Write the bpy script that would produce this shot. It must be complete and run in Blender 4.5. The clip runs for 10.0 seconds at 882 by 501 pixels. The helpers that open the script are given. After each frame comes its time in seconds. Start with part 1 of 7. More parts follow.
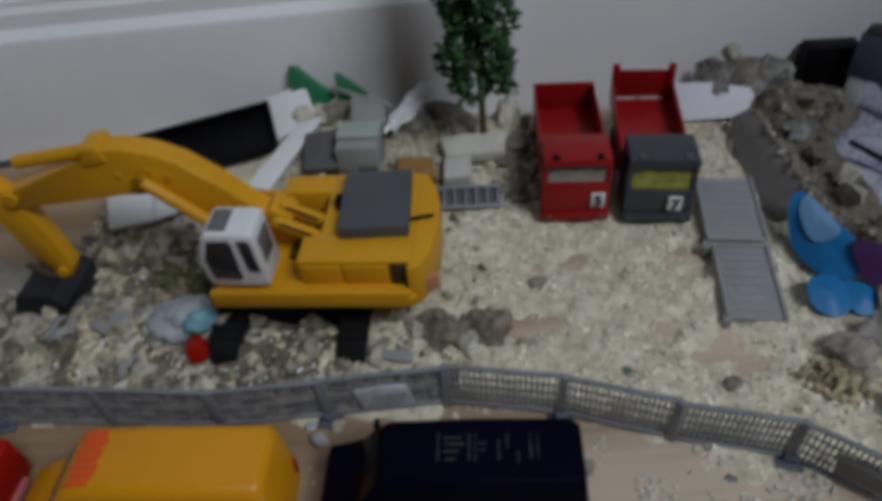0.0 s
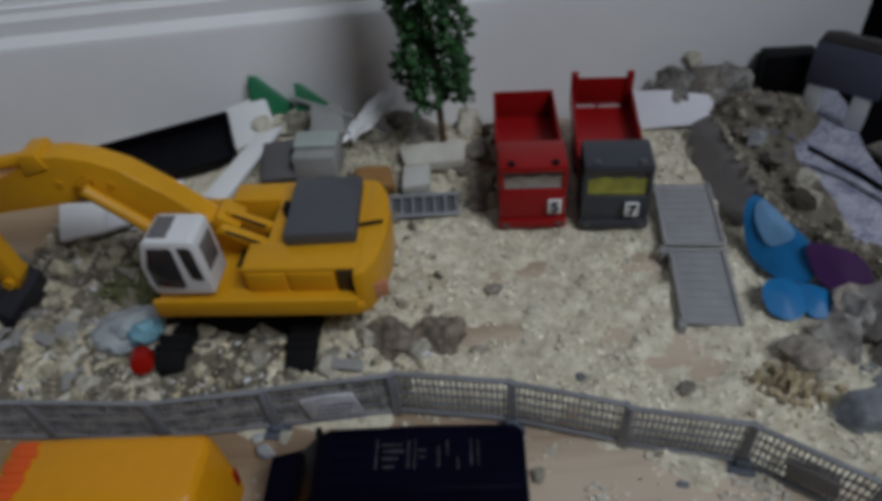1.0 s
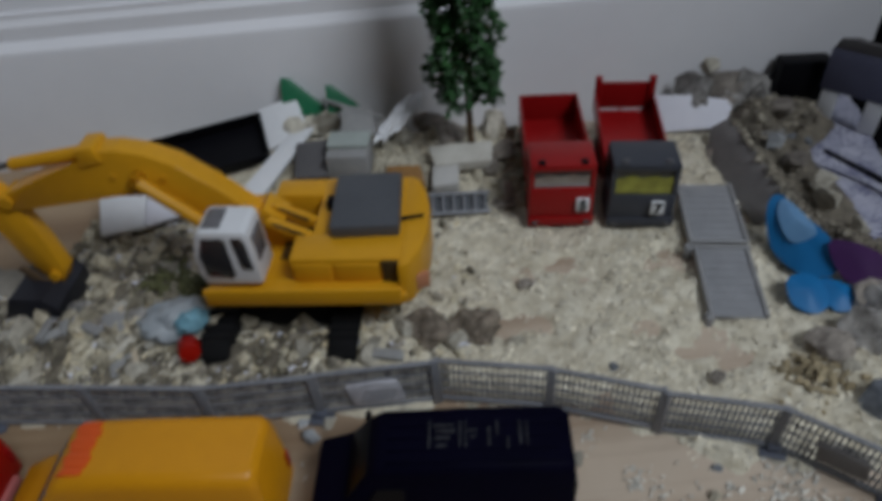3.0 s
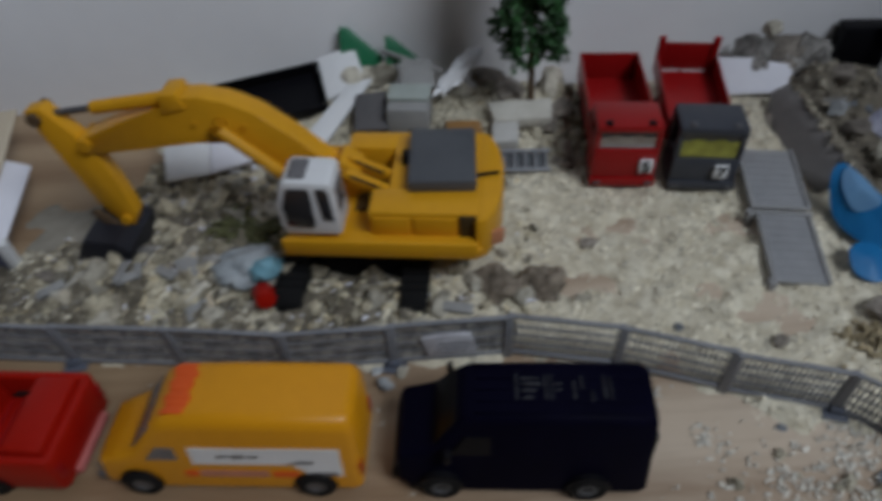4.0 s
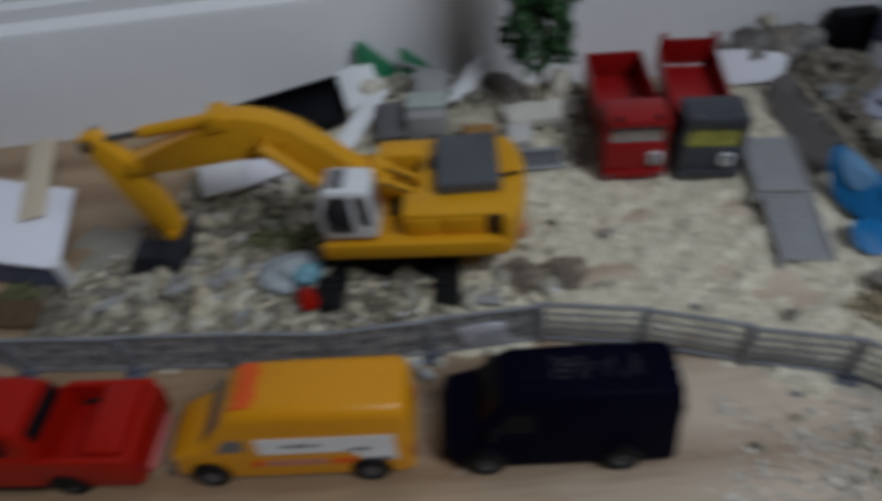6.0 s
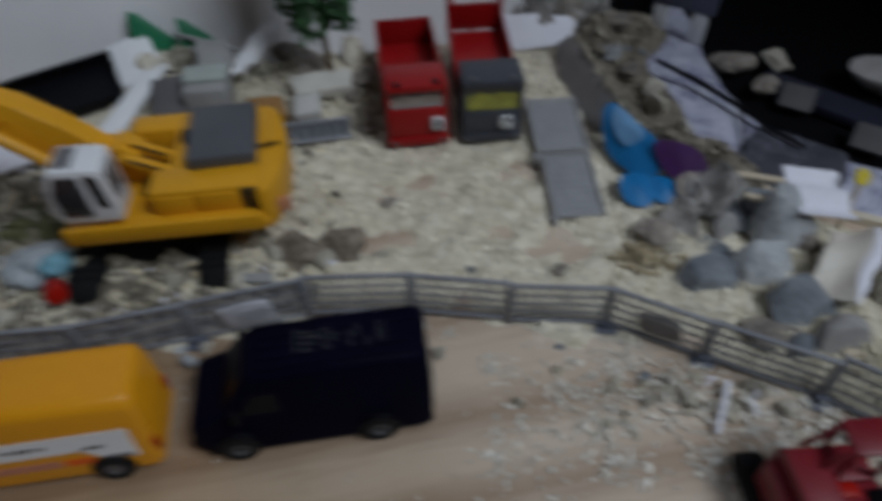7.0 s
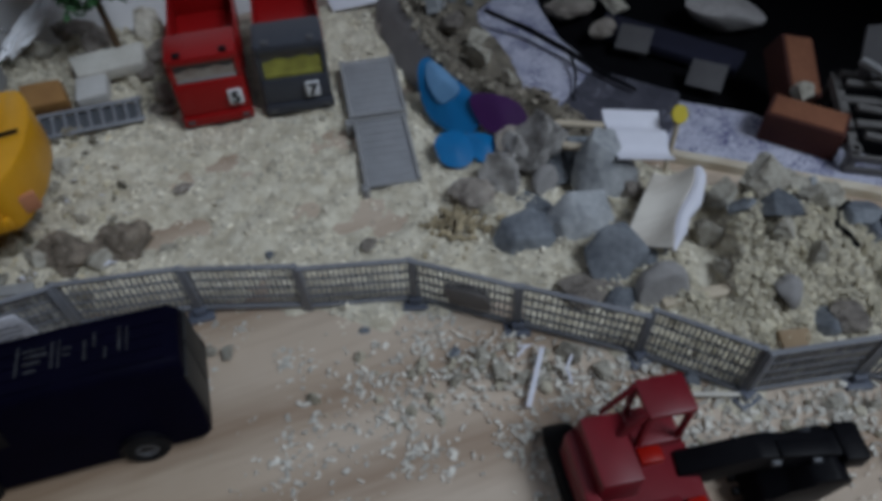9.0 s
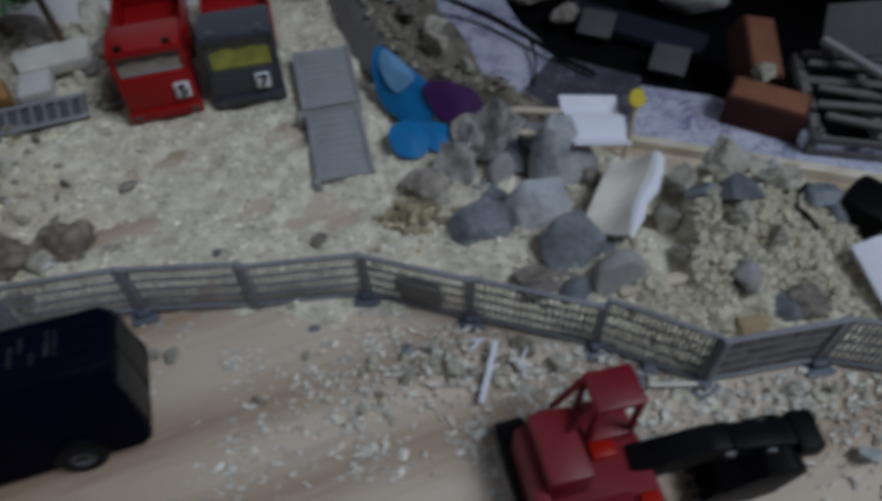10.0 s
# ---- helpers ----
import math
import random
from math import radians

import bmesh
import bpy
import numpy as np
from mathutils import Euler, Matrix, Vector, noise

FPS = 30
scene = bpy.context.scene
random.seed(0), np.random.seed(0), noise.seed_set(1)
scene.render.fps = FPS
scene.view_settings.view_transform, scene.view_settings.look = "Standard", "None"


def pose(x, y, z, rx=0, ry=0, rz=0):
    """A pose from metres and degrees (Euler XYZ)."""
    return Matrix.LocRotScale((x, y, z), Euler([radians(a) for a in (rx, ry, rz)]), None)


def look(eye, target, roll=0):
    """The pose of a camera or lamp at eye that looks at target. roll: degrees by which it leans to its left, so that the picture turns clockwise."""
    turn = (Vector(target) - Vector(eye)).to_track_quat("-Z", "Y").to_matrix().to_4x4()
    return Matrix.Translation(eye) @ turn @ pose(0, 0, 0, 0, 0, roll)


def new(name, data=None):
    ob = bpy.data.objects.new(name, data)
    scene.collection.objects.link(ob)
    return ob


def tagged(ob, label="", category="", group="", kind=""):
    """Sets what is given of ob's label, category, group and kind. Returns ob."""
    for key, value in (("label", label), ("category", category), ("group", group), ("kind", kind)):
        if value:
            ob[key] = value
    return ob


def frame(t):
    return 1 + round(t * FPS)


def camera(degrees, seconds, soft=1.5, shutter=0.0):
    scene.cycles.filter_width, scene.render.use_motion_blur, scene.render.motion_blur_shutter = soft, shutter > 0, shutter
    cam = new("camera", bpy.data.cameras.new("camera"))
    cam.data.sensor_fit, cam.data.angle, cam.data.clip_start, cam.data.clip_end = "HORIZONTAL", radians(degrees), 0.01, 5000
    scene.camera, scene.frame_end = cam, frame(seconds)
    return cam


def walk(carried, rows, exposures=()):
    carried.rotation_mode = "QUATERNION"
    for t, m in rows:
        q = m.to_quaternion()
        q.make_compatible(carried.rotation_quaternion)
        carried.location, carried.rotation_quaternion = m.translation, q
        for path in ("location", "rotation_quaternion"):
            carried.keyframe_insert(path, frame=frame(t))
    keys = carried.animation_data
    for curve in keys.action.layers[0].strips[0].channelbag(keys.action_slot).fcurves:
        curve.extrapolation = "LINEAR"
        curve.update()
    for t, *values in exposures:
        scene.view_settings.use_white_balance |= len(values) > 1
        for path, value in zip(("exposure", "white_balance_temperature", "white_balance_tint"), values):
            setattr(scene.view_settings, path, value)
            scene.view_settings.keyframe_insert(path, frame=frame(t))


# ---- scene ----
cam = camera(65.84, 10.0, soft=4.8, shutter=1.6)
PATH = [
    (0, (0.0661, 0.0699, 0.2202), (0.0579, 0.3564, -0.0589), -5.65),
    (0.5, (0.0754, 0.0683, 0.2157), (0.0663, 0.3631, -0.0545), -6.44),
    (1, (0.0810, 0.0683, 0.2133), (0.0792, 0.3621, -0.0581), -5.33),
    (1.5, (0.0806, 0.0622, 0.2141), (0.0802, 0.3600, -0.0529), -4.29),
    (2, (0.0792, 0.0614, 0.2178), (0.0727, 0.3661, -0.0412), -6.59),
    (3.5, (0.0511, 0.0567, 0.2154), (0.0525, 0.3459, -0.0610), -3.60),
    (4, (0.0364, 0.0569, 0.2210), (0.0344, 0.3356, -0.0660), -3.11),
    (4.5, (0.0195, 0.0503, 0.2255), (0.0097, 0.3239, -0.0662), -4.54),
    (5, (-0.0091, 0.0468, 0.2344), (-0.0229, 0.3251, -0.0526), -5.41),
    (5.2, (-0.0150, 0.0459, 0.2342), (-0.0328, 0.3262, -0.0506), -5.76),
    (6.3, (0.0436, 0.0431, 0.2361), (0.0550, 0.3187, -0.0536), -5.87),
    (6.5, (0.0524, 0.0436, 0.2380), (0.0771, 0.3157, -0.0542), -4.74),
    (7, (0.0788, 0.0385, 0.2221), (0.1316, 0.3021, -0.0742), -1.54),
    (7.5, (0.0991, 0.0402, 0.2187), (0.1608, 0.2993, -0.0797), -1.38),
    (8, (0.1211, 0.0358, 0.2100), (0.1923, 0.2950, -0.0862), -2.08),
    (8.5, (0.1289, 0.0380, 0.2007), (0.2198, 0.2806, -0.1040), 0.91),
    (9, (0.1347, 0.0406, 0.1998), (0.2192, 0.2853, -0.1051), -1.55),
    (9.5, (0.1400, 0.0410, 0.1941), (0.2252, 0.2811, -0.1143), -2.24),
    (10, (0.1483, 0.0403, 0.1939), (0.2379, 0.2797, -0.1137), -1.83),
]
walk(cam, [(t, look(eye, target, roll)) for t, eye, target, roll in PATH], exposures=[(0.0, -0.02, 6620, 11), (5.0, 0.04, 6480, 11), (6.5, 0.0, 6400, 11), (7.5, -0.06, 6280, 11), (8.5, -0.10, 6160, 11), (10.0, -0.12, 6080, 11)])

# ---- light ----
world = bpy.data.worlds.new("room_air")
scene.world = world
world.use_nodes = True
world.node_tree.nodes["Background"].inputs[0].default_value = (0.80, 0.88, 1.0, 1)
world.node_tree.nodes["Background"].inputs[1].default_value = 0.02


def lamp(name, eye, target, size, watts, colour):
    data = bpy.data.lights.new(name, "AREA")
    data.shape, data.size, data.size_y, data.energy, data.color = "RECTANGLE", size[0], size[1], watts, colour
    ob = new(name, data)
    ob.matrix_world = look(eye, target)
    return ob


# lamp added for the room's unseen light source, from the right behind the camera
lamp("room_light", (0.96, -0.62, 1.68), (0.08, 0.32, 0.0), (0.82, 0.58), 21.3, (0.85, 0.93, 1.0))


# ---- materials ----
def material(name, colour, second=None, rough=0.6, metal=0.0, scale=400.0, bump=0.2, spread=0.5, fine=4.0, depth=0.0004, island=0.0, objects=0.0, coat=0.0, spec=0.5, stretch=(1, 1, 1), alpha=0.0):
    """Two tones mixed by noise at two scales, with grain in the relief; island and objects vary the value piece by piece."""
    m = bpy.data.materials.new(name)
    m.use_nodes = True
    n, l = m.node_tree.nodes, m.node_tree.links
    b = n["Principled BSDF"]
    second = second or tuple(c * 0.72 for c in colour)
    place = n.new("ShaderNodeTexCoord")
    fit_map = n.new("ShaderNodeMapping")
    fit_map.inputs["Scale"].default_value = stretch
    l.new(place.outputs["Object"], fit_map.inputs["Vector"])
    big, small = n.new("ShaderNodeTexNoise"), n.new("ShaderNodeTexNoise")
    for node, s, d in ((big, scale * 0.25, 3.0), (small, scale * fine * 0.5, 2.0)):
        node.inputs["Scale"].default_value, node.inputs["Detail"].default_value = s, d
        l.new(fit_map.outputs[0], node.inputs["Vector"])
    ramp = n.new("ShaderNodeMapRange")
    ramp.inputs[1].default_value, ramp.inputs[2].default_value = 0.5 - spread / 2, 0.5 + spread / 2
    both = n.new("ShaderNodeMath")
    both.operation = "MULTIPLY_ADD"
    both.inputs[1].default_value = 0.35
    l.new(small.outputs[0], both.inputs[0])
    half = n.new("ShaderNodeMath")
    half.operation = "MULTIPLY"
    half.inputs[1].default_value = 0.65
    l.new(big.outputs[0], half.inputs[0])
    l.new(half.outputs[0], both.inputs[2])
    l.new(both.outputs[0], ramp.inputs[0])
    mix = n.new("ShaderNodeMix")
    mix.data_type = "RGBA"
    mix.inputs[6].default_value, mix.inputs[7].default_value = (*second, 1), (*colour, 1)
    l.new(ramp.outputs[0], mix.inputs[0])
    last = mix.outputs[2]
    for amount, source, socket in ((island, "ShaderNodeNewGeometry", "Random Per Island"), (objects, "ShaderNodeObjectInfo", "Random")):
        if amount:
            src, rng, hsv = n.new(source), n.new("ShaderNodeMapRange"), n.new("ShaderNodeHueSaturation")
            rng.inputs[3].default_value, rng.inputs[4].default_value = 1 - amount, 1 + amount
            l.new(src.outputs[socket], rng.inputs[0])
            l.new(rng.outputs[0], hsv.inputs["Value"])
            l.new(last, hsv.inputs["Color"])
            last = hsv.outputs[0]
    l.new(last, b.inputs["Base Color"])
    b.inputs["Roughness"].default_value, b.inputs["Metallic"].default_value = rough, metal
    b.inputs["Specular IOR Level"].default_value = spec
    b.inputs["Coat Weight"].default_value = coat
    if alpha:
        b.inputs["Transmission Weight"].default_value = alpha
    if bump:
        relief = n.new("ShaderNodeBump")
        relief.inputs["Strength"].default_value, relief.inputs["Distance"].default_value = bump, depth
        l.new(both.outputs[0], relief.inputs["Height"])
        l.new(relief.outputs[0], b.inputs["Normal"])
    return m


def wood_material(name, light, dark, across=260.0, rough=0.6):
    m = material(name, light, dark, rough=rough, scale=90, bump=0.0)
    n, l = m.node_tree.nodes, m.node_tree.links
    b = n["Principled BSDF"]
    place, mp, wave, noise_node = n.new("ShaderNodeTexCoord"), n.new("ShaderNodeMapping"), n.new("ShaderNodeTexWave"), n.new("ShaderNodeTexNoise")
    mp.inputs["Scale"].default_value = (0.10, 1, 1)
    l.new(place.outputs["Object"], mp.inputs["Vector"])
    wave.bands_direction = "Y"
    wave.inputs["Scale"].default_value, wave.inputs["Distortion"].default_value = across * 0.05, 9.0
    wave.inputs["Detail"].default_value, wave.inputs["Detail Scale"].default_value = 2.0, 1.2
    noise_node.inputs["Scale"].default_value, noise_node.inputs["Detail"].default_value = across * 2, 4
    l.new(mp.outputs[0], wave.inputs["Vector"])
    l.new(mp.outputs[0], noise_node.inputs["Vector"])
    mean = n.new("ShaderNodeMath")
    mean.operation = "MULTIPLY_ADD"
    mean.inputs[1].default_value = 0.55
    l.new(noise_node.outputs[0], mean.inputs[0])
    part_of = n.new("ShaderNodeMath")
    part_of.operation = "MULTIPLY"
    part_of.inputs[1].default_value = 0.45
    l.new(wave.outputs[1], part_of.inputs[0])
    l.new(part_of.outputs[0], mean.inputs[2])
    mix = n.new("ShaderNodeMix")
    mix.data_type = "RGBA"
    mix.inputs[6].default_value, mix.inputs[7].default_value = (*dark, 1), (*light, 1)
    span = n.new("ShaderNodeMapRange")
    span.inputs[1].default_value, span.inputs[2].default_value = 0.22, 0.68
    l.new(mean.outputs[0], span.inputs[0])
    l.new(span.outputs[0], mix.inputs[0])
    l.new(mix.outputs[2], b.inputs["Base Color"])
    relief = n.new("ShaderNodeBump")
    relief.inputs["Strength"].default_value, relief.inputs["Distance"].default_value = 0.3, 0.0003
    l.new(mean.outputs[0], relief.inputs["Height"])
    l.new(relief.outputs[0], b.inputs["Normal"])
    return m


def shaded_left(m, tint):
    """Deepens and browns the wood towards -x: the dimmer light there, put into colour."""
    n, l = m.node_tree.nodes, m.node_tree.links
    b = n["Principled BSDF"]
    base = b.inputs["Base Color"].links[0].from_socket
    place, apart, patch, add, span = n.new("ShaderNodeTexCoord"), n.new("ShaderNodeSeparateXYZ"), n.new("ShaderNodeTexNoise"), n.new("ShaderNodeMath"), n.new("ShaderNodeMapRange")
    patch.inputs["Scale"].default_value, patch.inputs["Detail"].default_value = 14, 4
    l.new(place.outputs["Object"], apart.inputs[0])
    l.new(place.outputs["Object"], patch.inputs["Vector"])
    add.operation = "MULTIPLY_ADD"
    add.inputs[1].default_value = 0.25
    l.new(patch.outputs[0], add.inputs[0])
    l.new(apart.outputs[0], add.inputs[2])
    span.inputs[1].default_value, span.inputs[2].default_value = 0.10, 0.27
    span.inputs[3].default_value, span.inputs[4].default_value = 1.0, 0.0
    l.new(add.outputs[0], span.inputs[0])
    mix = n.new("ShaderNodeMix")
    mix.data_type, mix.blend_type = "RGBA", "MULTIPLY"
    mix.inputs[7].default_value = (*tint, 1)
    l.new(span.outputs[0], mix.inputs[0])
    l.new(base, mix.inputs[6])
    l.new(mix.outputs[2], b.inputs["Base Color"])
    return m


def speckled_material(name, light, shade, speck, amount=0.53):
    m = material(name, light, shade, rough=0.8, scale=260, spread=0.3)
    n, l = m.node_tree.nodes, m.node_tree.links
    b = n["Principled BSDF"]
    base = b.inputs["Base Color"].links[0].from_socket
    place, grain = n.new("ShaderNodeTexCoord"), n.new("ShaderNodeTexNoise")
    grain.inputs["Scale"].default_value, grain.inputs["Detail"].default_value, grain.inputs["Roughness"].default_value = 950, 4, 0.7
    l.new(place.outputs["Object"], grain.inputs["Vector"])
    cut = n.new("ShaderNodeMapRange")
    cut.inputs[1].default_value, cut.inputs[2].default_value = amount - 0.04, amount + 0.04
    patch, add = n.new("ShaderNodeTexNoise"), n.new("ShaderNodeMath")
    patch.inputs["Scale"].default_value = 90
    l.new(place.outputs["Object"], patch.inputs["Vector"])
    add.operation = "MULTIPLY_ADD"
    add.inputs[1].default_value = 0.30
    l.new(patch.outputs[0], add.inputs[0])
    l.new(grain.outputs[0], add.inputs[2])
    back = n.new("ShaderNodeMath")
    back.operation = "SUBTRACT"
    back.inputs[1].default_value = 0.15
    l.new(add.outputs[0], back.inputs[0])
    l.new(back.outputs[0], cut.inputs[0])
    mix = n.new("ShaderNodeMix")
    mix.data_type = "RGBA"
    mix.inputs[7].default_value = (*speck, 1)
    l.new(base, mix.inputs[6])
    l.new(cut.outputs[0], mix.inputs[0])
    l.new(mix.outputs[2], b.inputs["Base Color"])
    return m


WALL = material("wall_paint", (0.85, 0.86, 0.92), (0.80, 0.81, 0.87), rough=0.55, scale=30, bump=0.05)
SKIRT = material("skirting_paint", (0.87, 0.87, 0.91), (0.82, 0.82, 0.86), rough=0.4, scale=40, bump=0.05)
# for walls out of view, kept dark to cut the fill light
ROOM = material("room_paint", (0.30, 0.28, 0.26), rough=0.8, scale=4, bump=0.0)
CEILING = material("ceiling_paint", (0.74, 0.74, 0.73), rough=0.85, scale=4, bump=0.0)
RUG = material("dark_rug", (0.0045, 0.0045, 0.006), (0.002, 0.002, 0.003), rough=0.98, scale=500, bump=0.5, depth=0.001, spec=0.1)
BOARD = shaded_left(wood_material("board_wood", (0.60, 0.495, 0.395), (0.37, 0.27, 0.195), across=150.0), (0.70, 0.60, 0.47))
LIGHTWOOD = wood_material("light_wood", (0.68, 0.61, 0.49), (0.56, 0.47, 0.35), across=500)
SAWDUST = material("sawdust", (0.80, 0.75, 0.62), (0.50, 0.44, 0.325), rough=0.9, scale=600, bump=1.0, depth=0.0016, spread=0.30)
CHIP = material("wood_chip", (0.82, 0.78, 0.67), (0.60, 0.54, 0.42), rough=0.8, scale=500, island=0.42, bump=0.1)
PALECHIP = material("pale_chip", (0.74, 0.71, 0.65), (0.53, 0.50, 0.44), rough=0.8, scale=500, island=0.3, bump=0.1)
EARTH = material("earth", (0.26, 0.225, 0.175), (0.075, 0.064, 0.05), rough=0.95, scale=420, bump=1.0, depth=0.002, spread=0.32)
ROCK = material("grey_rock", (0.54, 0.555, 0.57), (0.22, 0.235, 0.26), rough=0.75, scale=190, bump=0.8, depth=0.0012, objects=0.2, spread=0.32)
DARKROCK = material("dark_rock", (0.225, 0.244, 0.27), (0.085, 0.095, 0.115), rough=0.7, scale=190, bump=0.8, depth=0.001, objects=0.25, spread=0.32)
KNOB = material("knobbly_rock", (0.48, 0.46, 0.44), (0.14, 0.13, 0.125), rough=0.85, scale=700, bump=1.0, depth=0.0015, objects=0.25, spread=0.26)
SLABGREY = material("slab_grey", (0.24, 0.225, 0.22), (0.165, 0.155, 0.155), rough=0.8, scale=300, bump=0.4)
WRAP = material("white_wrapper", (0.92, 0.92, 0.95), (0.76, 0.78, 0.82), rough=0.35, scale=420, bump=0.8, depth=0.002)
TANROCK = material("brown_rock", (0.41, 0.365, 0.32), (0.12, 0.10, 0.088), rough=0.85, scale=600, bump=1.0, depth=0.0015, objects=0.3, spread=0.26)
PEBBLE = material("pebble_grey", (0.36, 0.345, 0.34), (0.22, 0.21, 0.205), rough=0.8, scale=400, bump=0.4, objects=0.12)
PALEROCK = material("pale_rubble", (0.60, 0.57, 0.49), (0.27, 0.24, 0.195), rough=0.85, scale=620, bump=1.0, depth=0.0014, objects=0.3, spread=0.28)
YELLOW = material("yellow_plastic", (0.73, 0.355, 0.014), (0.62, 0.295, 0.011), rough=0.38, scale=120, bump=0.04, spec=0.3)
VANYELLOW = material("van_yellow", (0.74, 0.315, 0.008), (0.66, 0.275, 0.007), rough=0.36, scale=120, bump=0.03, spec=0.3, coat=0.1)
ORANGE = material("orange_print", (0.75, 0.10, 0.006), (0.66, 0.08, 0.006), rough=0.4, scale=200, bump=0.0)
GREYPL = material("grey_plastic", (0.085, 0.092, 0.105), (0.065, 0.070, 0.082), rough=0.5, scale=200, bump=0.1)
BROWNROCK = material("umber_rock", (0.35, 0.29, 0.23), (0.105, 0.085, 0.066), rough=0.9, scale=700, bump=1.0, depth=0.0015, spread=0.26)
PALEPEBBLE = material("pale_pebble", (0.58, 0.56, 0.56), (0.36, 0.33, 0.33), rough=0.7, scale=300, bump=0.3, spread=0.35)
RAMPSHEET = material("ramp_sheet", (0.60, 0.61, 0.65), (0.42, 0.43, 0.46), rough=0.4, scale=500, bump=0.2, alpha=0.5)
RAMP = material("ramp_plastic", (0.33, 0.33, 0.34), (0.24, 0.24, 0.25), rough=0.55, scale=250, bump=0.2)
FENCE = material("fence_plastic", (0.25, 0.258, 0.285), (0.17, 0.176, 0.20), rough=0.5, scale=200, bump=0.15)
FOOTBLUE = material("foot_plastic", (0.12, 0.135, 0.175), (0.085, 0.095, 0.13), rough=0.5, scale=200, bump=0.15)
FENCEDUST = material("fence_dust", (0.60, 0.575, 0.52), (0.105, 0.10, 0.10), rough=0.85, scale=640, bump=0.8, depth=0.0010, spread=0.12)
BLACK = material("black_plastic", (0.006, 0.006, 0.008), (0.003, 0.003, 0.005), rough=0.5, scale=300, bump=0.2, spec=0.12)
BUCKET = material("bucket_plastic", (0.020, 0.021, 0.029), (0.013, 0.013, 0.019), rough=0.5, scale=300, bump=0.2, spec=0.3)
RUBBER = material("black_rubber", (0.010, 0.010, 0.011), rough=0.85, scale=500, bump=0.3, spec=0.2)
WHITE = material("white_plastic", (0.78, 0.79, 0.82), (0.70, 0.71, 0.74), rough=0.4, scale=150, bump=0.05)
PAPER = material("white_card", (0.82, 0.82, 0.90), (0.75, 0.75, 0.84), rough=0.8, scale=120, bump=0.1)
DARKGLASS = material("dark_glazing", (0.035, 0.035, 0.04), rough=0.15, scale=100, bump=0.0)
BLACKGLASS = material("black_glazing", (0.008, 0.008, 0.010), rough=0.3, scale=100, bump=0.0, spec=0.1)
GREYGLASS = material("grey_glazing", (0.16, 0.155, 0.165), (0.11, 0.105, 0.115), rough=0.25, scale=150, bump=0.0)
RED = material("red_enamel", (0.33, 0.008, 0.009), (0.26, 0.006, 0.007), spec=0.3, rough=0.35, scale=150, bump=0.04)
BRIGHTRED = material("bright_red_enamel", (0.38, 0.009, 0.003), (0.30, 0.006, 0.002), rough=0.4, spec=0.2, scale=150, bump=0.04)
WINERED = material("wine_red_enamel", (0.20, 0.007, 0.016), (0.155, 0.006, 0.013), rough=0.45, scale=150, bump=0.05)
NAVY = material("black_blue_enamel", (0.0036, 0.0032, 0.0130), (0.0018, 0.0017, 0.007), rough=0.55, scale=300, bump=0.08, spec=0.025)
SLATE = material("slate_enamel", (0.050, 0.054, 0.070), (0.036, 0.040, 0.054), rough=0.45, scale=150, bump=0.05)
LIME = material("lime_card", (0.42, 0.41, 0.075), (0.24, 0.235, 0.045), rough=0.6, scale=700, spread=0.3)
STEEL = material("dull_metal", (0.16, 0.16, 0.175), rough=0.5, metal=0.6, scale=300)
BLUE = material("blue_foil", (0.010, 0.175, 0.43), (0.006, 0.11, 0.31), spec=0.3, rough=0.4, scale=100, bump=0.15, depth=0.001)
PALEBLUE = material("pale_blue_foil", (0.16, 0.33, 0.55), (0.08, 0.22, 0.44), rough=0.3, scale=100, bump=0.15, depth=0.001)
PURPLE = material("purple_foil", (0.050, 0.009, 0.080), (0.030, 0.005, 0.050), spec=0.15, rough=0.6, scale=100, bump=0.15, depth=0.001)
LEAF = material("leaf_green", (0.035, 0.12, 0.032), (0.014, 0.052, 0.016), rough=0.55, scale=500, island=0.5, bump=0.2)
WEED = material("weed_green", (0.15, 0.155, 0.065), (0.075, 0.08, 0.035), rough=0.8, scale=400, island=0.4)
BARK = material("bark", (0.13, 0.08, 0.04), (0.06, 0.036, 0.02), rough=0.9, scale=500, bump=0.8, depth=0.001)
GREEN = material("green_card", (0.012, 0.19, 0.085), (0.008, 0.13, 0.06), rough=0.5, scale=150)
BRICK = material("brick_clay", (0.080, 0.018, 0.011), (0.045, 0.011, 0.008), rough=0.85, scale=220, bump=0.5)
PALETOP = material("pale_clay", (0.30, 0.12, 0.06), (0.17, 0.06, 0.03), rough=0.85, scale=220, bump=0.5)
RUBBLE = material("rubble_dust", (0.27, 0.235, 0.18), (0.07, 0.06, 0.045), rough=0.95, scale=700, bump=1.0, depth=0.0025, spread=0.35)
CONCRETE = material("concrete_grey", (0.36, 0.36, 0.36), (0.25, 0.25, 0.255), rough=0.85, scale=220, bump=0.4)
DARKSLAB = material("dark_slab", (0.115, 0.11, 0.115), (0.080, 0.076, 0.082), rough=0.75, scale=150, bump=0.3)
YELLOWCARD = material("yellow_card", (0.62, 0.50, 0.03), (0.55, 0.43, 0.03), rough=0.6, scale=150)
FILM = material("cloudy_film", (0.62, 0.66, 0.70), (0.42, 0.48, 0.54), rough=0.35, scale=420, bump=0.8, depth=0.002, alpha=0.35)
INDIGO = material("blue_grey_card", (0.12, 0.128, 0.20), (0.09, 0.096, 0.155), rough=0.7, scale=150)
MAROON = material("maroon_card", (0.075, 0.010, 0.018), (0.05, 0.008, 0.012), rough=0.7, scale=150)
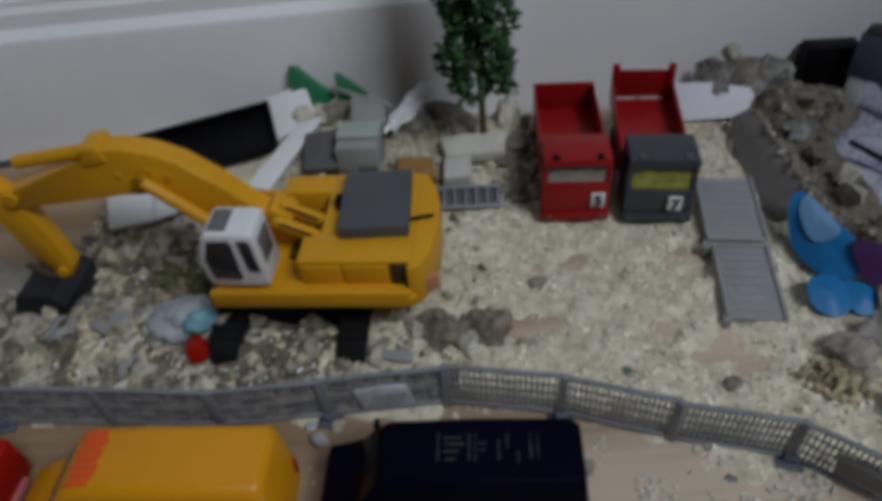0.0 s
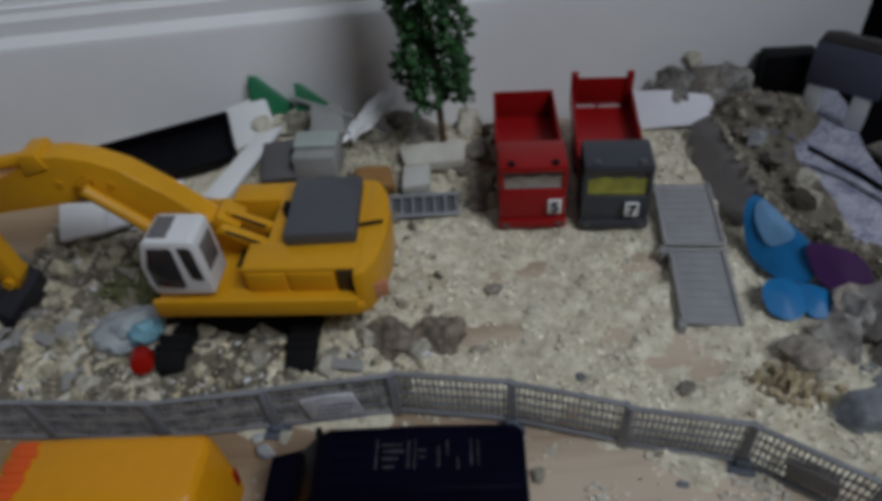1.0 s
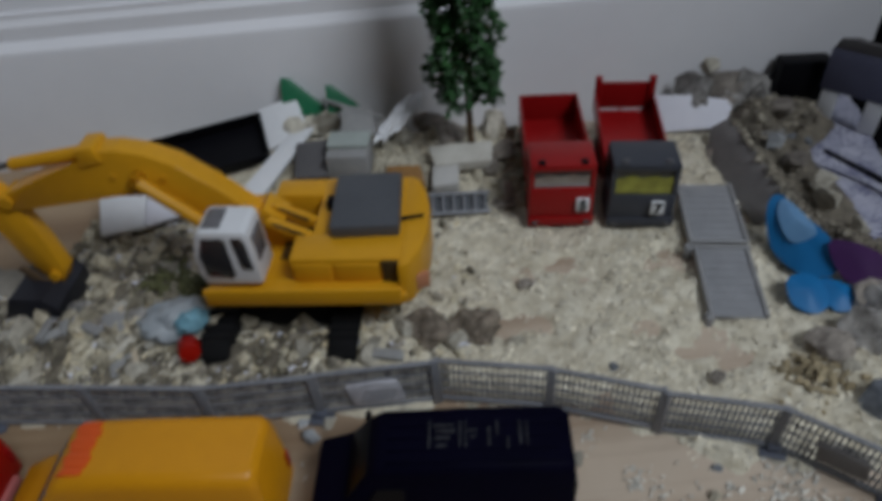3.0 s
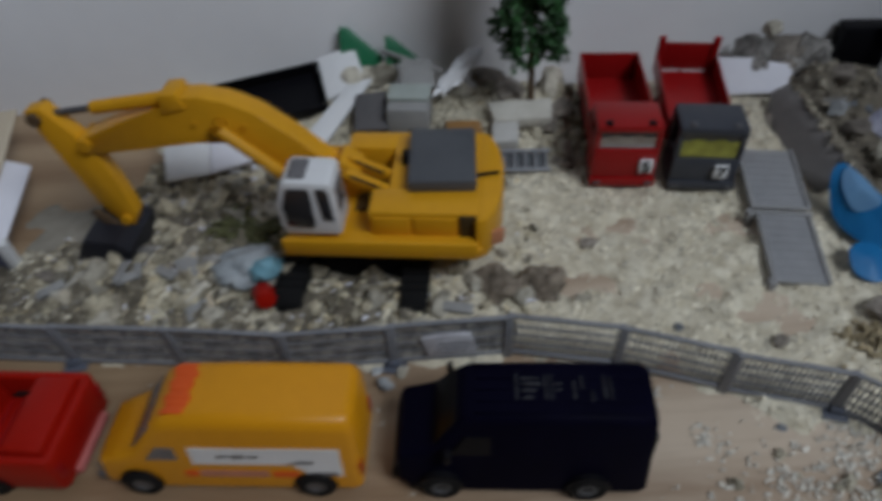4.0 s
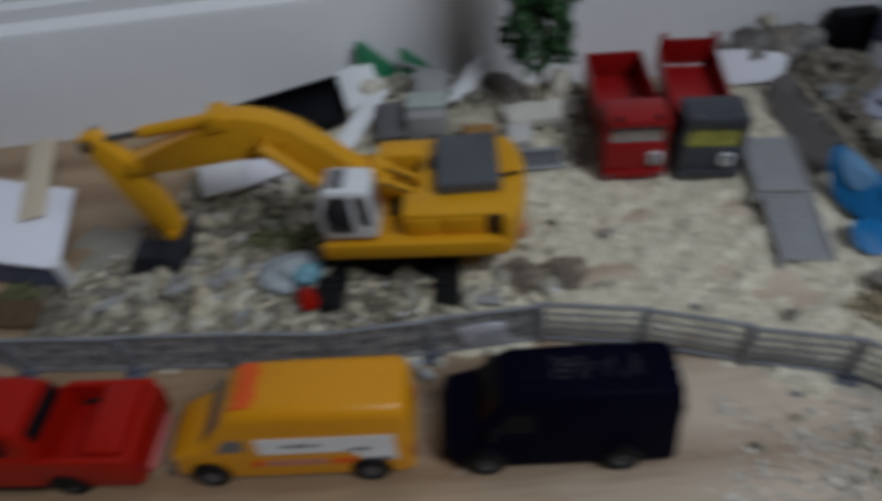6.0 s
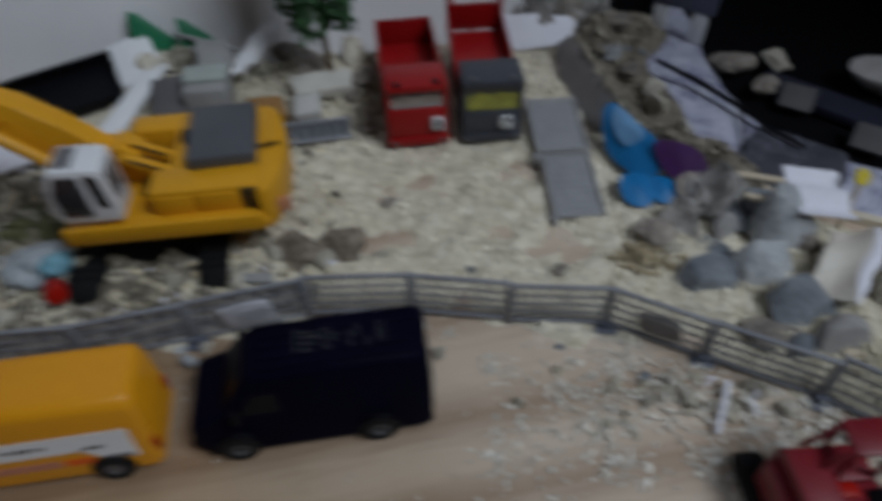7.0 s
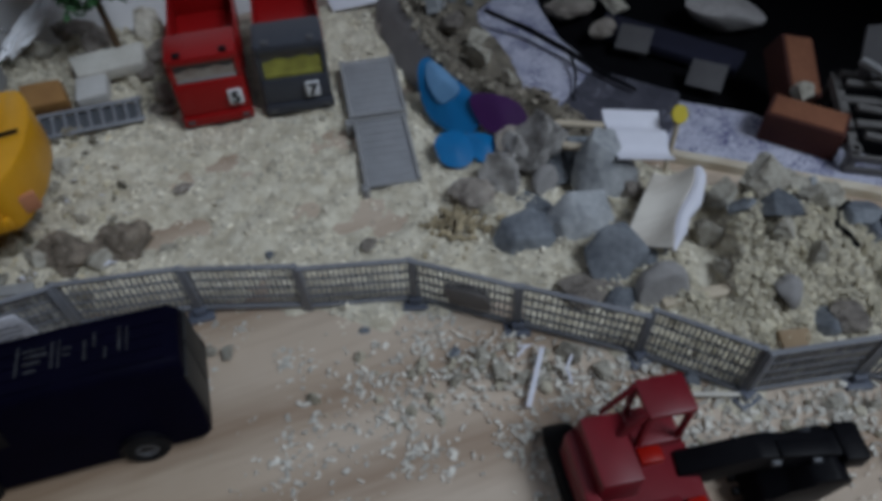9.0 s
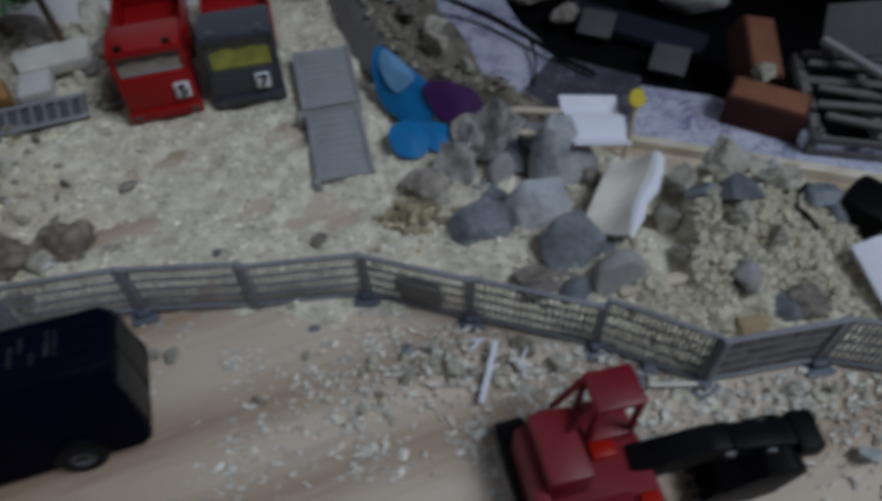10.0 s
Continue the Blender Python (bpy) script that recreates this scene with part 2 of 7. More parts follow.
SPECKLE = speckled_material("speckled_cloth", (0.60, 0.60, 0.70), (0.44, 0.45, 0.57), (0.09, 0.095, 0.21), 0.535)
DARKSPECKLE = speckled_material("dark_speckled_cloth", (0.055, 0.055, 0.075), (0.03, 0.03, 0.045), (0.42, 0.42, 0.52), 0.63)


# ---- mesh tools ----
def finish(name, bm, mat, smooth=35):
    bmesh.ops.recalc_face_normals(bm, faces=bm.faces)
    me = bpy.data.meshes.new(name)
    bm.to_mesh(me)
    bm.free()
    me.materials.append(mat)
    if smooth:
        me.polygons.foreach_set("use_smooth", [True] * len(me.polygons))
        me.set_sharp_from_angle(angle=radians(smooth))
    return me


def part(name, bm, mat, parent, label="", smooth=35):
    ob = new(name, finish(name, bm, mat, smooth))
    ob.parent = parent
    if label:
        ob["label"] = label
    return ob


def thing(name, label, category, m=None, group="", kind=""):
    ob = new(name)
    ob.empty_display_size = 0.01
    ob.matrix_basis = m or Matrix()
    return tagged(ob, label, category, group, kind)


def single(name, bm, mat, label, category, m=None, group="", kind="", smooth=35, ready=None):
    ob = new(name, ready or finish(name, bm, mat, smooth))
    ob.matrix_basis = m or Matrix()
    return tagged(ob, label, category, group, kind)


def box(bm, lo, hi, bevel=0.0, m=None, segments=2):
    made = bmesh.ops.create_cube(bm, size=1.0)["verts"]
    mid, size = [(a + b) / 2 for a, b in zip(lo, hi)], [b - a for a, b in zip(lo, hi)]
    for v in made:
        v.co = Vector([c * s + o for c, s, o in zip(v.co, size, mid)])
    if bevel:
        edges = list({e for v in made for e in v.link_edges})
        out = bmesh.ops.bevel(bm, geom=edges, offset=bevel, segments=segments, affect="EDGES", profile=0.5)
        made = list({v for f in out["faces"] for v in f.verts} | {v for v in made if v.is_valid})
    if m:
        bmesh.ops.transform(bm, matrix=m, verts=made)
    return made


def boxes(*items):
    bm = bmesh.new()
    for lo, hi, *rest in items:
        box(bm, lo, hi, *rest)
    return bm


def prism(bm, points, z0, z1, bevel=0.0, m=None):
    """A flat outline of (x, y) raised from z0 to z1."""
    low = [bm.verts.new((x, y, z0)) for x, y in points]
    high = [bm.verts.new((x, y, z1)) for x, y in points]
    faces = [bm.faces.new(low[::-1]), bm.faces.new(high)]
    count = len(points)
    for i in range(count):
        faces.append(bm.faces.new((low[i], low[(i + 1) % count], high[(i + 1) % count], high[i])))
    made = low + high
    if bevel:
        edges = list({e for f in faces for e in f.edges})
        out = bmesh.ops.bevel(bm, geom=edges, offset=bevel, segments=2, affect="EDGES", profile=0.5)
        made = list({v for f in out["faces"] for v in f.verts} | {v for v in made if v.is_valid})
    if m:
        bmesh.ops.transform(bm, matrix=m, verts=made)
    return made


SIDEWAYS = Matrix(((1, 0, 0, 0), (0, 0, -1, 0), (0, 1, 0, 0), (0, 0, 0, 1)))  # an outline in x and z, raised along -y


def plate_xz(bm, points, y0, y1, bevel=0.0):
    """An outline of (x, z) with its thickness from y0 to y1."""
    return prism(bm, points, -y1, -y0, bevel, SIDEWAYS)


def tube(bm, points, radius, sides=8):
    points = [Vector(p) for p in points]
    radii = radius if isinstance(radius, (list, tuple)) else [radius] * len(points)
    rings = []
    for i, p in enumerate(points):
        way = (points[min(i + 1, len(points) - 1)] - points[max(i - 1, 0)]).normalized()
        side = way.cross(Vector((0, 0, 1)) if abs(way.z) < 0.9 else Vector((1, 0, 0))).normalized()
        up = side.cross(way)
        rings.append([bm.verts.new(p + radii[i] * (math.cos(a) * side + math.sin(a) * up)) for a in (2 * math.pi * k / sides for k in range(sides))])
    for a, b in zip(rings, rings[1:]):
        for k in range(sides):
            bm.faces.new((a[k], a[(k + 1) % sides], b[(k + 1) % sides], b[k]))
    bm.faces.new(rings[0][::-1])
    bm.faces.new(rings[-1])


def wheel_bm(radius, width, sides=20, hub=0.0):
    """A tyre-shaped disc about the y axis; hub insets its middle."""
    bm = bmesh.new()
    shape = [(0.0, -width / 2 + hub), (radius * 0.55, -width / 2 + hub), (radius * 0.6, -width / 2), (radius * 0.88, -width / 2), (radius, -width * 0.3),
             (radius, width * 0.3), (radius * 0.88, width / 2), (radius * 0.6, width / 2), (radius * 0.55, width / 2 - hub), (0.0, width / 2 - hub)]
    rings = []
    for r, y in shape[1:-1]:
        rings.append([bm.verts.new((r * math.cos(a), y, r * math.sin(a))) for a in (2 * math.pi * k / sides for k in range(sides))])
    for a, b in zip(rings, rings[1:]):
        for k in range(sides):
            bm.faces.new((a[k], a[(k + 1) % sides], b[(k + 1) % sides], b[k]))
    bm.faces.new(rings[0])
    bm.faces.new(rings[-1][::-1])
    return bm


def loft(bm, sections, corner=4):
    """A closed skin through sections (x, low half width, high half width, z0, z1, radius low, radius high)."""
    rings = []
    for x, w0, w1, z0, z1, r0, r1 in sections:
        ring = []
        for cx, cz, r, a0 in ((w1 - r1, z1 - r1, r1, 0), (-w1 + r1, z1 - r1, r1, 90), (-w0 + r0, z0 + r0, r0, 180), (w0 - r0, z0 + r0, r0, 270)):
            for k in range(corner):
                a = radians(a0 + 90 * k / (corner - 1))
                ring.append(bm.verts.new((x, cx + r * math.cos(a), cz + r * math.sin(a))))
        rings.append(ring)
    count = len(rings[0])
    for a, b in zip(rings, rings[1:]):
        for k in range(count):
            bm.faces.new((a[k], a[(k + 1) % count], b[(k + 1) % count], b[k]))
    bm.faces.new(rings[0][::-1])
    bm.faces.new(rings[-1])


STONE = 0.02


def stone_mesh(name, mat, seed, rough=0.35, flat=0.7, cuts=6, detail=4, keep=(0.20, 0.36)):
    """A stone 2 cm across: a lumpy ball split along planes, its faces pitted by noise."""
    rng = random.Random(seed)
    bm = bmesh.new()
    bmesh.ops.create_icosphere(bm, subdivisions=detail, radius=0.5)
    planes = []
    for _ in range(cuts):
        way = Vector((rng.gauss(0, 1), rng.gauss(0, 1), rng.gauss(0, 1))).normalized()
        planes.append((way, rng.uniform(*keep)))
    shift = Vector((rng.uniform(-9, 9), rng.uniform(-9, 9), rng.uniform(-9, 9)))
    for v in bm.verts:
        v.co *= 1 + (0.16 + 0.25 * rough) * noise.noise(v.co * 2.2 + shift)
        for way, far in planes:
            over = v.co.dot(way) - far - 0.012 * noise.noise(v.co * 7 + shift)
            if over > 0:
                v.co -= way * over * 0.97
        v.co *= 1 + rough * (0.14 * noise.noise(v.co * 6 + shift) + 0.08 * noise.noise(v.co * 15 + shift))
        v.co = Vector((v.co.x, v.co.y, v.co.z * flat)) * STONE
    return finish(name, bm, mat, 24)


def split_mesh(name, mat, corners, seed):
    """A freshly split stone: the hull of a few corners in millimetres, its arrises worn and its faces slightly uneven."""
    bm = bmesh.new()
    for p in corners:
        bm.verts.new(Vector(p) * 0.001)
    hull = bmesh.ops.convex_hull(bm, input=bm.verts)
    bmesh.ops.delete(bm, geom=list({v for v in hull["geom_interior"] if isinstance(v, bmesh.types.BMVert)}), context="VERTS")
    bmesh.ops.dissolve_limit(bm, angle_limit=radians(6), verts=list(bm.verts), edges=list(bm.edges))
    bmesh.ops.bevel(bm, geom=list(bm.edges), offset=0.0005, segments=1, affect="EDGES", profile=0.6)
    bmesh.ops.triangulate(bm, faces=list(bm.faces))
    bmesh.ops.subdivide_edges(bm, edges=[e for e in bm.edges if e.calc_length() > 0.003], cuts=3, use_grid_fill=True)
    for v in bm.verts:
        p = v.co * 160 + Vector((seed, seed * 2, 0))
        v.co += v.co.normalized() * (0.0005 * noise.noise(p) + 0.0003 * noise.noise(p * 2.6))
    return finish(name, bm, mat, 26)


def smooth01(a, b, x):
    k = min(1.0, max(0.0, (x - a) / (b - a)))
    return k * k * (3 - 2 * k)


def turn_z(x, y, z, degrees):
    return pose(x, y, z, 0, 0, degrees)


# ---- the setting ----
bm = boxes(((-1.7, -2.2, -0.06), (1.9, 1.9, -0.02)))
tagged(new("floor", finish("floor", bm, RUG, 0)), "dark rug on the floor of the room", "floor", kind="structure")

# back wall with its moulded skirting, slightly askew to the board
WALL_M = turn_z(0.0, 0.405, 0.0, 1.7)
profile = [(0, -0.02), (0, 0.066), (0.0012, 0.069), (0.0065, 0.073), (0.0072, 0.080), (0.0100, 0.083), (0.0102, 0.0855), (0.0125, 0.086), (0.0150, 0.100), (0.0185, 0.103), (0.0185, 0.112), (0.030, 0.112), (0.030, -0.02)]
bm = bmesh.new()
ends = [[bm.verts.new((x, y, z)) for y, z in profile] for x in (-1.0, 0.322)]
for i in range(len(profile)):
    j = (i + 1) % len(profile)
    bm.faces.new((ends[0][i], ends[0][j], ends[1][j], ends[1][i]))
bm.faces.new(ends[0][::-1])
bm.faces.new(ends[1])
ob = tagged(new("skirting_board", finish("skirting_board", bm, SKIRT, 30)), "white painted moulded skirting board along the wall", "skirting board", kind="structure")
ob.matrix_basis = WALL_M
ob = tagged(new("wall_north", finish("wall_north", boxes(((-1.7, 0.03, -0.02), (0.322, 0.12, 2.4))), WALL, 0)), "plain white painted wall", "wall", kind="structure")
ob.matrix_basis = WALL_M
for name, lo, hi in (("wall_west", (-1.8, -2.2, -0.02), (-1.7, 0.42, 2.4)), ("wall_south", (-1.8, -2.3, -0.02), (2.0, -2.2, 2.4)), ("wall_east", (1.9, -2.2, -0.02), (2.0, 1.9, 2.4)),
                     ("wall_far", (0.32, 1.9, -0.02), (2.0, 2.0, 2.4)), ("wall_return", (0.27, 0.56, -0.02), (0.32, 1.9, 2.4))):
    tagged(new(name, finish(name, boxes((lo, hi)), ROOM, 0)), "plain wall out of view, dark to cut the fill", "wall", kind="structure")
tagged(new("ceiling", finish("ceiling", boxes(((-1.8, -2.3, 2.4), (2.0, 2.0, 2.5))), CEILING, 0)), "plain white ceiling", "ceiling", kind="structure")

# plywood base board
EDGE = [(-0.32, 0.398), (0.235, 0.402), (0.262, 0.262), (0.300, 0.211), (0.420, 0.118), (0.420, -0.22), (-0.32, -0.22)]
bm = bmesh.new()
prism(bm, EDGE, -0.02, 0.0, 0.0006)
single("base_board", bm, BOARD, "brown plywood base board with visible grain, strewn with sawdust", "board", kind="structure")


def inside_edge(x, y):
    """How far a place lies inside the board's edge; outside: minus."""
    far, inside = 1.0, False
    for (ax, ay), (bx, by) in zip(EDGE, EDGE[1:] + EDGE[:1]):
        k = min(1.0, max(0.0, ((x - ax) * (bx - ax) + (y - ay) * (by - ay)) / ((bx - ax) ** 2 + (by - ay) ** 2)))
        far = min(far, math.hypot(x - ax - k * (bx - ax), y - ay - k * (by - ay)))
        if (ay > y) != (by > y) and x < ax + (y - ay) / (by - ay) * (bx - ax):
            inside = not inside
    return far if inside else -far


FENCE_LINE = [(-0.245, 0.272), (-0.205, 0.242), (-0.160, 0.224), (-0.112, 0.219), (-0.068, 0.215), (-0.025, 0.210), (0.015, 0.211), (0.059, 0.2125), (0.0997, 0.2045), (0.136, 0.192),
              (0.173, 0.182), (0.2025, 0.1590), (0.2355, 0.1335), (0.2595, 0.1085), (0.297, 0.101), (0.330, 0.080)]


def fence_y(x):
    for (ax, ay), (bx, by) in zip(FENCE_LINE, FENCE_LINE[1:]):
        if x <= bx:
            return ay + (by - ay) * (x - ax) / (bx - ax)
    return 0.08


def hill(x, y, cx, cy, rx, ry, h):
    return h * math.exp(-((x - cx) / rx) ** 2 - ((y - cy) / ry) ** 2)


def cover(x, y):
    """How thick the sawdust lies, 0 to 1."""
    wobble = 0.018 * noise.noise((x * 30, y * 30, 3.0)) + 0.008 * noise.noise((x * 90, y * 90, 7.0))
    c = smooth01(-0.012 + 0.012 * smooth01(0.07, 0.02, x), 0.012, y - fence_y(x) + wobble)
    c *= smooth01(0.0, 0.02, inside_edge(x, y) + wobble * 0.5)
    c *= 1 - smooth01(0.27, 0.30, y + wobble) * smooth01(-0.095, -0.125, x + wobble)
    c *= smooth01(-0.185, -0.150, x + wobble)
    bare = 0.62 * smooth01(0.10, 0.40, noise.noise((x * 38, y * 38, 12.0))) * smooth01(0.03, 0.06, x) * smooth01(0.33, 0.31, y)
    x, y = x + 0.014 * noise.noise((x * 60, y * 60, 51.0)), y + 0.010 * noise.noise((x * 60, y * 60, 52.0))
    bare += (hill(x, y, 0.168, 0.228, 0.018, 0.013, 0.95) + hill(x, y, 0.098, 0.240, 0.016, 0.009, 0.6)) * (0.82 + 0.55 * noise.noise((x * 190, y * 190, 53.0)))
    return max(0.0, c - bare)


def height(x, y):
    """The top of the sawdust and rubble over the board."""
    c = cover(x, y)
    z = -0.0016 + 0.0042 * c
    bend = math.hypot(x - 0.215, y - 0.155) * 330 + 2.2 * noise.noise((x * 40, y * 40, 61.0))
    z += c * 0.00055 * math.sin(bend) * smooth01(0.05, 0.08, x) * smooth01(-0.1, 0.25, noise.noise((x * 26, y * 26, 62.0)))
    z += c * 0.0045 * smooth01(0.06, 0.02, x) * smooth01(0.30, 0.28, y) * (noise.noise((x * 110, y * 110, 21.0)) + 0.5 * noise.noise((x * 260, y * 260, 22.0)))
    z += c * hill(x, y, 0.305, 0.155, 0.045, 0.03, 0.005) * (noise.noise((x * 130, y * 130, 23.0)) + 0.6 * noise.noise((x * 300, y * 300, 24.0)))
    z += c * (0.0018 * noise.noise((x * 70, y * 70, 1.0)) + 0.0012 * noise.noise((x * 220, y * 220, 2.0)))
    z += c * (hill(x, y, -0.075, 0.250, 0.070, 0.022, 0.010) + hill(x, y, -0.035, 0.318, 0.055, 0.018, 0.013) + hill(x, y, 0.010, 0.234, 0.018, 0.009, 0.009) + hill(x, y, 0.04, 0.245, 0.018, 0.02, 0.006))
    z += c * (hill(x, y, 0.305, 0.155, 0.042, 0.026, 0.017) + hill(x, y, 0.235, 0.198, 0.03, 0.03, 0.004))
    z += c * 0.012 * smooth01(0.335, 0.385, y) * (1 - smooth01(0.10, 0.125, x))
    return z


# ---- sawdust and earth ----
def sheet(x0, x1, y0, y1, step, level):
    nx, ny = int(round((x1 - x0) / step)) + 1, int(round((y1 - y0) / step)) + 1
    verts = [(x0 + i * step, y0 + j * step, level(x0 + i * step, y0 + j * step)) for j in range(ny) for i in range(nx)]
    faces = [(j * nx + i, j * nx + i + 1, (j + 1) * nx + i + 1, (j + 1) * nx + i) for j in range(ny - 1) for i in range(nx - 1)
             if max(verts[j * nx + i][2], verts[j * nx + i + 1][2], verts[(j + 1) * nx + i + 1][2], verts[(j + 1) * nx + i][2]) > -0.0013]
    return verts, faces


verts, faces = sheet(-0.24, 0.40, 0.09, 0.404, 0.0022, height)
me = bpy.data.meshes.new("sawdust")
me.from_pydata(verts, [], faces)
me.polygons.foreach_set("use_smooth", [True] * len(me.polygons))
me.materials.append(SAWDUST)
tagged(new("sawdust", me), "layer of pale yellow sawdust spread over the board", "sawdust", kind="stuff")


def chips(name, places, mat, label, category, long=(0.0009, 0.0030), rng_seed=1, tumble=0.35):
    """Splinters, each a thin bent board of its own."""
    rng = np.random.default_rng(rng_seed)
    count = len(places)
    p = np.array(places)
    a = rng.uniform(long[0], long[1], count) * rng.uniform(0.5, 1, count)
    b, c = a * rng.uniform(0.3, 0.75, count), rng.uniform(0.00012, 0.0004, count)
    corner = np.array([(-1, -1, -1), (1, -1, -1), (1, 1, -1), (-1, 1, -1), (-1, -1, 1), (1, -1, 1), (1, 1, 1), (-1, 1, 1)], float) / 2
    v = corner[None] * np.stack([a, b, c], 1)[:, None]
    v[:, :, 0] *= 1 + 0.3 * rng.uniform(-1, 1, (count, 8))
    yaw, tip, lean = rng.uniform(0, 6.283, count), rng.normal(0, tumble, count), rng.normal(0, tumble, count)
    x, y, z = v[:, :, 0].copy(), v[:, :, 1].copy(), v[:, :, 2].copy()
    y, z = y * np.cos(lean)[:, None] - z * np.sin(lean)[:, None], y * np.sin(lean)[:, None] + z * np.cos(lean)[:, None]
    x, z = x * np.cos(tip)[:, None] + z * np.sin(tip)[:, None], -x * np.sin(tip)[:, None] + z * np.cos(tip)[:, None]
    x, y = x * np.cos(yaw)[:, None] - y * np.sin(yaw)[:, None], x * np.sin(yaw)[:, None] + y * np.cos(yaw)[:, None]
    v = np.stack([x, y, z], 2) + p[:, None]
    quads = np.array([(0, 3, 2, 1), (4, 5, 6, 7), (0, 1, 5, 4), (1, 2, 6, 5), (2, 3, 7, 6), (3, 0, 4, 7)])
    f = (quads[None] + 8 * np.arange(count)[:, None, None]).reshape(-1, 4)
    me = bpy.data.meshes.new(name)
    me.from_pydata(v.reshape(-1, 3).tolist(), [], f.tolist())
    me.materials.append(mat)
    return tagged(new(name, me), label, category, kind="stuff")


rng = random.Random(5)
spots, pale = [], []
while len(spots) < 20000:
    x, y = rng.uniform(-0.22, 0.385), rng.uniform(0.09, 0.402)
    c = cover(x, y)
    if rng.random() < c * (0.35 + 0.65 * smooth01(-0.2, 0.35, noise.noise((x * 45, y * 45, 9.0)))):
        spots.append((x, y, height(x, y) + rng.uniform(0.0, 0.0007)))
chips("wood_chips", spots, CHIP, "pale wood chips scattered thickly over the sawdust", "wood chips")
while len(pale) < 650:
    x, y = rng.gauss(0.180, 0.034), rng.gauss(0.146, 0.014)
    if y < fence_y(x) - 0.004:
        pale.append((x, y, 0.0006 + rng.uniform(0, 0.0035) * math.exp(-((x - 0.19) / 0.02) ** 2 - ((y - 0.146) / 0.012) ** 2)))
while len(pale) < 1650:
    x, y = rng.uniform(-0.25, 0.33), rng.uniform(0.085, 0.23)
    near = 0.04 + 0.96 * smooth01(0.08, 0.14, x) * smooth01(0.26, 0.22, x)
    if y < fence_y(x) and rng.random() < near * smooth01(0.0, 0.35, noise.noise((x * 55, y * 55, 4.0))):
        pale.append((x, y, 0.0005))
while len(pale) < 3300:
    x, y = rng.uniform(0.205, 0.370), rng.uniform(0.050, 0.135)
    if y < fence_y(x) - 0.002 and rng.random() < smooth01(0.045, 0.0, fence_y(x) - y) + 0.6 * smooth01(0.265, 0.300, x) * smooth01(-0.1, 0.3, noise.noise((x * 60, y * 60, 14.0))):
        pale.append((x, y, 0.0005 + rng.uniform(0, 0.0012)))
chips("stray_chips", pale, PALECHIP, "loose whitish chips strewn on the bare board before the fence", "wood chips", (0.0010, 0.0030), 2)


def earth_level(x, y):
    path = [(0.236, 0.372), (0.2310, 0.335), (0.2305, 0.295), (0.242, 0.268), (0.266, 0.247)]
    near = min((Vector((x, y)) - (Vector(a) + (Vector(b) - Vector(a)) * k / 6)).length for a, b in zip(path, path[1:]) for k in range(7))
    z = 0.0185 * math.exp(-(near / 0.0105) ** 2) + hill(x, y, 0.252, 0.315, 0.016, 0.045, 0.007) + hill(x, y, 0.248, 0.380, 0.022, 0.020, 0.014) + hill(x, y, 0.270, 0.386, 0.018, 0.014, 0.012) - 0.0042
    rough = noise.noise((x * 75, y * 75, 6.0)) + 0.7 * noise.noise((x * 170, y * 170, 8.0)) + 0.4 * noise.noise((x * 380, y * 380, 9.0))
    fold = noise.noise((x * 45, y * 22, 16.0)) + 0.5 * noise.noise((x * 110, y * 50, 17.0))
    return z * (1 + 0.42 * fold + 0.10 * rough) + 0.0010 * fold + 0.0004 * rough


verts, faces = sheet(0.205, 0.300, 0.235, 0.404, 0.0014, earth_level)
me = bpy.data.meshes.new("earth_bank")
me.from_pydata(verts, [], faces)
me.polygons.foreach_set("use_smooth", [True] * len(me.polygons))
me.materials.append(EARTH)
tagged(new("earth_bank", me), "bank of grey-brown crumbly earth along the board's edge", "earth", kind="stuff")
clods = []
while len(clods) < 1300:
    x, y = rng.uniform(0.2, 0.30), rng.uniform(0.235, 0.40)
    if earth_level(x, y) > 0.003:
        clods.append((x, y, earth_level(x, y) + 0.0003))
chips("earth_crumbs", clods, material("crumb", (0.36, 0.32, 0.26), (0.12, 0.10, 0.08), rough=0.95, island=0.6), "dry crumbs and bark bits on the earth bank", "crumbs", (0.001, 0.0048), 3, 0.8)

# speckled cloth beside the board
bm = bmesh.new()
prism(bm, [(0.25, 0.43), (0.258, 0.303), (0.266, 0.262), (0.290, 0.212), (0.355, 0.160), (0.42, 0.11), (0.46, 0.115), (0.405, 0.165), (0.374, 0.200), (0.357, 0.232), (0.327, 0.253), (0.306, 0.287), (0.300, 0.320), (0.305, 0.353), (0.318, 0.40), (0.318, 0.43)], -0.02, -0.0045, 0.001)
single("speckled_cloth", bm, SPECKLE, "white cloth speckled with dark blue beside the board", "cloth")
bm = bmesh.new()
prism(bm, [(0.268, 0.262), (0.284, 0.274), (0.303, 0.288), (0.312, 0.278), (0.333, 0.256), (0.322, 0.240), (0.304, 0.226), (0.296, 0.218), (0.286, 0.232), (0.276, 0.248)], -0.0060, -0.0028, 0.0008)
single("dark_speckled_cloth", bm, DARKSPECKLE, "dark cloth with pale specks lying over the speckled one", "cloth")
bm = bmesh.new()
tube(bm, [(0.268, 0.345, 0.006), (0.285, 0.325, 0.002), (0.296, 0.300, 0.001), (0.303, 0.280, 0.0), (0.312, 0.262, 0.0)], [0.0012, 0.0016, 0.0015, 0.0013, 0.0008], 6)
tube(bm, [(0.296, 0.300, 0.001), (0.292, 0.285, -0.001), (0.282, 0.268, -0.002)], [0.001, 0.0008, 0.0005], 5)
single("dark_twig", bm, BLACK, "thin dark forked twig lying on the speckled cloth", "twig")

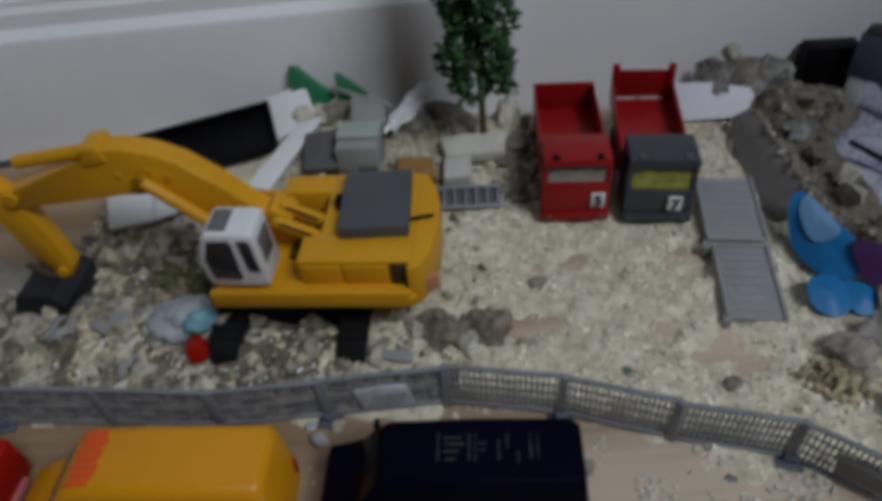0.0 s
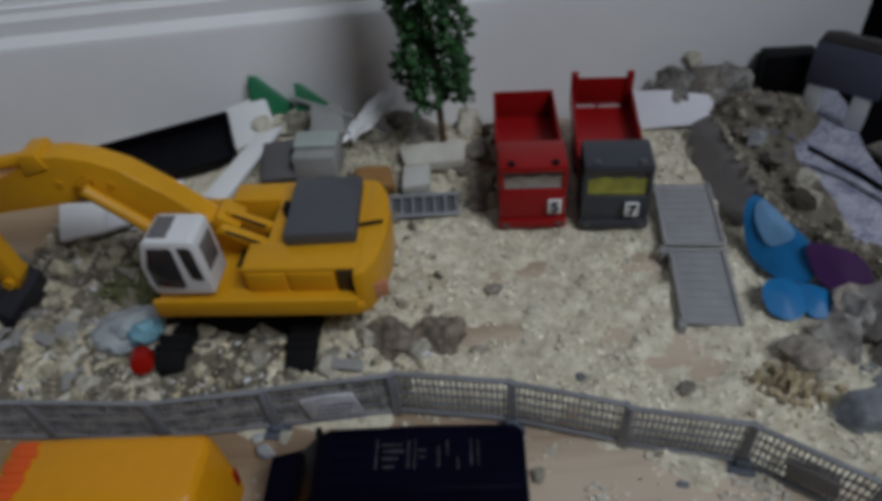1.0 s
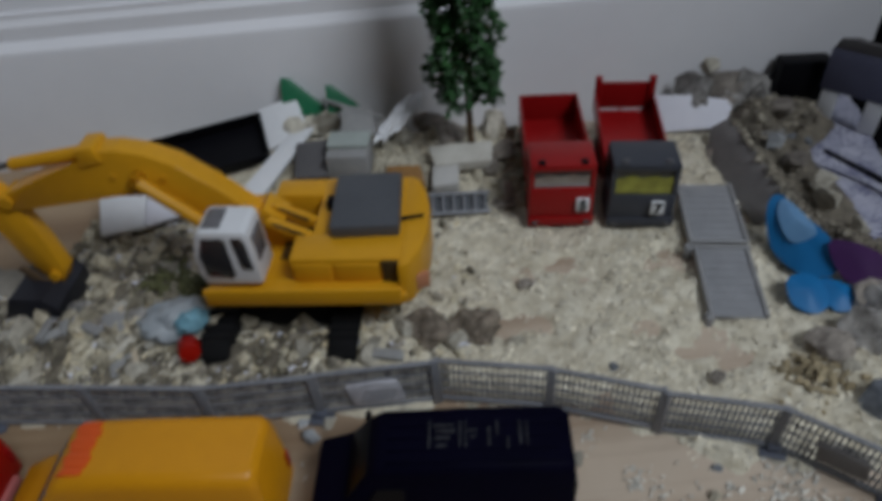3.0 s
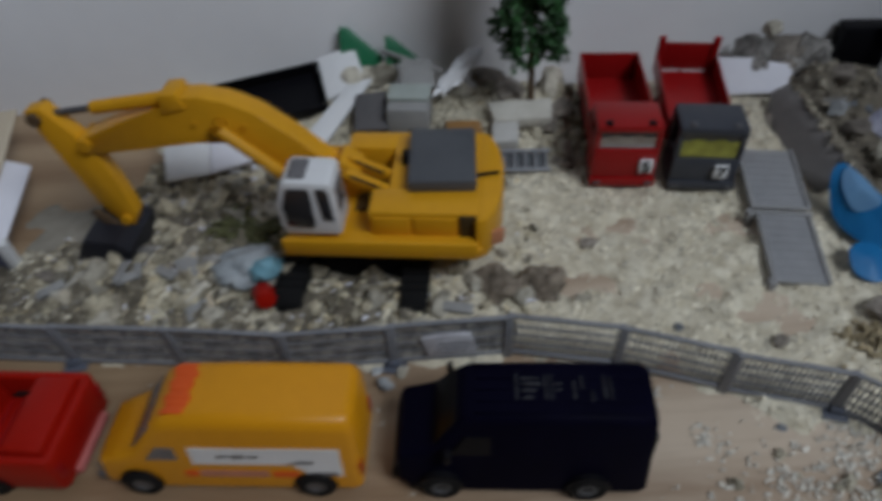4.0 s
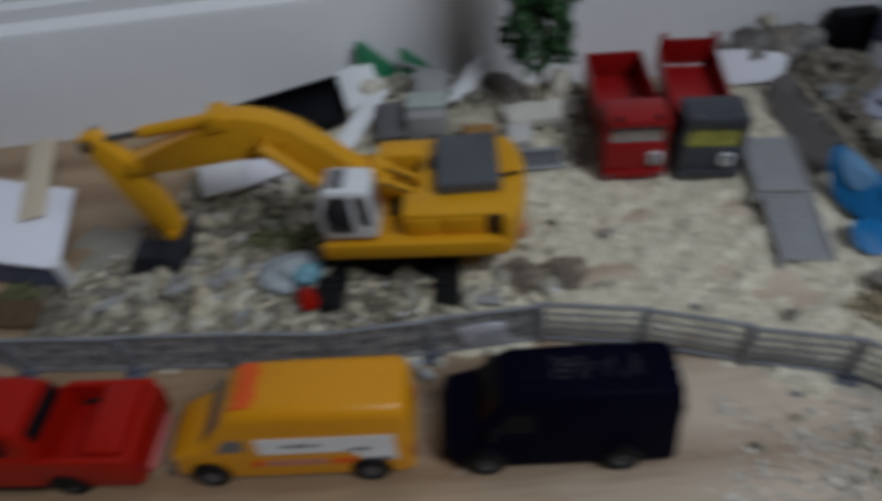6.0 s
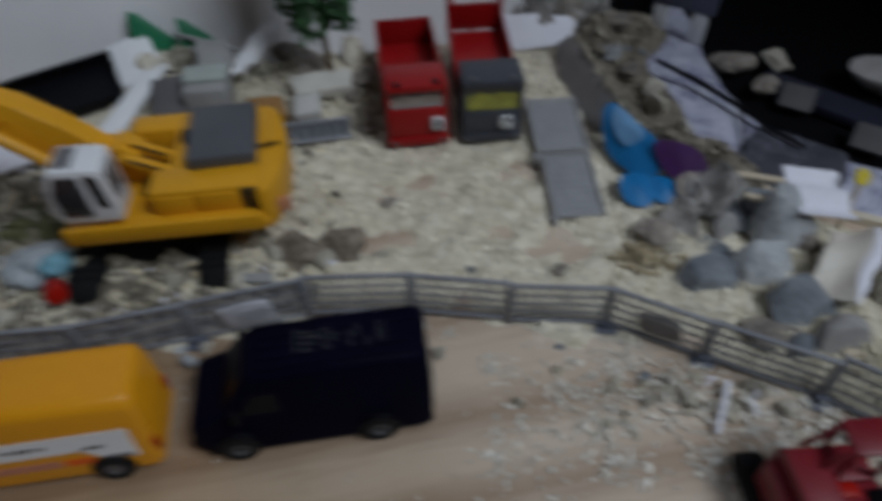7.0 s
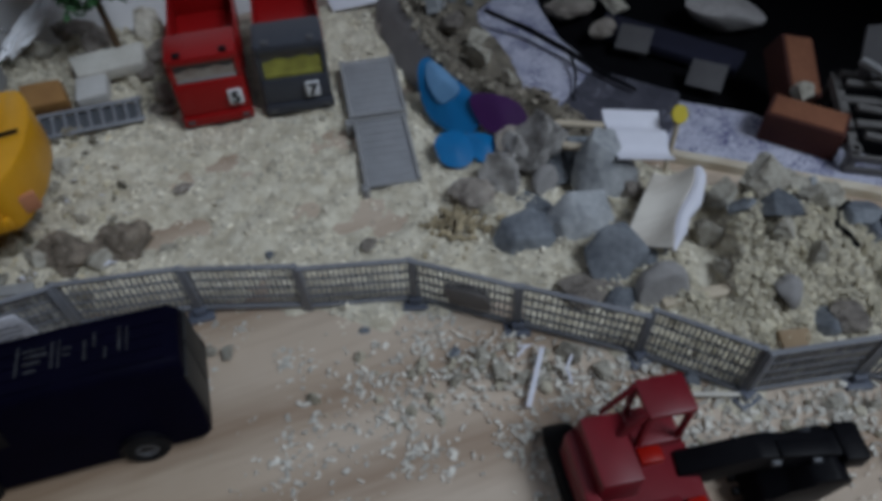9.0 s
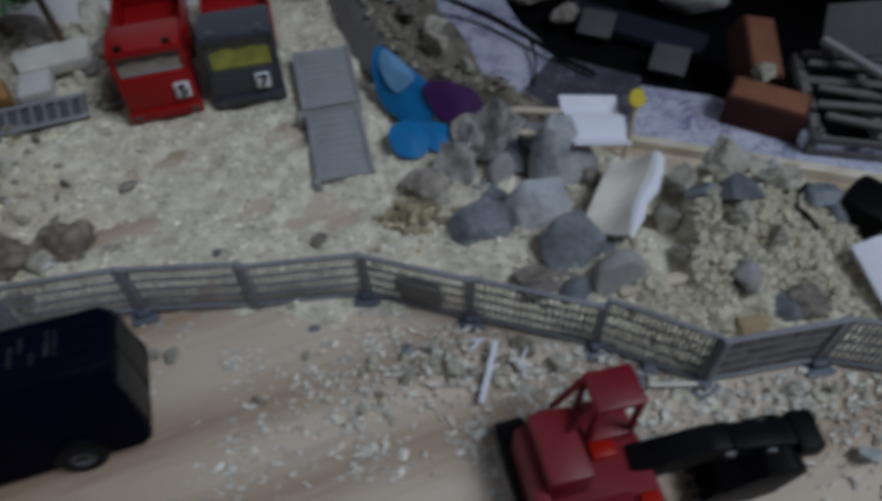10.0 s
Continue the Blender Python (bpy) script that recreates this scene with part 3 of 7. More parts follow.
# ---- stones ----
STONES = [stone_mesh("stone", m, 20 + i, rough=r, flat=f, cuts=c, detail=d, keep=(0.17, 0.33) if c > 8 else (0.20, 0.36)) for i, (m, r, f, c, d) in enumerate(
    ((ROCK, 0.12, 0.85, 10, 5), (DARKROCK, 0.12, 0.8, 10, 5), (TANROCK, 0.8, 0.75, 6, 4), (PALEROCK, 0.8, 0.8, 6, 4), (ROCK, 0.12, 0.8, 9, 5), (PALEROCK, 1.0, 0.7, 5, 4), (DARKROCK, 0.35, 0.8, 6, 4), (PEBBLE, 0.12, 0.9, 2, 4), (KNOB, 1.1, 0.85, 3, 4), (BROWNROCK, 1.2, 0.9, 3, 4), (PALEPEBBLE, 0.2, 0.9, 3, 4)))]
STONE_WORDS = {0: "angular grey stone", 1: "dark blue-grey angular stone", 2: "rough brown stone", 3: "pale crumbly rubble lump", 4: "flat-sided grey stone", 5: "pale lump of plaster rubble", 6: "dark weathered stone", 7: "rounded grey-brown pebble", 8: "knobbly grey-brown stone", 9: "knobbly brown stone", 10: "large smooth pale stone"}


def stone(which, x, y, z, size, turn=(0, 0, 0), stretch=(1, 1, 1), where="lying in the sawdust", group=""):
    ob = new("stone", STONES[which])
    k = size / STONE
    ob.matrix_basis = pose(x, y, z, *turn) @ Matrix.Diagonal((k * stretch[0], k * stretch[1], k * stretch[2], 1))
    return tagged(ob, STONE_WORDS[which] + " " + where, "stone", group)


def lumps(name, places, mat, label, category, seed):
    """Crumbly lumps joined into one heap; places are (x, y, z, size)."""
    base = bmesh.new()
    bmesh.ops.create_icosphere(base, subdivisions=2, radius=0.5)
    ball = np.array([v.co[:] for v in base.verts])
    tri = np.array([[v.index for v in f.verts] for f in base.faces])
    base.free()
    draw = np.random.default_rng(seed)
    verts, faces = [], []
    for k, (x, y, z, size) in enumerate(places):
        shape = ball * (1 + draw.uniform(-0.42, 0.25, (len(ball), 1))) * draw.uniform(0.5, 1.4, 3)
        a = draw.uniform(0, 6.283)
        turned = shape @ np.array([[math.cos(a), math.sin(a), 0], [-math.sin(a), math.cos(a), 0], [0, 0, 1]])
        verts.append(turned * size + (x, y, z))
        faces.append(tri + k * len(ball))
    me = bpy.data.meshes.new(name)
    me.from_pydata(np.concatenate(verts).tolist(), [], np.concatenate(faces).tolist())
    me.materials.append(mat)
    return tagged(new(name, me), label, category, kind="stuff")


LUMP = material("crumb_lump", (0.58, 0.54, 0.44), (0.38, 0.34, 0.26), rough=0.9, scale=500, bump=0.8, depth=0.0008, island=0.30)
PALELUMP = material("pale_lump", (0.58, 0.53, 0.41), (0.22, 0.185, 0.13), rough=0.9, scale=600, bump=1.0, depth=0.0014, island=0.5, spread=0.3)
SHAVING = material("shaving", (0.66, 0.58, 0.42), (0.38, 0.31, 0.19), rough=0.85, scale=700, island=0.55, bump=0.1)
YELLOWLUMP = material("yellow_lump", (0.70, 0.65, 0.51), (0.46, 0.41, 0.29), rough=0.9, scale=700, bump=1.0, depth=0.0008, island=0.28)
GRIT = material("grit_lump", (0.50, 0.455, 0.37), (0.11, 0.093, 0.07), rough=0.9, scale=500, bump=0.8, depth=0.0008, island=0.55)
def rubble_spots(count, least, most, seed):
    draw, out = random.Random(seed), []
    while len(out) < count:
        x, y = draw.uniform(-0.152, 0.078), draw.uniform(0.214, 0.345)
        if cover(x, y) > 0.3 and y > fence_y(x) + 0.003 and draw.random() < 0.12 + smooth01(0.07, 0.01, x) * smooth01(-0.3, 0.25, noise.noise((x * 50, y * 50, seed * 0.7))):
            size = least + (most - least) * draw.random() ** 2
            out.append((x, y, height(x, y) + size * 0.25, size))
    return out


def rubble_level(x, y):
    """Grey-brown dust showing through round the digger."""
    mask = smooth01(0.045, 0.0, x) * smooth01(0.322, 0.295, y) * smooth01(0.0, 0.010, y - fence_y(x)) * smooth01(-0.205, -0.180, x)
    patch = mask * (0.75 + 0.9 * noise.noise((x * 55, y * 55, 31.0)) + 0.4 * noise.noise((x * 160, y * 160, 32.0)))
    return height(x, y) - 0.0012 + 0.0026 * min(1.0, patch) if patch > 0.1 else -0.01


verts, faces = sheet(-0.21, 0.05, 0.212, 0.325, 0.0018, rubble_level)
faces = [f for f in faces if min(verts[k][2] for k in f) > -0.005]
me = bpy.data.meshes.new("rubble_bed")
me.from_pydata(verts, [], faces)
me.polygons.foreach_set("use_smooth", [True] * len(me.polygons))
me.materials.append(RUBBLE)
tagged(new("rubble_bed", me), "grey-brown rubble dust round the digger", "rubble", kind="stuff")
lumps("rubble_grit", rubble_spots(800, 0.0012, 0.0055, 15), GRIT, "pale and grey rubble grit heaped round the digger", "rubble", 31)
lumps("rubble_pieces", rubble_spots(300, 0.0035, 0.0095, 17), PALELUMP, "crumbly grey and tan rubble pieces round the digger", "rubble", 41)
lumps("sawdust_clumps", rubble_spots(650, 0.0010, 0.0036, 22), YELLOWLUMP, "yellowish sawdust clumps among the rubble", "sawdust", 35)
chips("rubble_shavings", [(x, y, z + 0.0006) for x, y, z, size in rubble_spots(1900, 0.001, 0.0025, 22)], SHAVING, "crumbled yellowish shavings among the rubble", "wood shavings", (0.0010, 0.0036), 12, 0.9)
chips("white_bits", [(x, y, z + 0.0012) for x, y, z, size in rubble_spots(420, 0.001, 0.002, 27)], PAPER, "tiny white flakes strewn over the rubble", "flakes", (0.0012, 0.0034), 8)
spots = []
while len(spots) < 700:
    x, y = rng.gauss(0.300, 0.032), rng.gauss(0.150, 0.024)
    if cover(x, y) > 0.5 and y > fence_y(x) + 0.004:
        size = 0.0009 + 0.0028 * rng.random() ** 2
        spots.append((x, y, height(x, y) + size * 0.2, size))
lumps("sawdust_lumps", spots, YELLOWLUMP, "clumped pale sawdust lumps in the heap", "sawdust", 32)
spots = []
while len(spots) < 8000:
    x, y = rng.gauss(0.300, 0.034), rng.gauss(0.150, 0.026)
    if cover(x, y) > 0.4 and y > fence_y(x) + 0.003:
        spots.append((x, y, height(x, y) + rng.uniform(0, 0.0016)))
chips("heap_shavings", spots, material("fine_shaving", (0.70, 0.65, 0.53), (0.50, 0.45, 0.33), rough=0.85, scale=700, island=0.3, bump=0.1), "fine fibrous wood shavings over the sawdust heap", "wood shavings", (0.0007, 0.0026), 11, 0.45)
spots = []
while len(spots) < 120:
    x, y = rng.uniform(0.222, 0.290), rng.uniform(0.245, 0.400)
    size = 0.0012 + 0.0045 * rng.random() ** 2
    if earth_level(x, y) > 0.002:
        spots.append((x, y, earth_level(x, y) + size * 0.15, size))
lumps("earth_clods", spots, GRIT, "grey-brown clods crumbling from the earth bank", "clods", 36)
spots = []
for k in range(120):
    u = rng.random()
    spots.append((0.2225 + rng.gauss(0.0012, 0.0008), 0.360 - 0.066 * u, 0.0178 + rng.uniform(0, 0.002), rng.uniform(0.001, 0.0028)))
lumps("ridge_dust", spots, GRIT, "pale dust lumps along the slab's upper edge", "dust", 37)
spots = []
while len(spots) < 420:
    x, y = rng.uniform(-0.03, 0.115), rng.uniform(0.325, 0.400)
    size = rng.uniform(0.002, 0.006)
    if cover(x, y) > 0.3:
        spots.append((x, y, height(x, y) + size * 0.2, size))
lumps("wall_rubble", spots, LUMP, "crumbled rubble along the skirting", "rubble", 33)
spots = []
while len(spots) < 60:
    x, y = rng.gauss(0.190, 0.026), rng.gauss(0.146, 0.009)
    size = rng.uniform(0.0015, 0.0042)
    if y < fence_y(x) - 0.004:
        spots.append((x, y, size * 0.3, size))
while len(spots) < 190:
    x, y = rng.uniform(0.215, 0.360), rng.uniform(0.060, 0.130)
    size = 0.0010 + 0.0030 * rng.random() ** 2
    if y < fence_y(x) - 0.003 and rng.random() < smooth01(0.050, 0.0, fence_y(x) - y):
        spots.append((x, y, size * 0.3, size))
lumps("debris_lumps", spots, LUMP, "loose grey debris lumps before the fence", "debris", 34)

for corners, mat, x, y, z, turn, words in (
        (((-6, 4, 17), (10, -9, 4), (-13, -4, -8), (-10, 8, -8), (8, 12, -8), (14, 2, -4), (12, -10, -8), (-4, -12, -8), (8, 8, 13), (1, 11, 15), (-10, 6, 8)), ROCK, 0.2625, 0.2085, 0.0100, 4, "large pale-faced split grey stone"),
        (((-14, -1, 2), (-5, 1, 13), (11, 3, 9), (-8, -12, -7), (8, -12, -6), (15, -3, -3), (-11, 8, -7), (10, 10, -7), (3, -8, 7), (-9, -7, 4)), ROCK, 0.2425, 0.1920, 0.0085, -8, "split blue-grey stone with a ridge"),
        (((-15, 0, -4), (-9, -8, -5), (8, -9, -6), (15, -1, -4), (-9, 5, 6), (2, 7, 8), (10, 5, 5), (-6, -5, 5), (7, -6, 4), (0, 9, -5)), DARKROCK, 0.2215, 0.1915, 0.0060, -10, "long dark blue-grey split stone"),
        (((-2, 6, 12), (8, 5, 11), (-12, -2, 0), (10, -8, 6), (12, -8, -8), (-8, -10, -8), (0, 10, -8), (-9, 6, 5), (12, 4, -6)), DARKROCK, 0.2445, 0.1690, 0.0080, 12, "dark split stone")):
    single("stone", bm=None, mat=None, label=words + " heaped in the stone pile", category="stone", m=turn_z(x, y, z, turn), group="stone pile", ready=split_mesh("stone", mat, corners, x * 900))
for which, x, y, z, size, turn, stretch in (
        (8, 0.2440, 0.2300, 0.011, 0.0235, (10, 20, 40), (1, 1, 1.1)), 
        (7, 0.2545, 0.1510, 0.007, 0.0170, (0, 0, 20), (1, 0.95, 1.15)),
        (2, 0.2345, 0.1605, 0.004, 0.0215, (5, 5, -15), (1.15, 0.75, 0.6)), (6, 0.2395, 0.1505, 0.004, 0.0140, (30, 10, 0), (1, 0.8, 0.9)), (2, 0.2105, 0.2200, 0.007, 0.0180, (15, 0, 10), (0.95, 0.9, 1.1)),
        (8, 0.2255, 0.2220, 0.008, 0.0190, (0, 20, 80), (1, 1, 1)), (3, 0.2135, 0.2085, 0.004, 0.0100, (0, 0, 0), (1, 1, 1)), (7, 0.2395, 0.2140, 0.008, 0.0110, (0, 0, 50), (1.2, 0.9, 1)),
        (2, 0.2720, 0.2010, 0.006, 0.0140, (0, 40, 0), (1, 1, 1)), (1, 0.2600, 0.1700, 0.006, 0.0170, (0, 0, 30), (1.1, 0.9, 0.9)), (6, 0.2330, 0.2060, 0.005, 0.0150, (0, 0, 120), (1.1, 0.8, 0.8)),
        (8, 0.2330, 0.2330, 0.008, 0.0180, (40, 0, 10), (1, 1, 0.9)), (2, 0.2380, 0.2430, 0.010, 0.0190, (0, 0, 60), (1.1, 0.9, 0.8)), (6, 0.2505, 0.2185, 0.006, 0.0160, (0, 0, 0), (1, 1, 0.8)),
        (3, 0.2340, 0.1830, 0.003, 0.0110, (0, 0, 0), (1, 1, 0.8)), (2, 0.2530, 0.1820, 0.004, 0.0140, (0, 0, 40), (1, 1, 0.7))):
    stone(which, x, y, z, size * 1.12, turn, stretch, "heaped in the stone pile", "stone pile")
spots = []
for k in range(150):
    x, y = rng.gauss(0.200, 0.0055), rng.gauss(0.2075, 0.0055)
    size = rng.uniform(0.0008, 0.0030)
    spots.append((x, y, height(x, y) + 0.0045 * math.exp(-((x - 0.200) / 0.006) ** 2 - ((y - 0.2075) / 0.006) ** 2) + size * 0.2, size))
lumps("brown_clump", spots, material("brown_lump", (0.50, 0.42, 0.28), (0.28, 0.22, 0.13), rough=0.9, scale=700, bump=1.0, depth=0.0008, island=0.4), "clump of brownish sawdust beside the stones", "sawdust", 38)
for which, x, y, size in ((1, 0.2965, 0.1685, 0.016), (6, 0.305, 0.1605, 0.017), (3, 0.285, 0.1665, 0.015), (5, 0.314, 0.176, 0.025), (5, 0.322, 0.170, 0.018), (3, 0.300, 0.150, 0.011), (7, 0.2915, 0.1315, 0.012), (6, 0.303, 0.121, 0.012),
                          (2, 0.309, 0.1185, 0.014), (5, 0.327, 0.160, 0.016), (6, 0.336, 0.150, 0.015), (6, 0.3385, 0.1415, 0.011), (3, 0.318, 0.160, 0.012), (5, 0.280, 0.150, 0.010), (4, 0.331, 0.170, 0.013), (3, 0.308, 0.140, 0.010), (5, 0.296, 0.178, 0.014)):
    stone(which, x, y, height(x, y) + size * 0.18, size, (rng.uniform(-30, 30), rng.uniform(-30, 30), rng.uniform(0, 360)), (1, 1, 1), "half buried in the sawdust heap", "heap stones")
for which, x, y, size, words in ((2, 0.1012, 0.2700, 0.0078, "alone on the sawdust"), (2, 0.1645, 0.2105, 0.0062, "alone on the sawdust"), (6, 0.1274, 0.2205, 0.0042, "alone on the sawdust"), (6, 0.152, 0.1755, 0.004, "before the fence"),
                                 (9, 0.0580, 0.2415, 0.0165, "behind the fence"), (9, 0.0770, 0.2435, 0.0175, "behind the fence"), (3, 0.0685, 0.2385, 0.012, "behind the fence"), (3, 0.0920, 0.2370, 0.008, "behind the fence")):
    stone(which, x, y, height(x, y) + size * 0.24, size, (rng.uniform(-15, 15), rng.uniform(-15, 15), rng.uniform(0, 360)), (1.15, 0.9, 0.9), words)
# rubble round the digger
made = 0
while made < 85:
    x, y = rng.uniform(-0.158, 0.06), rng.uniform(0.218, 0.345)
    if cover(x, y) < 0.4 or y < fence_y(x) + 0.006 or (y > 0.30 and x < -0.10) or rng.random() < smooth01(0.275, 0.33, y) * 0.75:
        continue
    size = rng.choice((0.005, 0.006, 0.007, 0.009, 0.011, 0.014))
    stone(rng.choice((3, 3, 3, 5, 5, 5, 2, 2, 8)), x, y, height(x, y) + size * 0.15, size, (rng.uniform(-40, 40), rng.uniform(-40, 40), rng.uniform(0, 360)), (rng.uniform(0.8, 1.4), 1, rng.uniform(0.6, 1)), "among the rubble round the digger", "rubble")
    made += 1
spots = []
for k in range(260):
    x, y = rng.gauss(0.047, 0.009), rng.gauss(0.353, 0.007)
    size = rng.uniform(0.0015, 0.0050)
    spots.append((x, y, height(x, y) + 0.008 * math.exp(-((x - 0.047) / 0.010) ** 2 - ((y - 0.353) / 0.008) ** 2), size))
lumps("sawdust_mound", spots, LUMP, "small mound of pale crumbly sawdust by the grey block", "sawdust", 39)
# rocks along the wall and on the earth bank
for which, x, y, z, size in ((8, 0.214, 0.397, 0.018, 0.025), (2, 0.229, 0.398, 0.020, 0.026), (8, 0.243, 0.395, 0.018, 0.024), (3, 0.224, 0.400, 0.030, 0.013), (2, 0.220, 0.392, 0.012, 0.020), (8, 0.236, 0.388, 0.012, 0.018), (2, 0.228, 0.389, 0.015, 0.015), (8, 0.246, 0.388, 0.016, 0.018), (2, 0.254, 0.378, 0.014, 0.020),
                             # the two 5 mm dark stones stand in for black holes
                             (5, 0.250, 0.312, 0.012, 0.013), (3, 0.246, 0.300, 0.013, 0.015), (2, 0.242, 0.328, 0.015, 0.014), (4, 0.238, 0.342, 0.016, 0.013), (8, 0.243, 0.350, 0.013, 0.014), (3, 0.256, 0.285, 0.006, 0.011), (6, 0.252, 0.352, 0.012, 0.005), (6, 0.262, 0.350, 0.009, 0.005),
                             (2, 0.214, 0.352, 0.005, 0.014), (2, 0.066, 0.390, 0.016, 0.020), (2, 0.075, 0.378, 0.015, 0.020), (3, 0.098, 0.378, 0.015, 0.022), (2, 0.100, 0.362, 0.010, 0.018), (3, 0.048, 0.378, 0.016, 0.020),
                             (5, -0.008, 0.386, 0.020, 0.022), (3, 0.006, 0.392, 0.020, 0.020), (3, -0.045, 0.33, 0.012, 0.014), (5, -0.018, 0.33, 0.012, 0.018), (2, 0.093, 0.352, 0.008, 0.013),
                             (3, 0.100, 0.333, 0.006, 0.016), (2, 0.098, 0.326, 0.004, 0.012)):
    stone(which, x, y, z, size, (rng.uniform(-30, 30), rng.uniform(-30, 30), rng.uniform(0, 360)), (1.1, 0.9, 0.85), "among the rubble by the wall", "wall rubble")

# ---- the fence ----
PALESIGN = material("pale_sign", (0.60, 0.60, 0.65), (0.40, 0.40, 0.45), rough=0.7, scale=600, spread=0.3)



fence = thing("site_fence", "grey plastic mesh site fence standing before the sawdust", "fence")


def fence_panel(a, b, top, lean, plaque=None, clogged=False):
    """One mesh panel from post to post: two posts, a rim and a grid of slots."""
    a, b = Vector((*a, 0)), Vector((*b, 0))
    long = (b - a).length - 0.0016
    at = Matrix.Translation((a + b) / 2 + Vector((0, 0, top - 0.0243))) @ pose(0, 0, 0, 0, 0, math.degrees(math.atan2(b.y - a.y, b.x - a.x))) @ pose(0, 0, 0, lean)
    ob = new("panel")
    ob.empty_display_size = 0.01
    ob.parent, ob.matrix_basis = fence, at
    h, t = 0.0262, 0.0009
    for s in (-1, 1):
        part("post", boxes(((s * long / 2 - 0.0009, -0.0011, 0), (s * long / 2 + 0.0009, 0.0011, h), 0.0003)), FENCE, ob)
    part("top_rail", boxes(((-long / 2, -t, h - 0.0014), (long / 2, t, h - 0.0002), 0.0003)), FENCE, ob)
    part("bottom_rail", boxes(((-long / 2, -t, 0.0022), (long / 2, t, 0.0040), 0.0003)), FENCE, ob)
    bm = bmesh.new()
    for k in range(1, 4):
        z = 0.0038 + (h - 0.0055) * k / 4
        box(bm, (-long / 2, -0.0004, z - 0.00022), (long / 2, 0.0004, z + 0.00022))
    for k in range(1, 20):
        x = -long / 2 + long * k / 20
        box(bm, (x - 0.00025, -0.00030, 0.0035), (x + 0.00025, 0.00030, h - 0.001))
    part("mesh_grid", bm, FENCE, ob, "fine grid of upright slots", 0)
    if clogged:
        part("dust_filling", boxes(((-long / 2 + 0.001, 0.00005, 0.0036), (long / 2 - 0.001, 0.00022, h - 0.0012))), FENCEDUST, ob, "grey dust clogging the slots", 0)
    if plaque:
        lo, hi, mat, words = plaque
        w, h2 = hi[0] - lo[0], hi[1] - lo[1]
        bm = bmesh.new()
        plate_xz(bm, [(lo[0] + w * 0.10, lo[1]), (lo[0] + w * 0.55, lo[1] + h2 * 0.10), (hi[0], lo[1] + h2 * 0.06), (hi[0] - w * 0.06, lo[1] + h2 * 0.6), (hi[0] - w * 0.12, hi[1] - h2 * 0.06), (lo[0] + w * 0.5, hi[1]), (lo[0], hi[1] - h2 * 0.12)], -0.0013, 0.0013, 0.0003)
        sign = part("plaque", bm, mat, ob, words)
        if mat is PALESIGN:
            bm = bmesh.new()
            for k, z in enumerate((0.0078, 0.0105, 0.0132)):
                x = lo[0] + 0.0045 + 0.001 * k
                while x < hi[0] - 0.004:
                    wide = 0.0014 + 0.0012 * ((x * 1e4 + k) % 3) / 3
                    box(bm, (x, -0.0016, z + 0.0003 * math.sin(x * 900)), (x + wide, -0.00125, z + 0.0009 + 0.0003 * math.sin(x * 900)))
                    x += wide + 0.0003
            part("faded_line", bm, FENCE, ob)
    return ob


TOPS = [0.022, 0.0235, 0.0235, 0.0235, 0.0240, 0.0245, 0.0245, 0.0250, 0.0245, 0.0235, 0.0235, 0.0235, 0.0235, 0.0245, 0.0245]
LEANS = [4, 3, 3, 2, 3, 4, 3, 2, 2, 3, 4, 3, -4, 1, 0]
PLAQUES = {6: ((-0.011, 0.005), (0.010, 0.019), PALESIGN, "small pale sign with unreadable lines"),
           10: ((-0.007, 0.007), (0.010, 0.017), SLABGREY, "dark blank plaque on the mesh")}
for i, (a, b) in enumerate(zip(FENCE_LINE, FENCE_LINE[1:])):
    fence_panel(a, b, TOPS[i], LEANS[i], PLAQUES.get(i), i <= 6 or i == 13)
for i, (x, y) in enumerate(FENCE_LINE):
    if i in (2, 3, 5, 6, 8, 10, 11, 12, 13, 14):
        bm = boxes(((-0.0045, -0.0040, 0), (0.0045, 0.0025, 0.0018), 0.0005), ((-0.0022, -0.0020, 0.0015), (0.0022, 0.0018, 0.0045), 0.0004))
        foot = part("foot_block", bm, FOOTBLUE, fence, "blue-grey foot block")
        foot.matrix_basis = turn_z(x, y - 0.001, -0.0003, rng.uniform(-20, 20))


# ---- vehicles ----
def wheels(ob, spots, radius, width, rim=STEEL):
    for x, y, z in spots:
        w = part("wheel", wheel_bm(radius, width, hub=0.0008), RUBBER, ob)
        w.matrix_basis = Matrix.Translation((x, y, z))
        r = part("rim", wheel_bm(radius * 0.56, width * 0.86, 14, 0.0003), rim, w, "dull grey rim")


def side_sheet(name, x0, x1, z0, z1, wall, mat, parent, label="", out=0.0003, skew=0.0):
    """A thin sheet on each sloping side of a body; wall = (half width low, high, z low, z high)."""
    w0, w1, za, zb = wall
    def y_at(z):
        return w0 + (w1 - w0) * (z - za) / (zb - za) + out
    for s in (-1, 1):
        bm = bmesh.new()
        outer = [(x0, s * y_at(z0), z0), (x1, s * y_at(z0), z0), (x1, s * y_at(z1), z1), (x0 + skew, s * y_at(z1), z1)]
        a = [bm.verts.new(p) for p in outer]
        b = [bm.verts.new((p[0], p[1] - s * 0.0009, p[2])) for p in outer]
        bm.faces.new(a)
        bm.faces.new(b[::-1])
        for i in range(4):
            bm.faces.new((a[i], a[(i + 1) % 4], b[(i + 1) % 4], b[i]))
        part(name, bm, mat, parent, label)


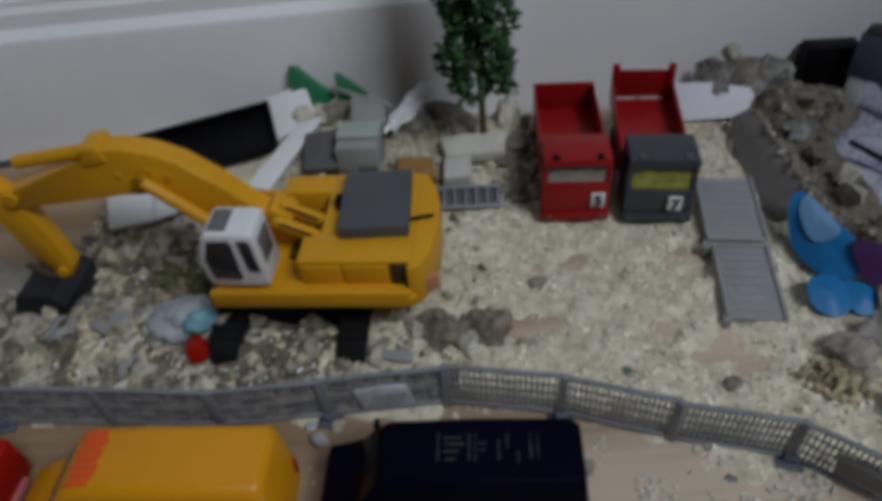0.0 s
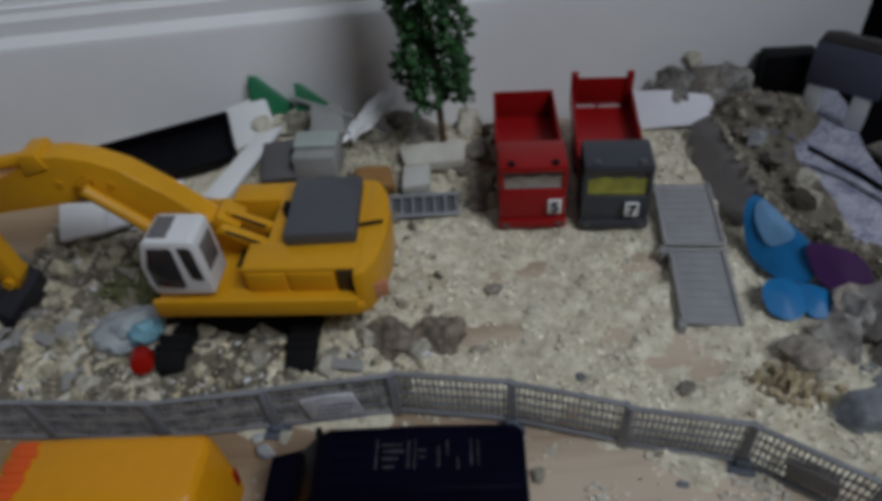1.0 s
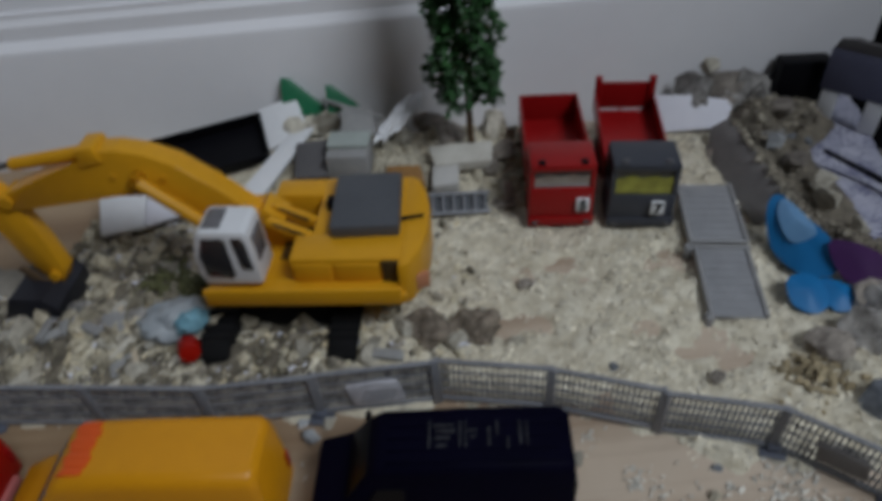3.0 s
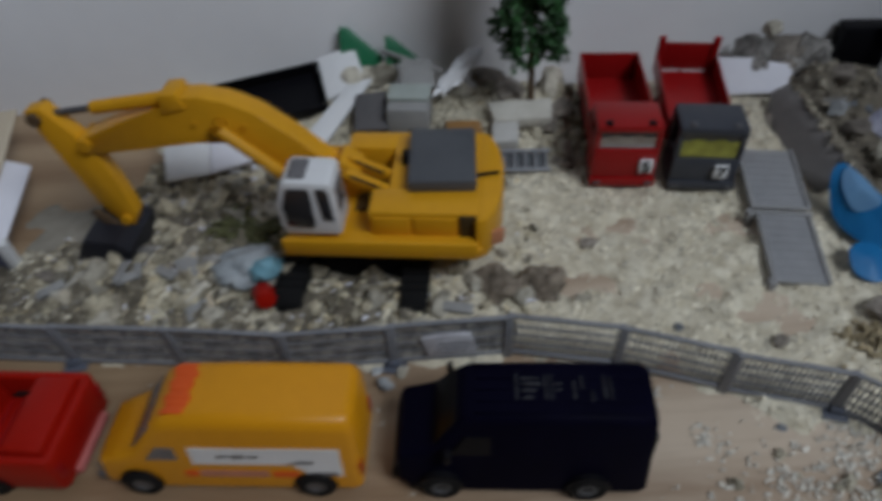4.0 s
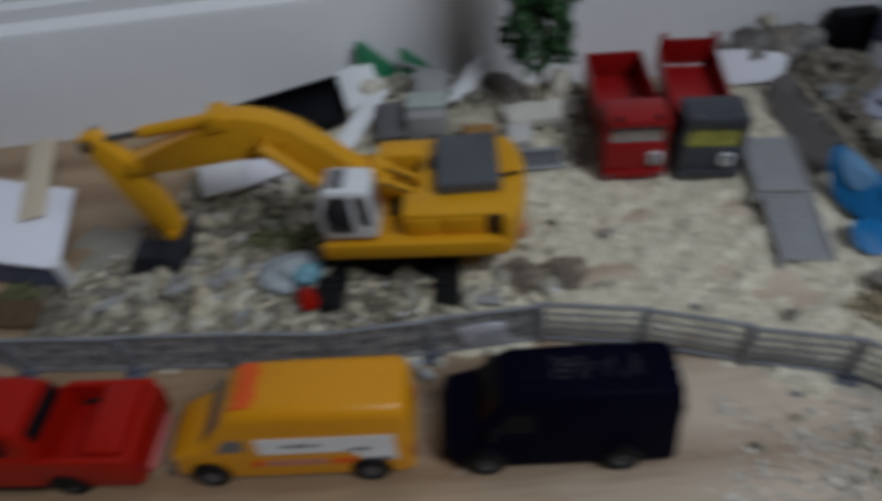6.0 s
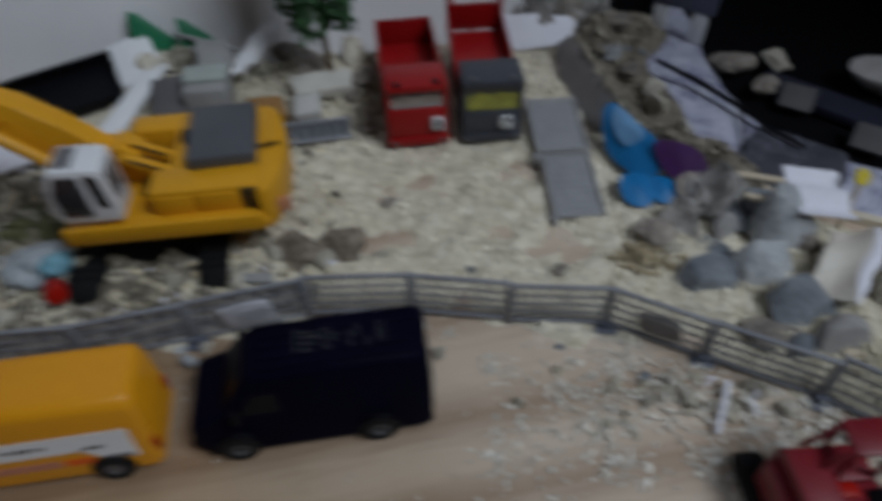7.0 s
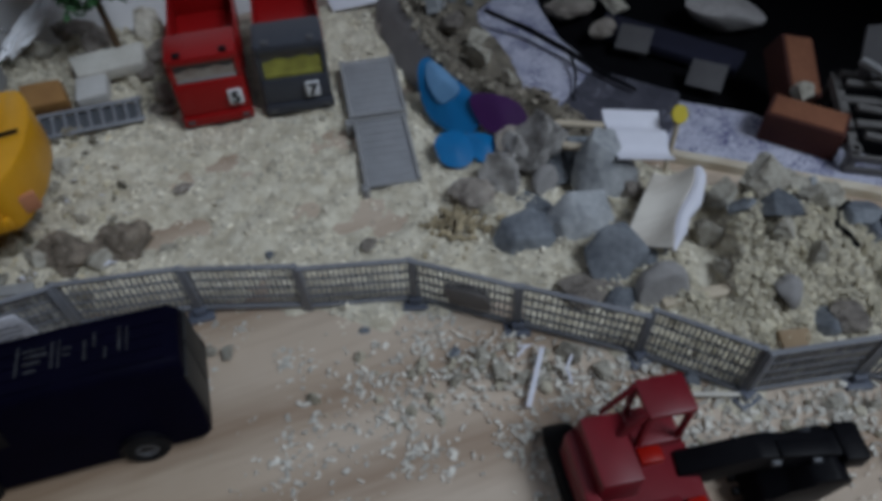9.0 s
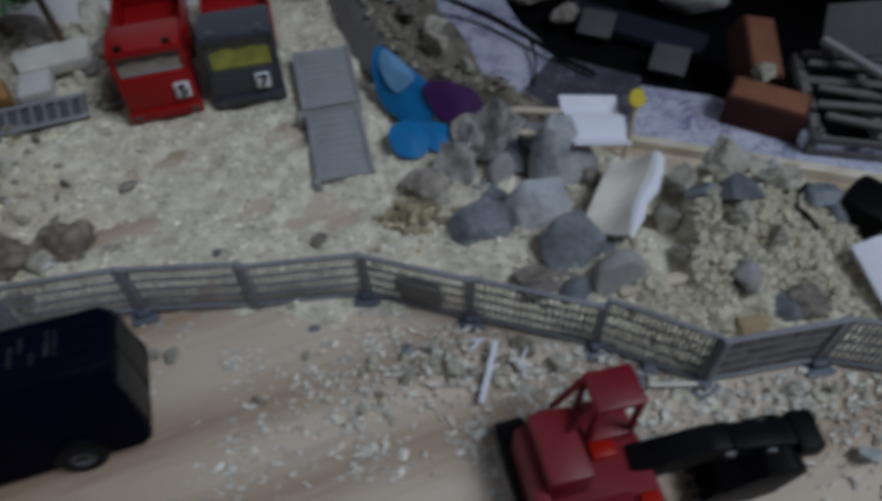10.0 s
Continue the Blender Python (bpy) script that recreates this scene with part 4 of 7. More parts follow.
def arches(x, wall, radius, parent):
    """Dark wheel arches let into the sides."""
    w0 = wall[0]
    for s in (-1, 1):
        bm = bmesh.new()
        pts = [(x + radius * math.cos(a), wall[2] + 0.0005 + radius * math.sin(a)) for a in (math.pi * k / 10 for k in range(11))]
        lo, hi = sorted((s * (w0 - 0.0035), s * (w0 + 0.0004)))
        plate_xz(bm, pts, lo, hi)
        part("wheel_arch", bm, BLACK, parent)


def delivery_van():
    ob = thing("delivery_van", "toy orange-yellow delivery van parked on the board", "toy van", turn_z(-0.082, 0.1785, 0.0, -3.6) @ Matrix.Diagonal((1, 1, 1.06, 1)))
    L, r = 0.0890, 0.0066
    low = [(0.0000, 0.0100, 0.0090, 0.0060, 0.0130, 0.002, 0.003), (0.0025, 0.0128, 0.0118, 0.0046, 0.0165, 0.002, 0.003), (0.0120, 0.0142, 0.0130, 0.0040, 0.0205, 0.002, 0.003),
           (0.0170, 0.0144, 0.0130, 0.0038, 0.0235, 0.002, 0.004), (0.0270, 0.0145, 0.0122, 0.0038, 0.0368, 0.002, 0.0045), (0.0320, 0.0145, 0.0122, 0.0038, 0.0394, 0.002, 0.0045),
           (0.0500, 0.0145, 0.0123, 0.0038, 0.0399, 0.002, 0.0045), (0.0860, 0.0145, 0.0123, 0.0038, 0.0394, 0.002, 0.0045), (L - 0.0012, 0.0140, 0.0118, 0.0040, 0.0387, 0.002, 0.005), (L, 0.0132, 0.0108, 0.0050, 0.0372, 0.002, 0.005)]
    bm = bmesh.new()
    loft(bm, low, 5)
    part("body", bm, VANYELLOW, ob, "orange-yellow enamel body")
    wall = (0.0145, 0.0123, 0.0060, 0.0330)
    bm = bmesh.new()
    prism(bm, [(0, -0.0108), (0, 0.0108), (0.0128, 0.0100), (0.0128, -0.0100)], 0, 0.0006, 0.0002, Matrix.Translation((0.0163, 0, 0.0232)) @ pose(0, 0, 0, 0, -49, 0))
    part("windscreen", bm, GREYGLASS, ob, "grey tinted windscreen")
    side_sheet("side_window", 0.0205, 0.0310, 0.0205, 0.0265, wall, GREYGLASS, ob, "grey side window", skew=0.0045)
    side_sheet("side_label", 0.0355, 0.0835, 0.0185, 0.0268, wall, WHITE, ob, "white printed panel on the side")
    side_sheet("label_tail", 0.0735, 0.0835, 0.0125, 0.0184, wall, WHITE, ob, "white tail of the printed panel", skew=-0.006)
    for x0, x1, z0, z1 in ((0.044, 0.0475, 0.0222, 0.0234), (0.0485, 0.053, 0.0219, 0.0236), (0.054, 0.0575, 0.0222, 0.0232)):
        side_sheet("lettering_bar", x0, x1, z0, z1, wall, STEEL, ob, "faint grey lettering bar", 0.0005)
    side_sheet("print_stripe", 0.0660, 0.0745, 0.0192, 0.0205, wall, STEEL, ob, "", 0.0005, 0.004)
    side_sheet("print_stripe", 0.0750, 0.0820, 0.0128, 0.0146, wall, GREYGLASS, ob, "", 0.0005, -0.002)
    side_sheet("lower_label", 0.0365, 0.0590, 0.0115, 0.0148, wall, material("salmon_print", (0.55, 0.22, 0.14), rough=0.5), ob, "faded salmon strip")
    for x0, x1 in ((0.0315, 0.0355), (0.0605, 0.0690)):
        side_sheet("red_mark", x0, x1, 0.0115, 0.0145, wall, ORANGE, ob, "red printed mark")
    bm = bmesh.new()
    for k in range(7):
        y = -0.0088 + 0.0026 * k
        prism(bm, [(0.0300 + 0.0012 * (k % 2), y), (0.0372 + 0.0008 * (k % 3), y), (0.0375 + 0.0008 * (k % 2), y + 0.0026), (0.0303 + 0.0012 * ((k + 1) % 2), y + 0.0026)], 0.0386, 0.0399 + 0.0002 * (3 - abs(k - 3)) / 3, 0.0002)
    part("roof_print", bm, ORANGE, ob, "bright orange printed band across the roof")
    part("bumper", boxes(((-0.0012, -0.0125, 0.0042), (0.003, 0.0125, 0.0085), 0.001)), GREYPL, ob)
    for s in (-1, 1):
        part("headlight", boxes(((0.0008, s * 0.0098 - 0.0022, 0.0105), (0.0045, s * 0.0098 + 0.0022, 0.0140), 0.0009)), GREYGLASS, ob)
        part("tail_lamp", boxes(((L - 0.0008, s * 0.0115 - 0.0014, 0.0105), (L + 0.0004, s * 0.0115 + 0.0014, 0.0175), 0.0003)), BRIGHTRED, ob)
    for x in (0.0150, 0.0735):
        arches(x, wall, 0.0075, ob)
    wheels(ob, [(x, s * 0.0133, r) for x in (0.0150, 0.0735) for s in (-1, 1)], r, 0.0045)


delivery_van()


def black_van():
    ob = thing("panel_van", "toy black-blue panel van with worn roof, parked on the board", "toy van", turn_z(0.0178, 0.1750, 0.0, -3.8) @ Matrix.Diagonal((1.0, 1.0, 1.07, 1)))
    L, r, w = 0.0812, 0.0066, 0.0174
    low = [(0.0000, 0.0130, 0.0125, 0.0055, 0.0150, 0.002, 0.002), (0.0015, 0.0150, 0.0135, 0.0045, 0.0185, 0.002, 0.002), (0.0100, w, 0.0138, 0.0040, 0.0215, 0.002, 0.003), (0.0135, w, 0.0138, 0.0040, 0.0230, 0.002, 0.003),
           (0.0215, w, 0.0112, 0.0040, 0.0345, 0.002, 0.003), (0.0245, w, 0.0112, 0.0040, 0.0362, 0.002, 0.0030), (0.0500, w, 0.0114, 0.0040, 0.0368, 0.002, 0.0030), (0.0785, w, 0.0113, 0.0040, 0.0364, 0.002, 0.0030), (L, 0.0164, 0.0104, 0.0045, 0.0348, 0.002, 0.003)]
    bm = bmesh.new()
    loft(bm, low, 4)
    part("body", bm, NAVY, ob, "black-blue enamel body")
    wall = (w, 0.0113, 0.0060, 0.0340)
    bm = bmesh.new()
    prism(bm, [(0, -0.0115), (0, 0.0115), (0.0125, 0.0098), (0.0125, -0.0098)], 0, 0.0005, 0.0002, Matrix.Translation((0.0133, 0, 0.0232)) @ pose(0, 0, 0, 0, -55, 0))
    part("windscreen", bm, BLACKGLASS, ob, "dark windscreen")
    side_sheet("side_window", 0.0180, 0.0310, 0.0215, 0.0290, wall, BLACKGLASS, ob, skew=0.005)
    for k in range(5):
        part("roof_rib", boxes(((0.026, -0.0088 + k * 0.0041, 0.0358), (0.0775, -0.0079 + k * 0.0041, 0.0370), 0.0003)), NAVY, ob)
    worn = material("worn_print", (0.034, 0.036, 0.044), (0.004, 0.004, 0.009), rough=0.6, scale=1800, spread=0.16, bump=0.1)
    bm = bmesh.new()
    for x0, x1, y0, y1 in ((0.0385, 0.0391, -0.0050, 0.0062), (0.0400, 0.0460, 0.0036, 0.0043), (0.0405, 0.0465, 0.0010, 0.0022), (0.0402, 0.0450, -0.0016, -0.0006), (0.0408, 0.0440, -0.0046, -0.0036), (0.0476, 0.0483, -0.0045, 0.0055), (0.0495, 0.0500, -0.0050, 0.0058), (0.0506, 0.0530, 0.0014, 0.0021), (0.0508, 0.0528, -0.0010, -0.0004), (0.0562, 0.0570, -0.0042, 0.0030), (0.0588, 0.0594, -0.0005, 0.0055), (0.0618, 0.0624, -0.0055, -0.0012), (0.0655, 0.0662, -0.0040, 0.0055), (0.0676, 0.0681, -0.0045, 0.0050)):
        box(bm, (x0, y0 * 0.86, 0.0366), (x1, y1 * 0.86, 0.03735), 0.0001)
    part("worn_marking", bm, worn, ob, "rubbed-off grey marking on the roof")
    part("bumper", boxes(((-0.0016, -0.0134, 0.0040), (0.002, 0.0134, 0.0080), 0.0008)), BLACK, ob)
    part("rear_door_frame", boxes(((L - 0.0004, -0.0122, 0.0075), (L + 0.0006, -0.0006, 0.0300), 0.0003), ((L - 0.0004, 0.0006, 0.0075), (L + 0.0006, 0.0122, 0.0300), 0.0003)), material("dull_black", (0.020, 0.021, 0.022), rough=0.6), ob)
    for s in (-1, 1):
        part("headlight", boxes(((-0.0004, s * 0.0108 - 0.0020, 0.0105), (0.0015, s * 0.0108 + 0.0020, 0.0142), 0.0006)), GREYGLASS, ob)
        part("mirror", boxes(((0.0165, s * 0.0162 - 0.0016, 0.0215), (0.0185, s * 0.0162 + 0.0016, 0.0265), 0.0006)), BLACK, ob)
    part("floor_pan", boxes(((0.004, -0.0160, 0.0025), (L - 0.002, 0.0160, 0.0060), 0.0008)), BLACK, ob)
    for x in (0.0150, 0.0625):
        arches(x, wall, 0.0076, ob)
    wheels(ob, [(x, s * 0.0160, r) for x in (0.0150, 0.0625) for s in (-1, 1)], r, 0.0045, GREYPL)


black_van()


def pickup():
    ob = thing("pickup_truck", "toy red double-cab pickup with a covered bed, parked on the board", "toy pickup", turn_z(-0.1990, 0.1895, 0.0, -5.0) @ Matrix.Diagonal((1.03, 1.03, 1.1, 1)))
    L, r, w = 0.1060, 0.0070, 0.0172
    bm = bmesh.new()
    loft(bm, [(0.0, 0.0105, 0.0095, 0.0065, 0.0110, 0.002, 0.003), (0.0030, 0.0148, 0.0130, 0.0052, 0.0152, 0.003, 0.004), (0.0120, w, 0.0146, 0.0044, 0.0186, 0.003, 0.005), (0.0280, w, 0.0152, 0.0040, 0.0208, 0.003, 0.005),
              (0.0440, w, 0.0155, 0.0040, 0.0215, 0.003, 0.004), (0.0710, w, 0.0156, 0.0040, 0.0215, 0.003, 0.003)], 6)
    part("body", bm, BRIGHTRED, ob, "bright red enamel body")
    bm = bmesh.new()
    loft(bm, [(0.0265, 0.0142, 0.0128, 0.0170, 0.0212, 0.001, 0.002), (0.0340, 0.0148, 0.0122, 0.0170, 0.0268, 0.001, 0.003), (0.0425, 0.0150, 0.0118, 0.0170, 0.0330, 0.001, 0.004), (0.0500, 0.0150, 0.0119, 0.0170, 0.0340, 0.001, 0.004), (0.0620, 0.0150, 0.0120, 0.0170, 0.0336, 0.001, 0.004), (0.0680, 0.0150, 0.0122, 0.0170, 0.0312, 0.001, 0.004), (0.0712, 0.0150, 0.0128, 0.0170, 0.0222, 0.001, 0.002)], 6)
    part("cabin", bm, BRIGHTRED, ob, "red cabin roof")
    bm = bmesh.new()
    prism(bm, [(0, -0.0122), (0, 0.0122), (0.0165, 0.0102), (0.0165, -0.0102)], 0, 0.0007, 0.0002, Matrix.Translation((0.0285, 0, 0.0230)) @ pose(0, 0, 0, 0, -37, 0))
    part("windscreen", bm, GREYGLASS, ob, "grey windscreen")
    wall = (0.0154, 0.0121, 0.0200, 0.0325)
    side_sheet("side_window", 0.0380, 0.0505, 0.0228, 0.0290, wall, BLACK, ob, "dark side window", skew=0.005)
    side_sheet("side_window", 0.0530, 0.0620, 0.0228, 0.0290, wall, BLACK, ob, "dark side window", skew=0.001)
    part("rear_window", boxes(((0.0698, -0.0105, 0.0232), (0.0716, 0.0105, 0.0292), 0.0005)), BLACKGLASS, ob, "dark rear window")
    for s in (-1, 1):
        part("bed_side", boxes(((0.0700, s * (w - 0.0017) - 0.0017, 0.0048), (L - 0.002, s * (w - 0.0017) + 0.0017, 0.0214), 0.0014)), BRIGHTRED, ob)
    part("bed_floor", boxes(((0.0710, -0.0145, 0.0045), (L - 0.002, 0.0145, 0.0105), 0.0008)), BRIGHTRED, ob)
    part("tailgate", boxes(((L - 0.0050, -0.0162, 0.0048), (L - 0.001, 0.0162, 0.0210), 0.0014)), BRIGHTRED, ob)
    part("bed_cover", boxes(((0.0875, -0.0140, 0.0175), (L - 0.0045, 0.0140, 0.0232), 0.0018)), BRIGHTRED, ob, "raised red cover at the tail")
    for k in range(4):
        part("bed_rib", boxes(((0.0735 + 0.0034 * k, -0.0120, 0.0104), (0.0745 + 0.0034 * k, 0.0120, 0.0116), 0.0003)), RED, ob)
    part("front_bumper", boxes(((-0.001, -0.0118, 0.0045), (0.0025, 0.0118, 0.0085), 0.001)), BRIGHTRED, ob)
    part("tow_step", boxes(((L - 0.0025, -0.0110, 0.0040), (L + 0.0006, 0.0110, 0.0075), 0.0008)), material("pale_red", (0.55, 0.16, 0.15), rough=0.5), ob, "pale red rear step")
    for s in (-1, 1):
        part("headlight", boxes(((0.0012, s * 0.0105 - 0.0022, 0.0105), (0.0048, s * 0.0105 + 0.0022, 0.0132), 0.0009)), GREYGLASS, ob)
        part("tail_lamp", boxes(((L - 0.0014, s * 0.0146 - 0.0012, 0.0105), (L - 0.0005, s * 0.0146 + 0.0012, 0.0170), 0.0003)), RED, ob)
        part("sill", boxes(((0.0230, s * 0.0168 - 0.0007, 0.0038), (0.0680, s * 0.0168 + 0.0007, 0.0062), 0.0004)), BLACK, ob)
    wall = (w, 0.0156, 0.0050, 0.0210)
    for x in (0.0135, 0.0780):
        arches(x, wall, 0.0080, ob)
    wheels(ob, [(x, s * 0.0155, r) for x in (0.0135, 0.0780) for s in (-1, 1)], r, 0.0045)


pickup()


def digit(text, size, m, parent):
    curve = bpy.data.curves.new("digit", "FONT")
    curve.body, curve.size, curve.align_x, curve.align_y, curve.extrude, curve.offset = text, size, "CENTER", "CENTER", 0.00012, 0.00034
    temp = new("digit_curve", curve)
    bpy.context.view_layer.update()
    me = bpy.data.meshes.new_from_object(temp.evaluated_get(bpy.context.evaluated_depsgraph_get()))
    bpy.data.objects.remove(temp)
    me.materials.clear()
    me.materials.append(BLACK)
    ob = new("digit", me)
    ob.parent = parent
    ob.matrix_basis = m
    return ob


def dump_truck(m, label, cab_mat, screen_mat, number, tipped, floor, rear, lift=0.0, mark=(0.0, 0.0), sill=0.0):
    """A forward-control tipper: front at y = 0, facing -y."""
    ob = thing("dump_truck", label, "toy dump truck", m, "parked dump trucks")
    w = 0.0150
    # cab
    bm = bmesh.new()
    plate = [(-w, 0.0), (w, 0.0), (w, 0.0200), (-w, 0.0200)]
    prism(bm, plate, 0.0035, 0.0175 + sill, 0.0010)
    cab = part("cab", bm, cab_mat, ob, "upright cab front")
    for s in (-1, 1):
        part("pillar", boxes(((s * (w - 0.0012) - 0.0012, 0.0006, 0.0170 + sill), (s * (w - 0.0012) + 0.0012, 0.0045, 0.0270 + lift), 0.0004)), cab_mat, cab)
        part("rear_pillar", boxes(((s * (w - 0.0006) - 0.0005, 0.0150, 0.0170 + sill), (s * (w - 0.0006) + 0.0005, 0.0190, 0.0270 + lift), 0.0003)), cab_mat, cab)
    part("back_wall", boxes(((-w, 0.0192, 0.0170 + sill), (w, 0.0202, 0.0270 + lift))), cab_mat, cab)
    bm = boxes(((-w, -0.0006, 0.0262 + lift), (w, 0.0200, 0.0302 + lift), 0.0014))
    part("roof", bm, cab_mat, cab)
    part("windscreen", boxes(((-w + 0.002, 0.0024, 0.0172 + sill), (w - 0.002, 0.0030, 0.0264 + lift))), GREYGLASS, cab, "cloudy windscreen")
    part("dashboard", boxes(((-w + 0.0022, 0.0012, 0.0172 + sill), (w - 0.0022, 0.0100, (0.0205 if screen_mat is LIME else 0.0195) + sill), 0.0008)), screen_mat or CONCRETE, cab, "lime-yellow card inside the window" if screen_mat is LIME else "grey card inside the window")
    bm = bmesh.new()
    plate_xz(bm, [(-w + 0.0024, 0.0174 + sill), (w - 0.0024, 0.0174 + sill), (w - 0.0024, 0.0235 + lift), (w - 0.006, 0.0222 + lift), (w - 0.010, 0.0240 + lift), (-0.001, 0.0226 + lift), (-w + 0.009, 0.0243 + lift), (-w + 0.005, 0.0225 + lift), (-w + 0.0024, 0.0218 + lift)], 0.0015, 0.0022)
    if screen_mat is LIME:
        for v in bm.verts:
            v.co.z = 0.0190 + sill + (v.co.z - 0.0174 - sill) * 0.72
    part("window_card", bm, LIME if screen_mat is LIME else material("clouded_pane", (0.36, 0.33, 0.29), (0.22, 0.17, 0.15), rough=0.5, scale=500, spread=0.3), cab)
    part("bumper", boxes(((-w - 0.0004, -0.0014, 0.0035), (w + 0.0004, 0.002, 0.0085), 0.0008)), cab_mat, ob)
    for s in (-1, 1):
        part("headlight", boxes(((s * 0.0120 - 0.0016, -0.0019, 0.0052), (s * 0.0120 + 0.0016, -0.0008, 0.0070), 0.0004)), STEEL, ob)
        part("roof_lamp", boxes(((s * 0.0095 - 0.0016, 0.0000, 0.0298 + lift), (s * 0.0095 + 0.0016, 0.0034, 0.0314 + lift), 0.0006)), BLACK if cab_mat is not SLATE else STEEL, ob)
    plate_ob = part("number_plate", boxes(((0.0065 + mark[0], -0.0022, 0.0105 + mark[1]), (0.0125 + mark[0], -0.0002, 0.0172 + mark[1]), 0.0002)), WHITE, ob, "white square with a black number")
    digit(number, 0.0078, pose(0.0095 + mark[0], -0.00225, 0.0138 + mark[1], 90, 0, 0), plate_ob)
    # chassis and wheels
    part("chassis", boxes(((-0.0095, 0.0180, 0.0045), (0.0095, 0.0720, 0.0105), 0.0008)), BLACK, ob)
    for x in (-1, 1):
        for y in (0.0110, 0.0480, 0.0610):
            wh = part("wheel", wheel_bm(0.0066, 0.0055, hub=0.0008), RUBBER, ob)
            wh.matrix_basis = pose(x * 0.0118, y, 0.0066, 0, 0, 90)
            part("rim", wheel_bm(0.0036, 0.0048, 14, 0.0003), STEEL, wh, "dull grey rim")
    # tipping body
    bed = new("tipper_body")
    bed.parent = ob
    bed.empty_display_size = 0.01
    z0, z1, y0, y1, t = floor, 0.0300, 0.0225, rear, 0.0010
    pivot = pose(0, y1 - 0.006, 0.0105, tipped) @ Matrix.Translation((0, -(y1 - 0.006), -0.0105))
    bed.matrix_basis = pivot
    bed["label"] = "open red tipper body"
    part("bed_floor", boxes(((-w, y0, z0), (w, y1, z0 + t))), RED, bed)
    for s in (-1, 1):
        part("bed_side", boxes(((s * w - t / 2, y0, z0), (s * w + t / 2, y1, z1), 0.0003)), RED, bed)
    part("head_board", boxes(((-w, y0 - t / 2, z0), (w, y0 + t / 2, z1), 0.0003)), RED, bed)
    part("tail_board", boxes(((-w, y1 - t, z0), (w, y1, z1 + (0.0 if tipped < 1 else 0.0060)), 0.0003)), RED, bed)
    if tipped > 1:
        for s in (-1, 1):
            part("corner_post", boxes(((s * (w - 0.0012) - 0.0018, y1 - 0.0022, z0), (s * (w - 0.0012) + 0.0018, y1 + 0.0006, z1 + 0.0095), 0.0005)), RED, bed)
        part("scraped_edge", boxes(((-0.0122, y1 - 0.0022, z0 + t), (-0.0022, y1 - 0.0014, z0 + t + 0.0006)), ((-0.0005, y1 - 0.0022, z0 + t), (0.0115, y1 - 0.0014, z0 + t + 0.0006))), WHITE, bed, "pale scraped line across the floor")
    return ob


dump_truck(turn_z(0.1225, 0.3050, 0.0012, -4.9), "toy red dump truck with red cab and open tipper", RED, None, "5", 0.0, 0.0140, 0.0770, lift=0.0075, mark=(0.0002, 0.0022), sill=0.0070)
dump_truck(turn_z(0.1585, 0.2995, 0.0012, -7.6), "toy dump truck with dark slate cab and red tipper", SLATE, LIME, "7", 4.0, 0.0185, 0.0800, 0.0080, (-0.0026, 0.0012), 0.0035)


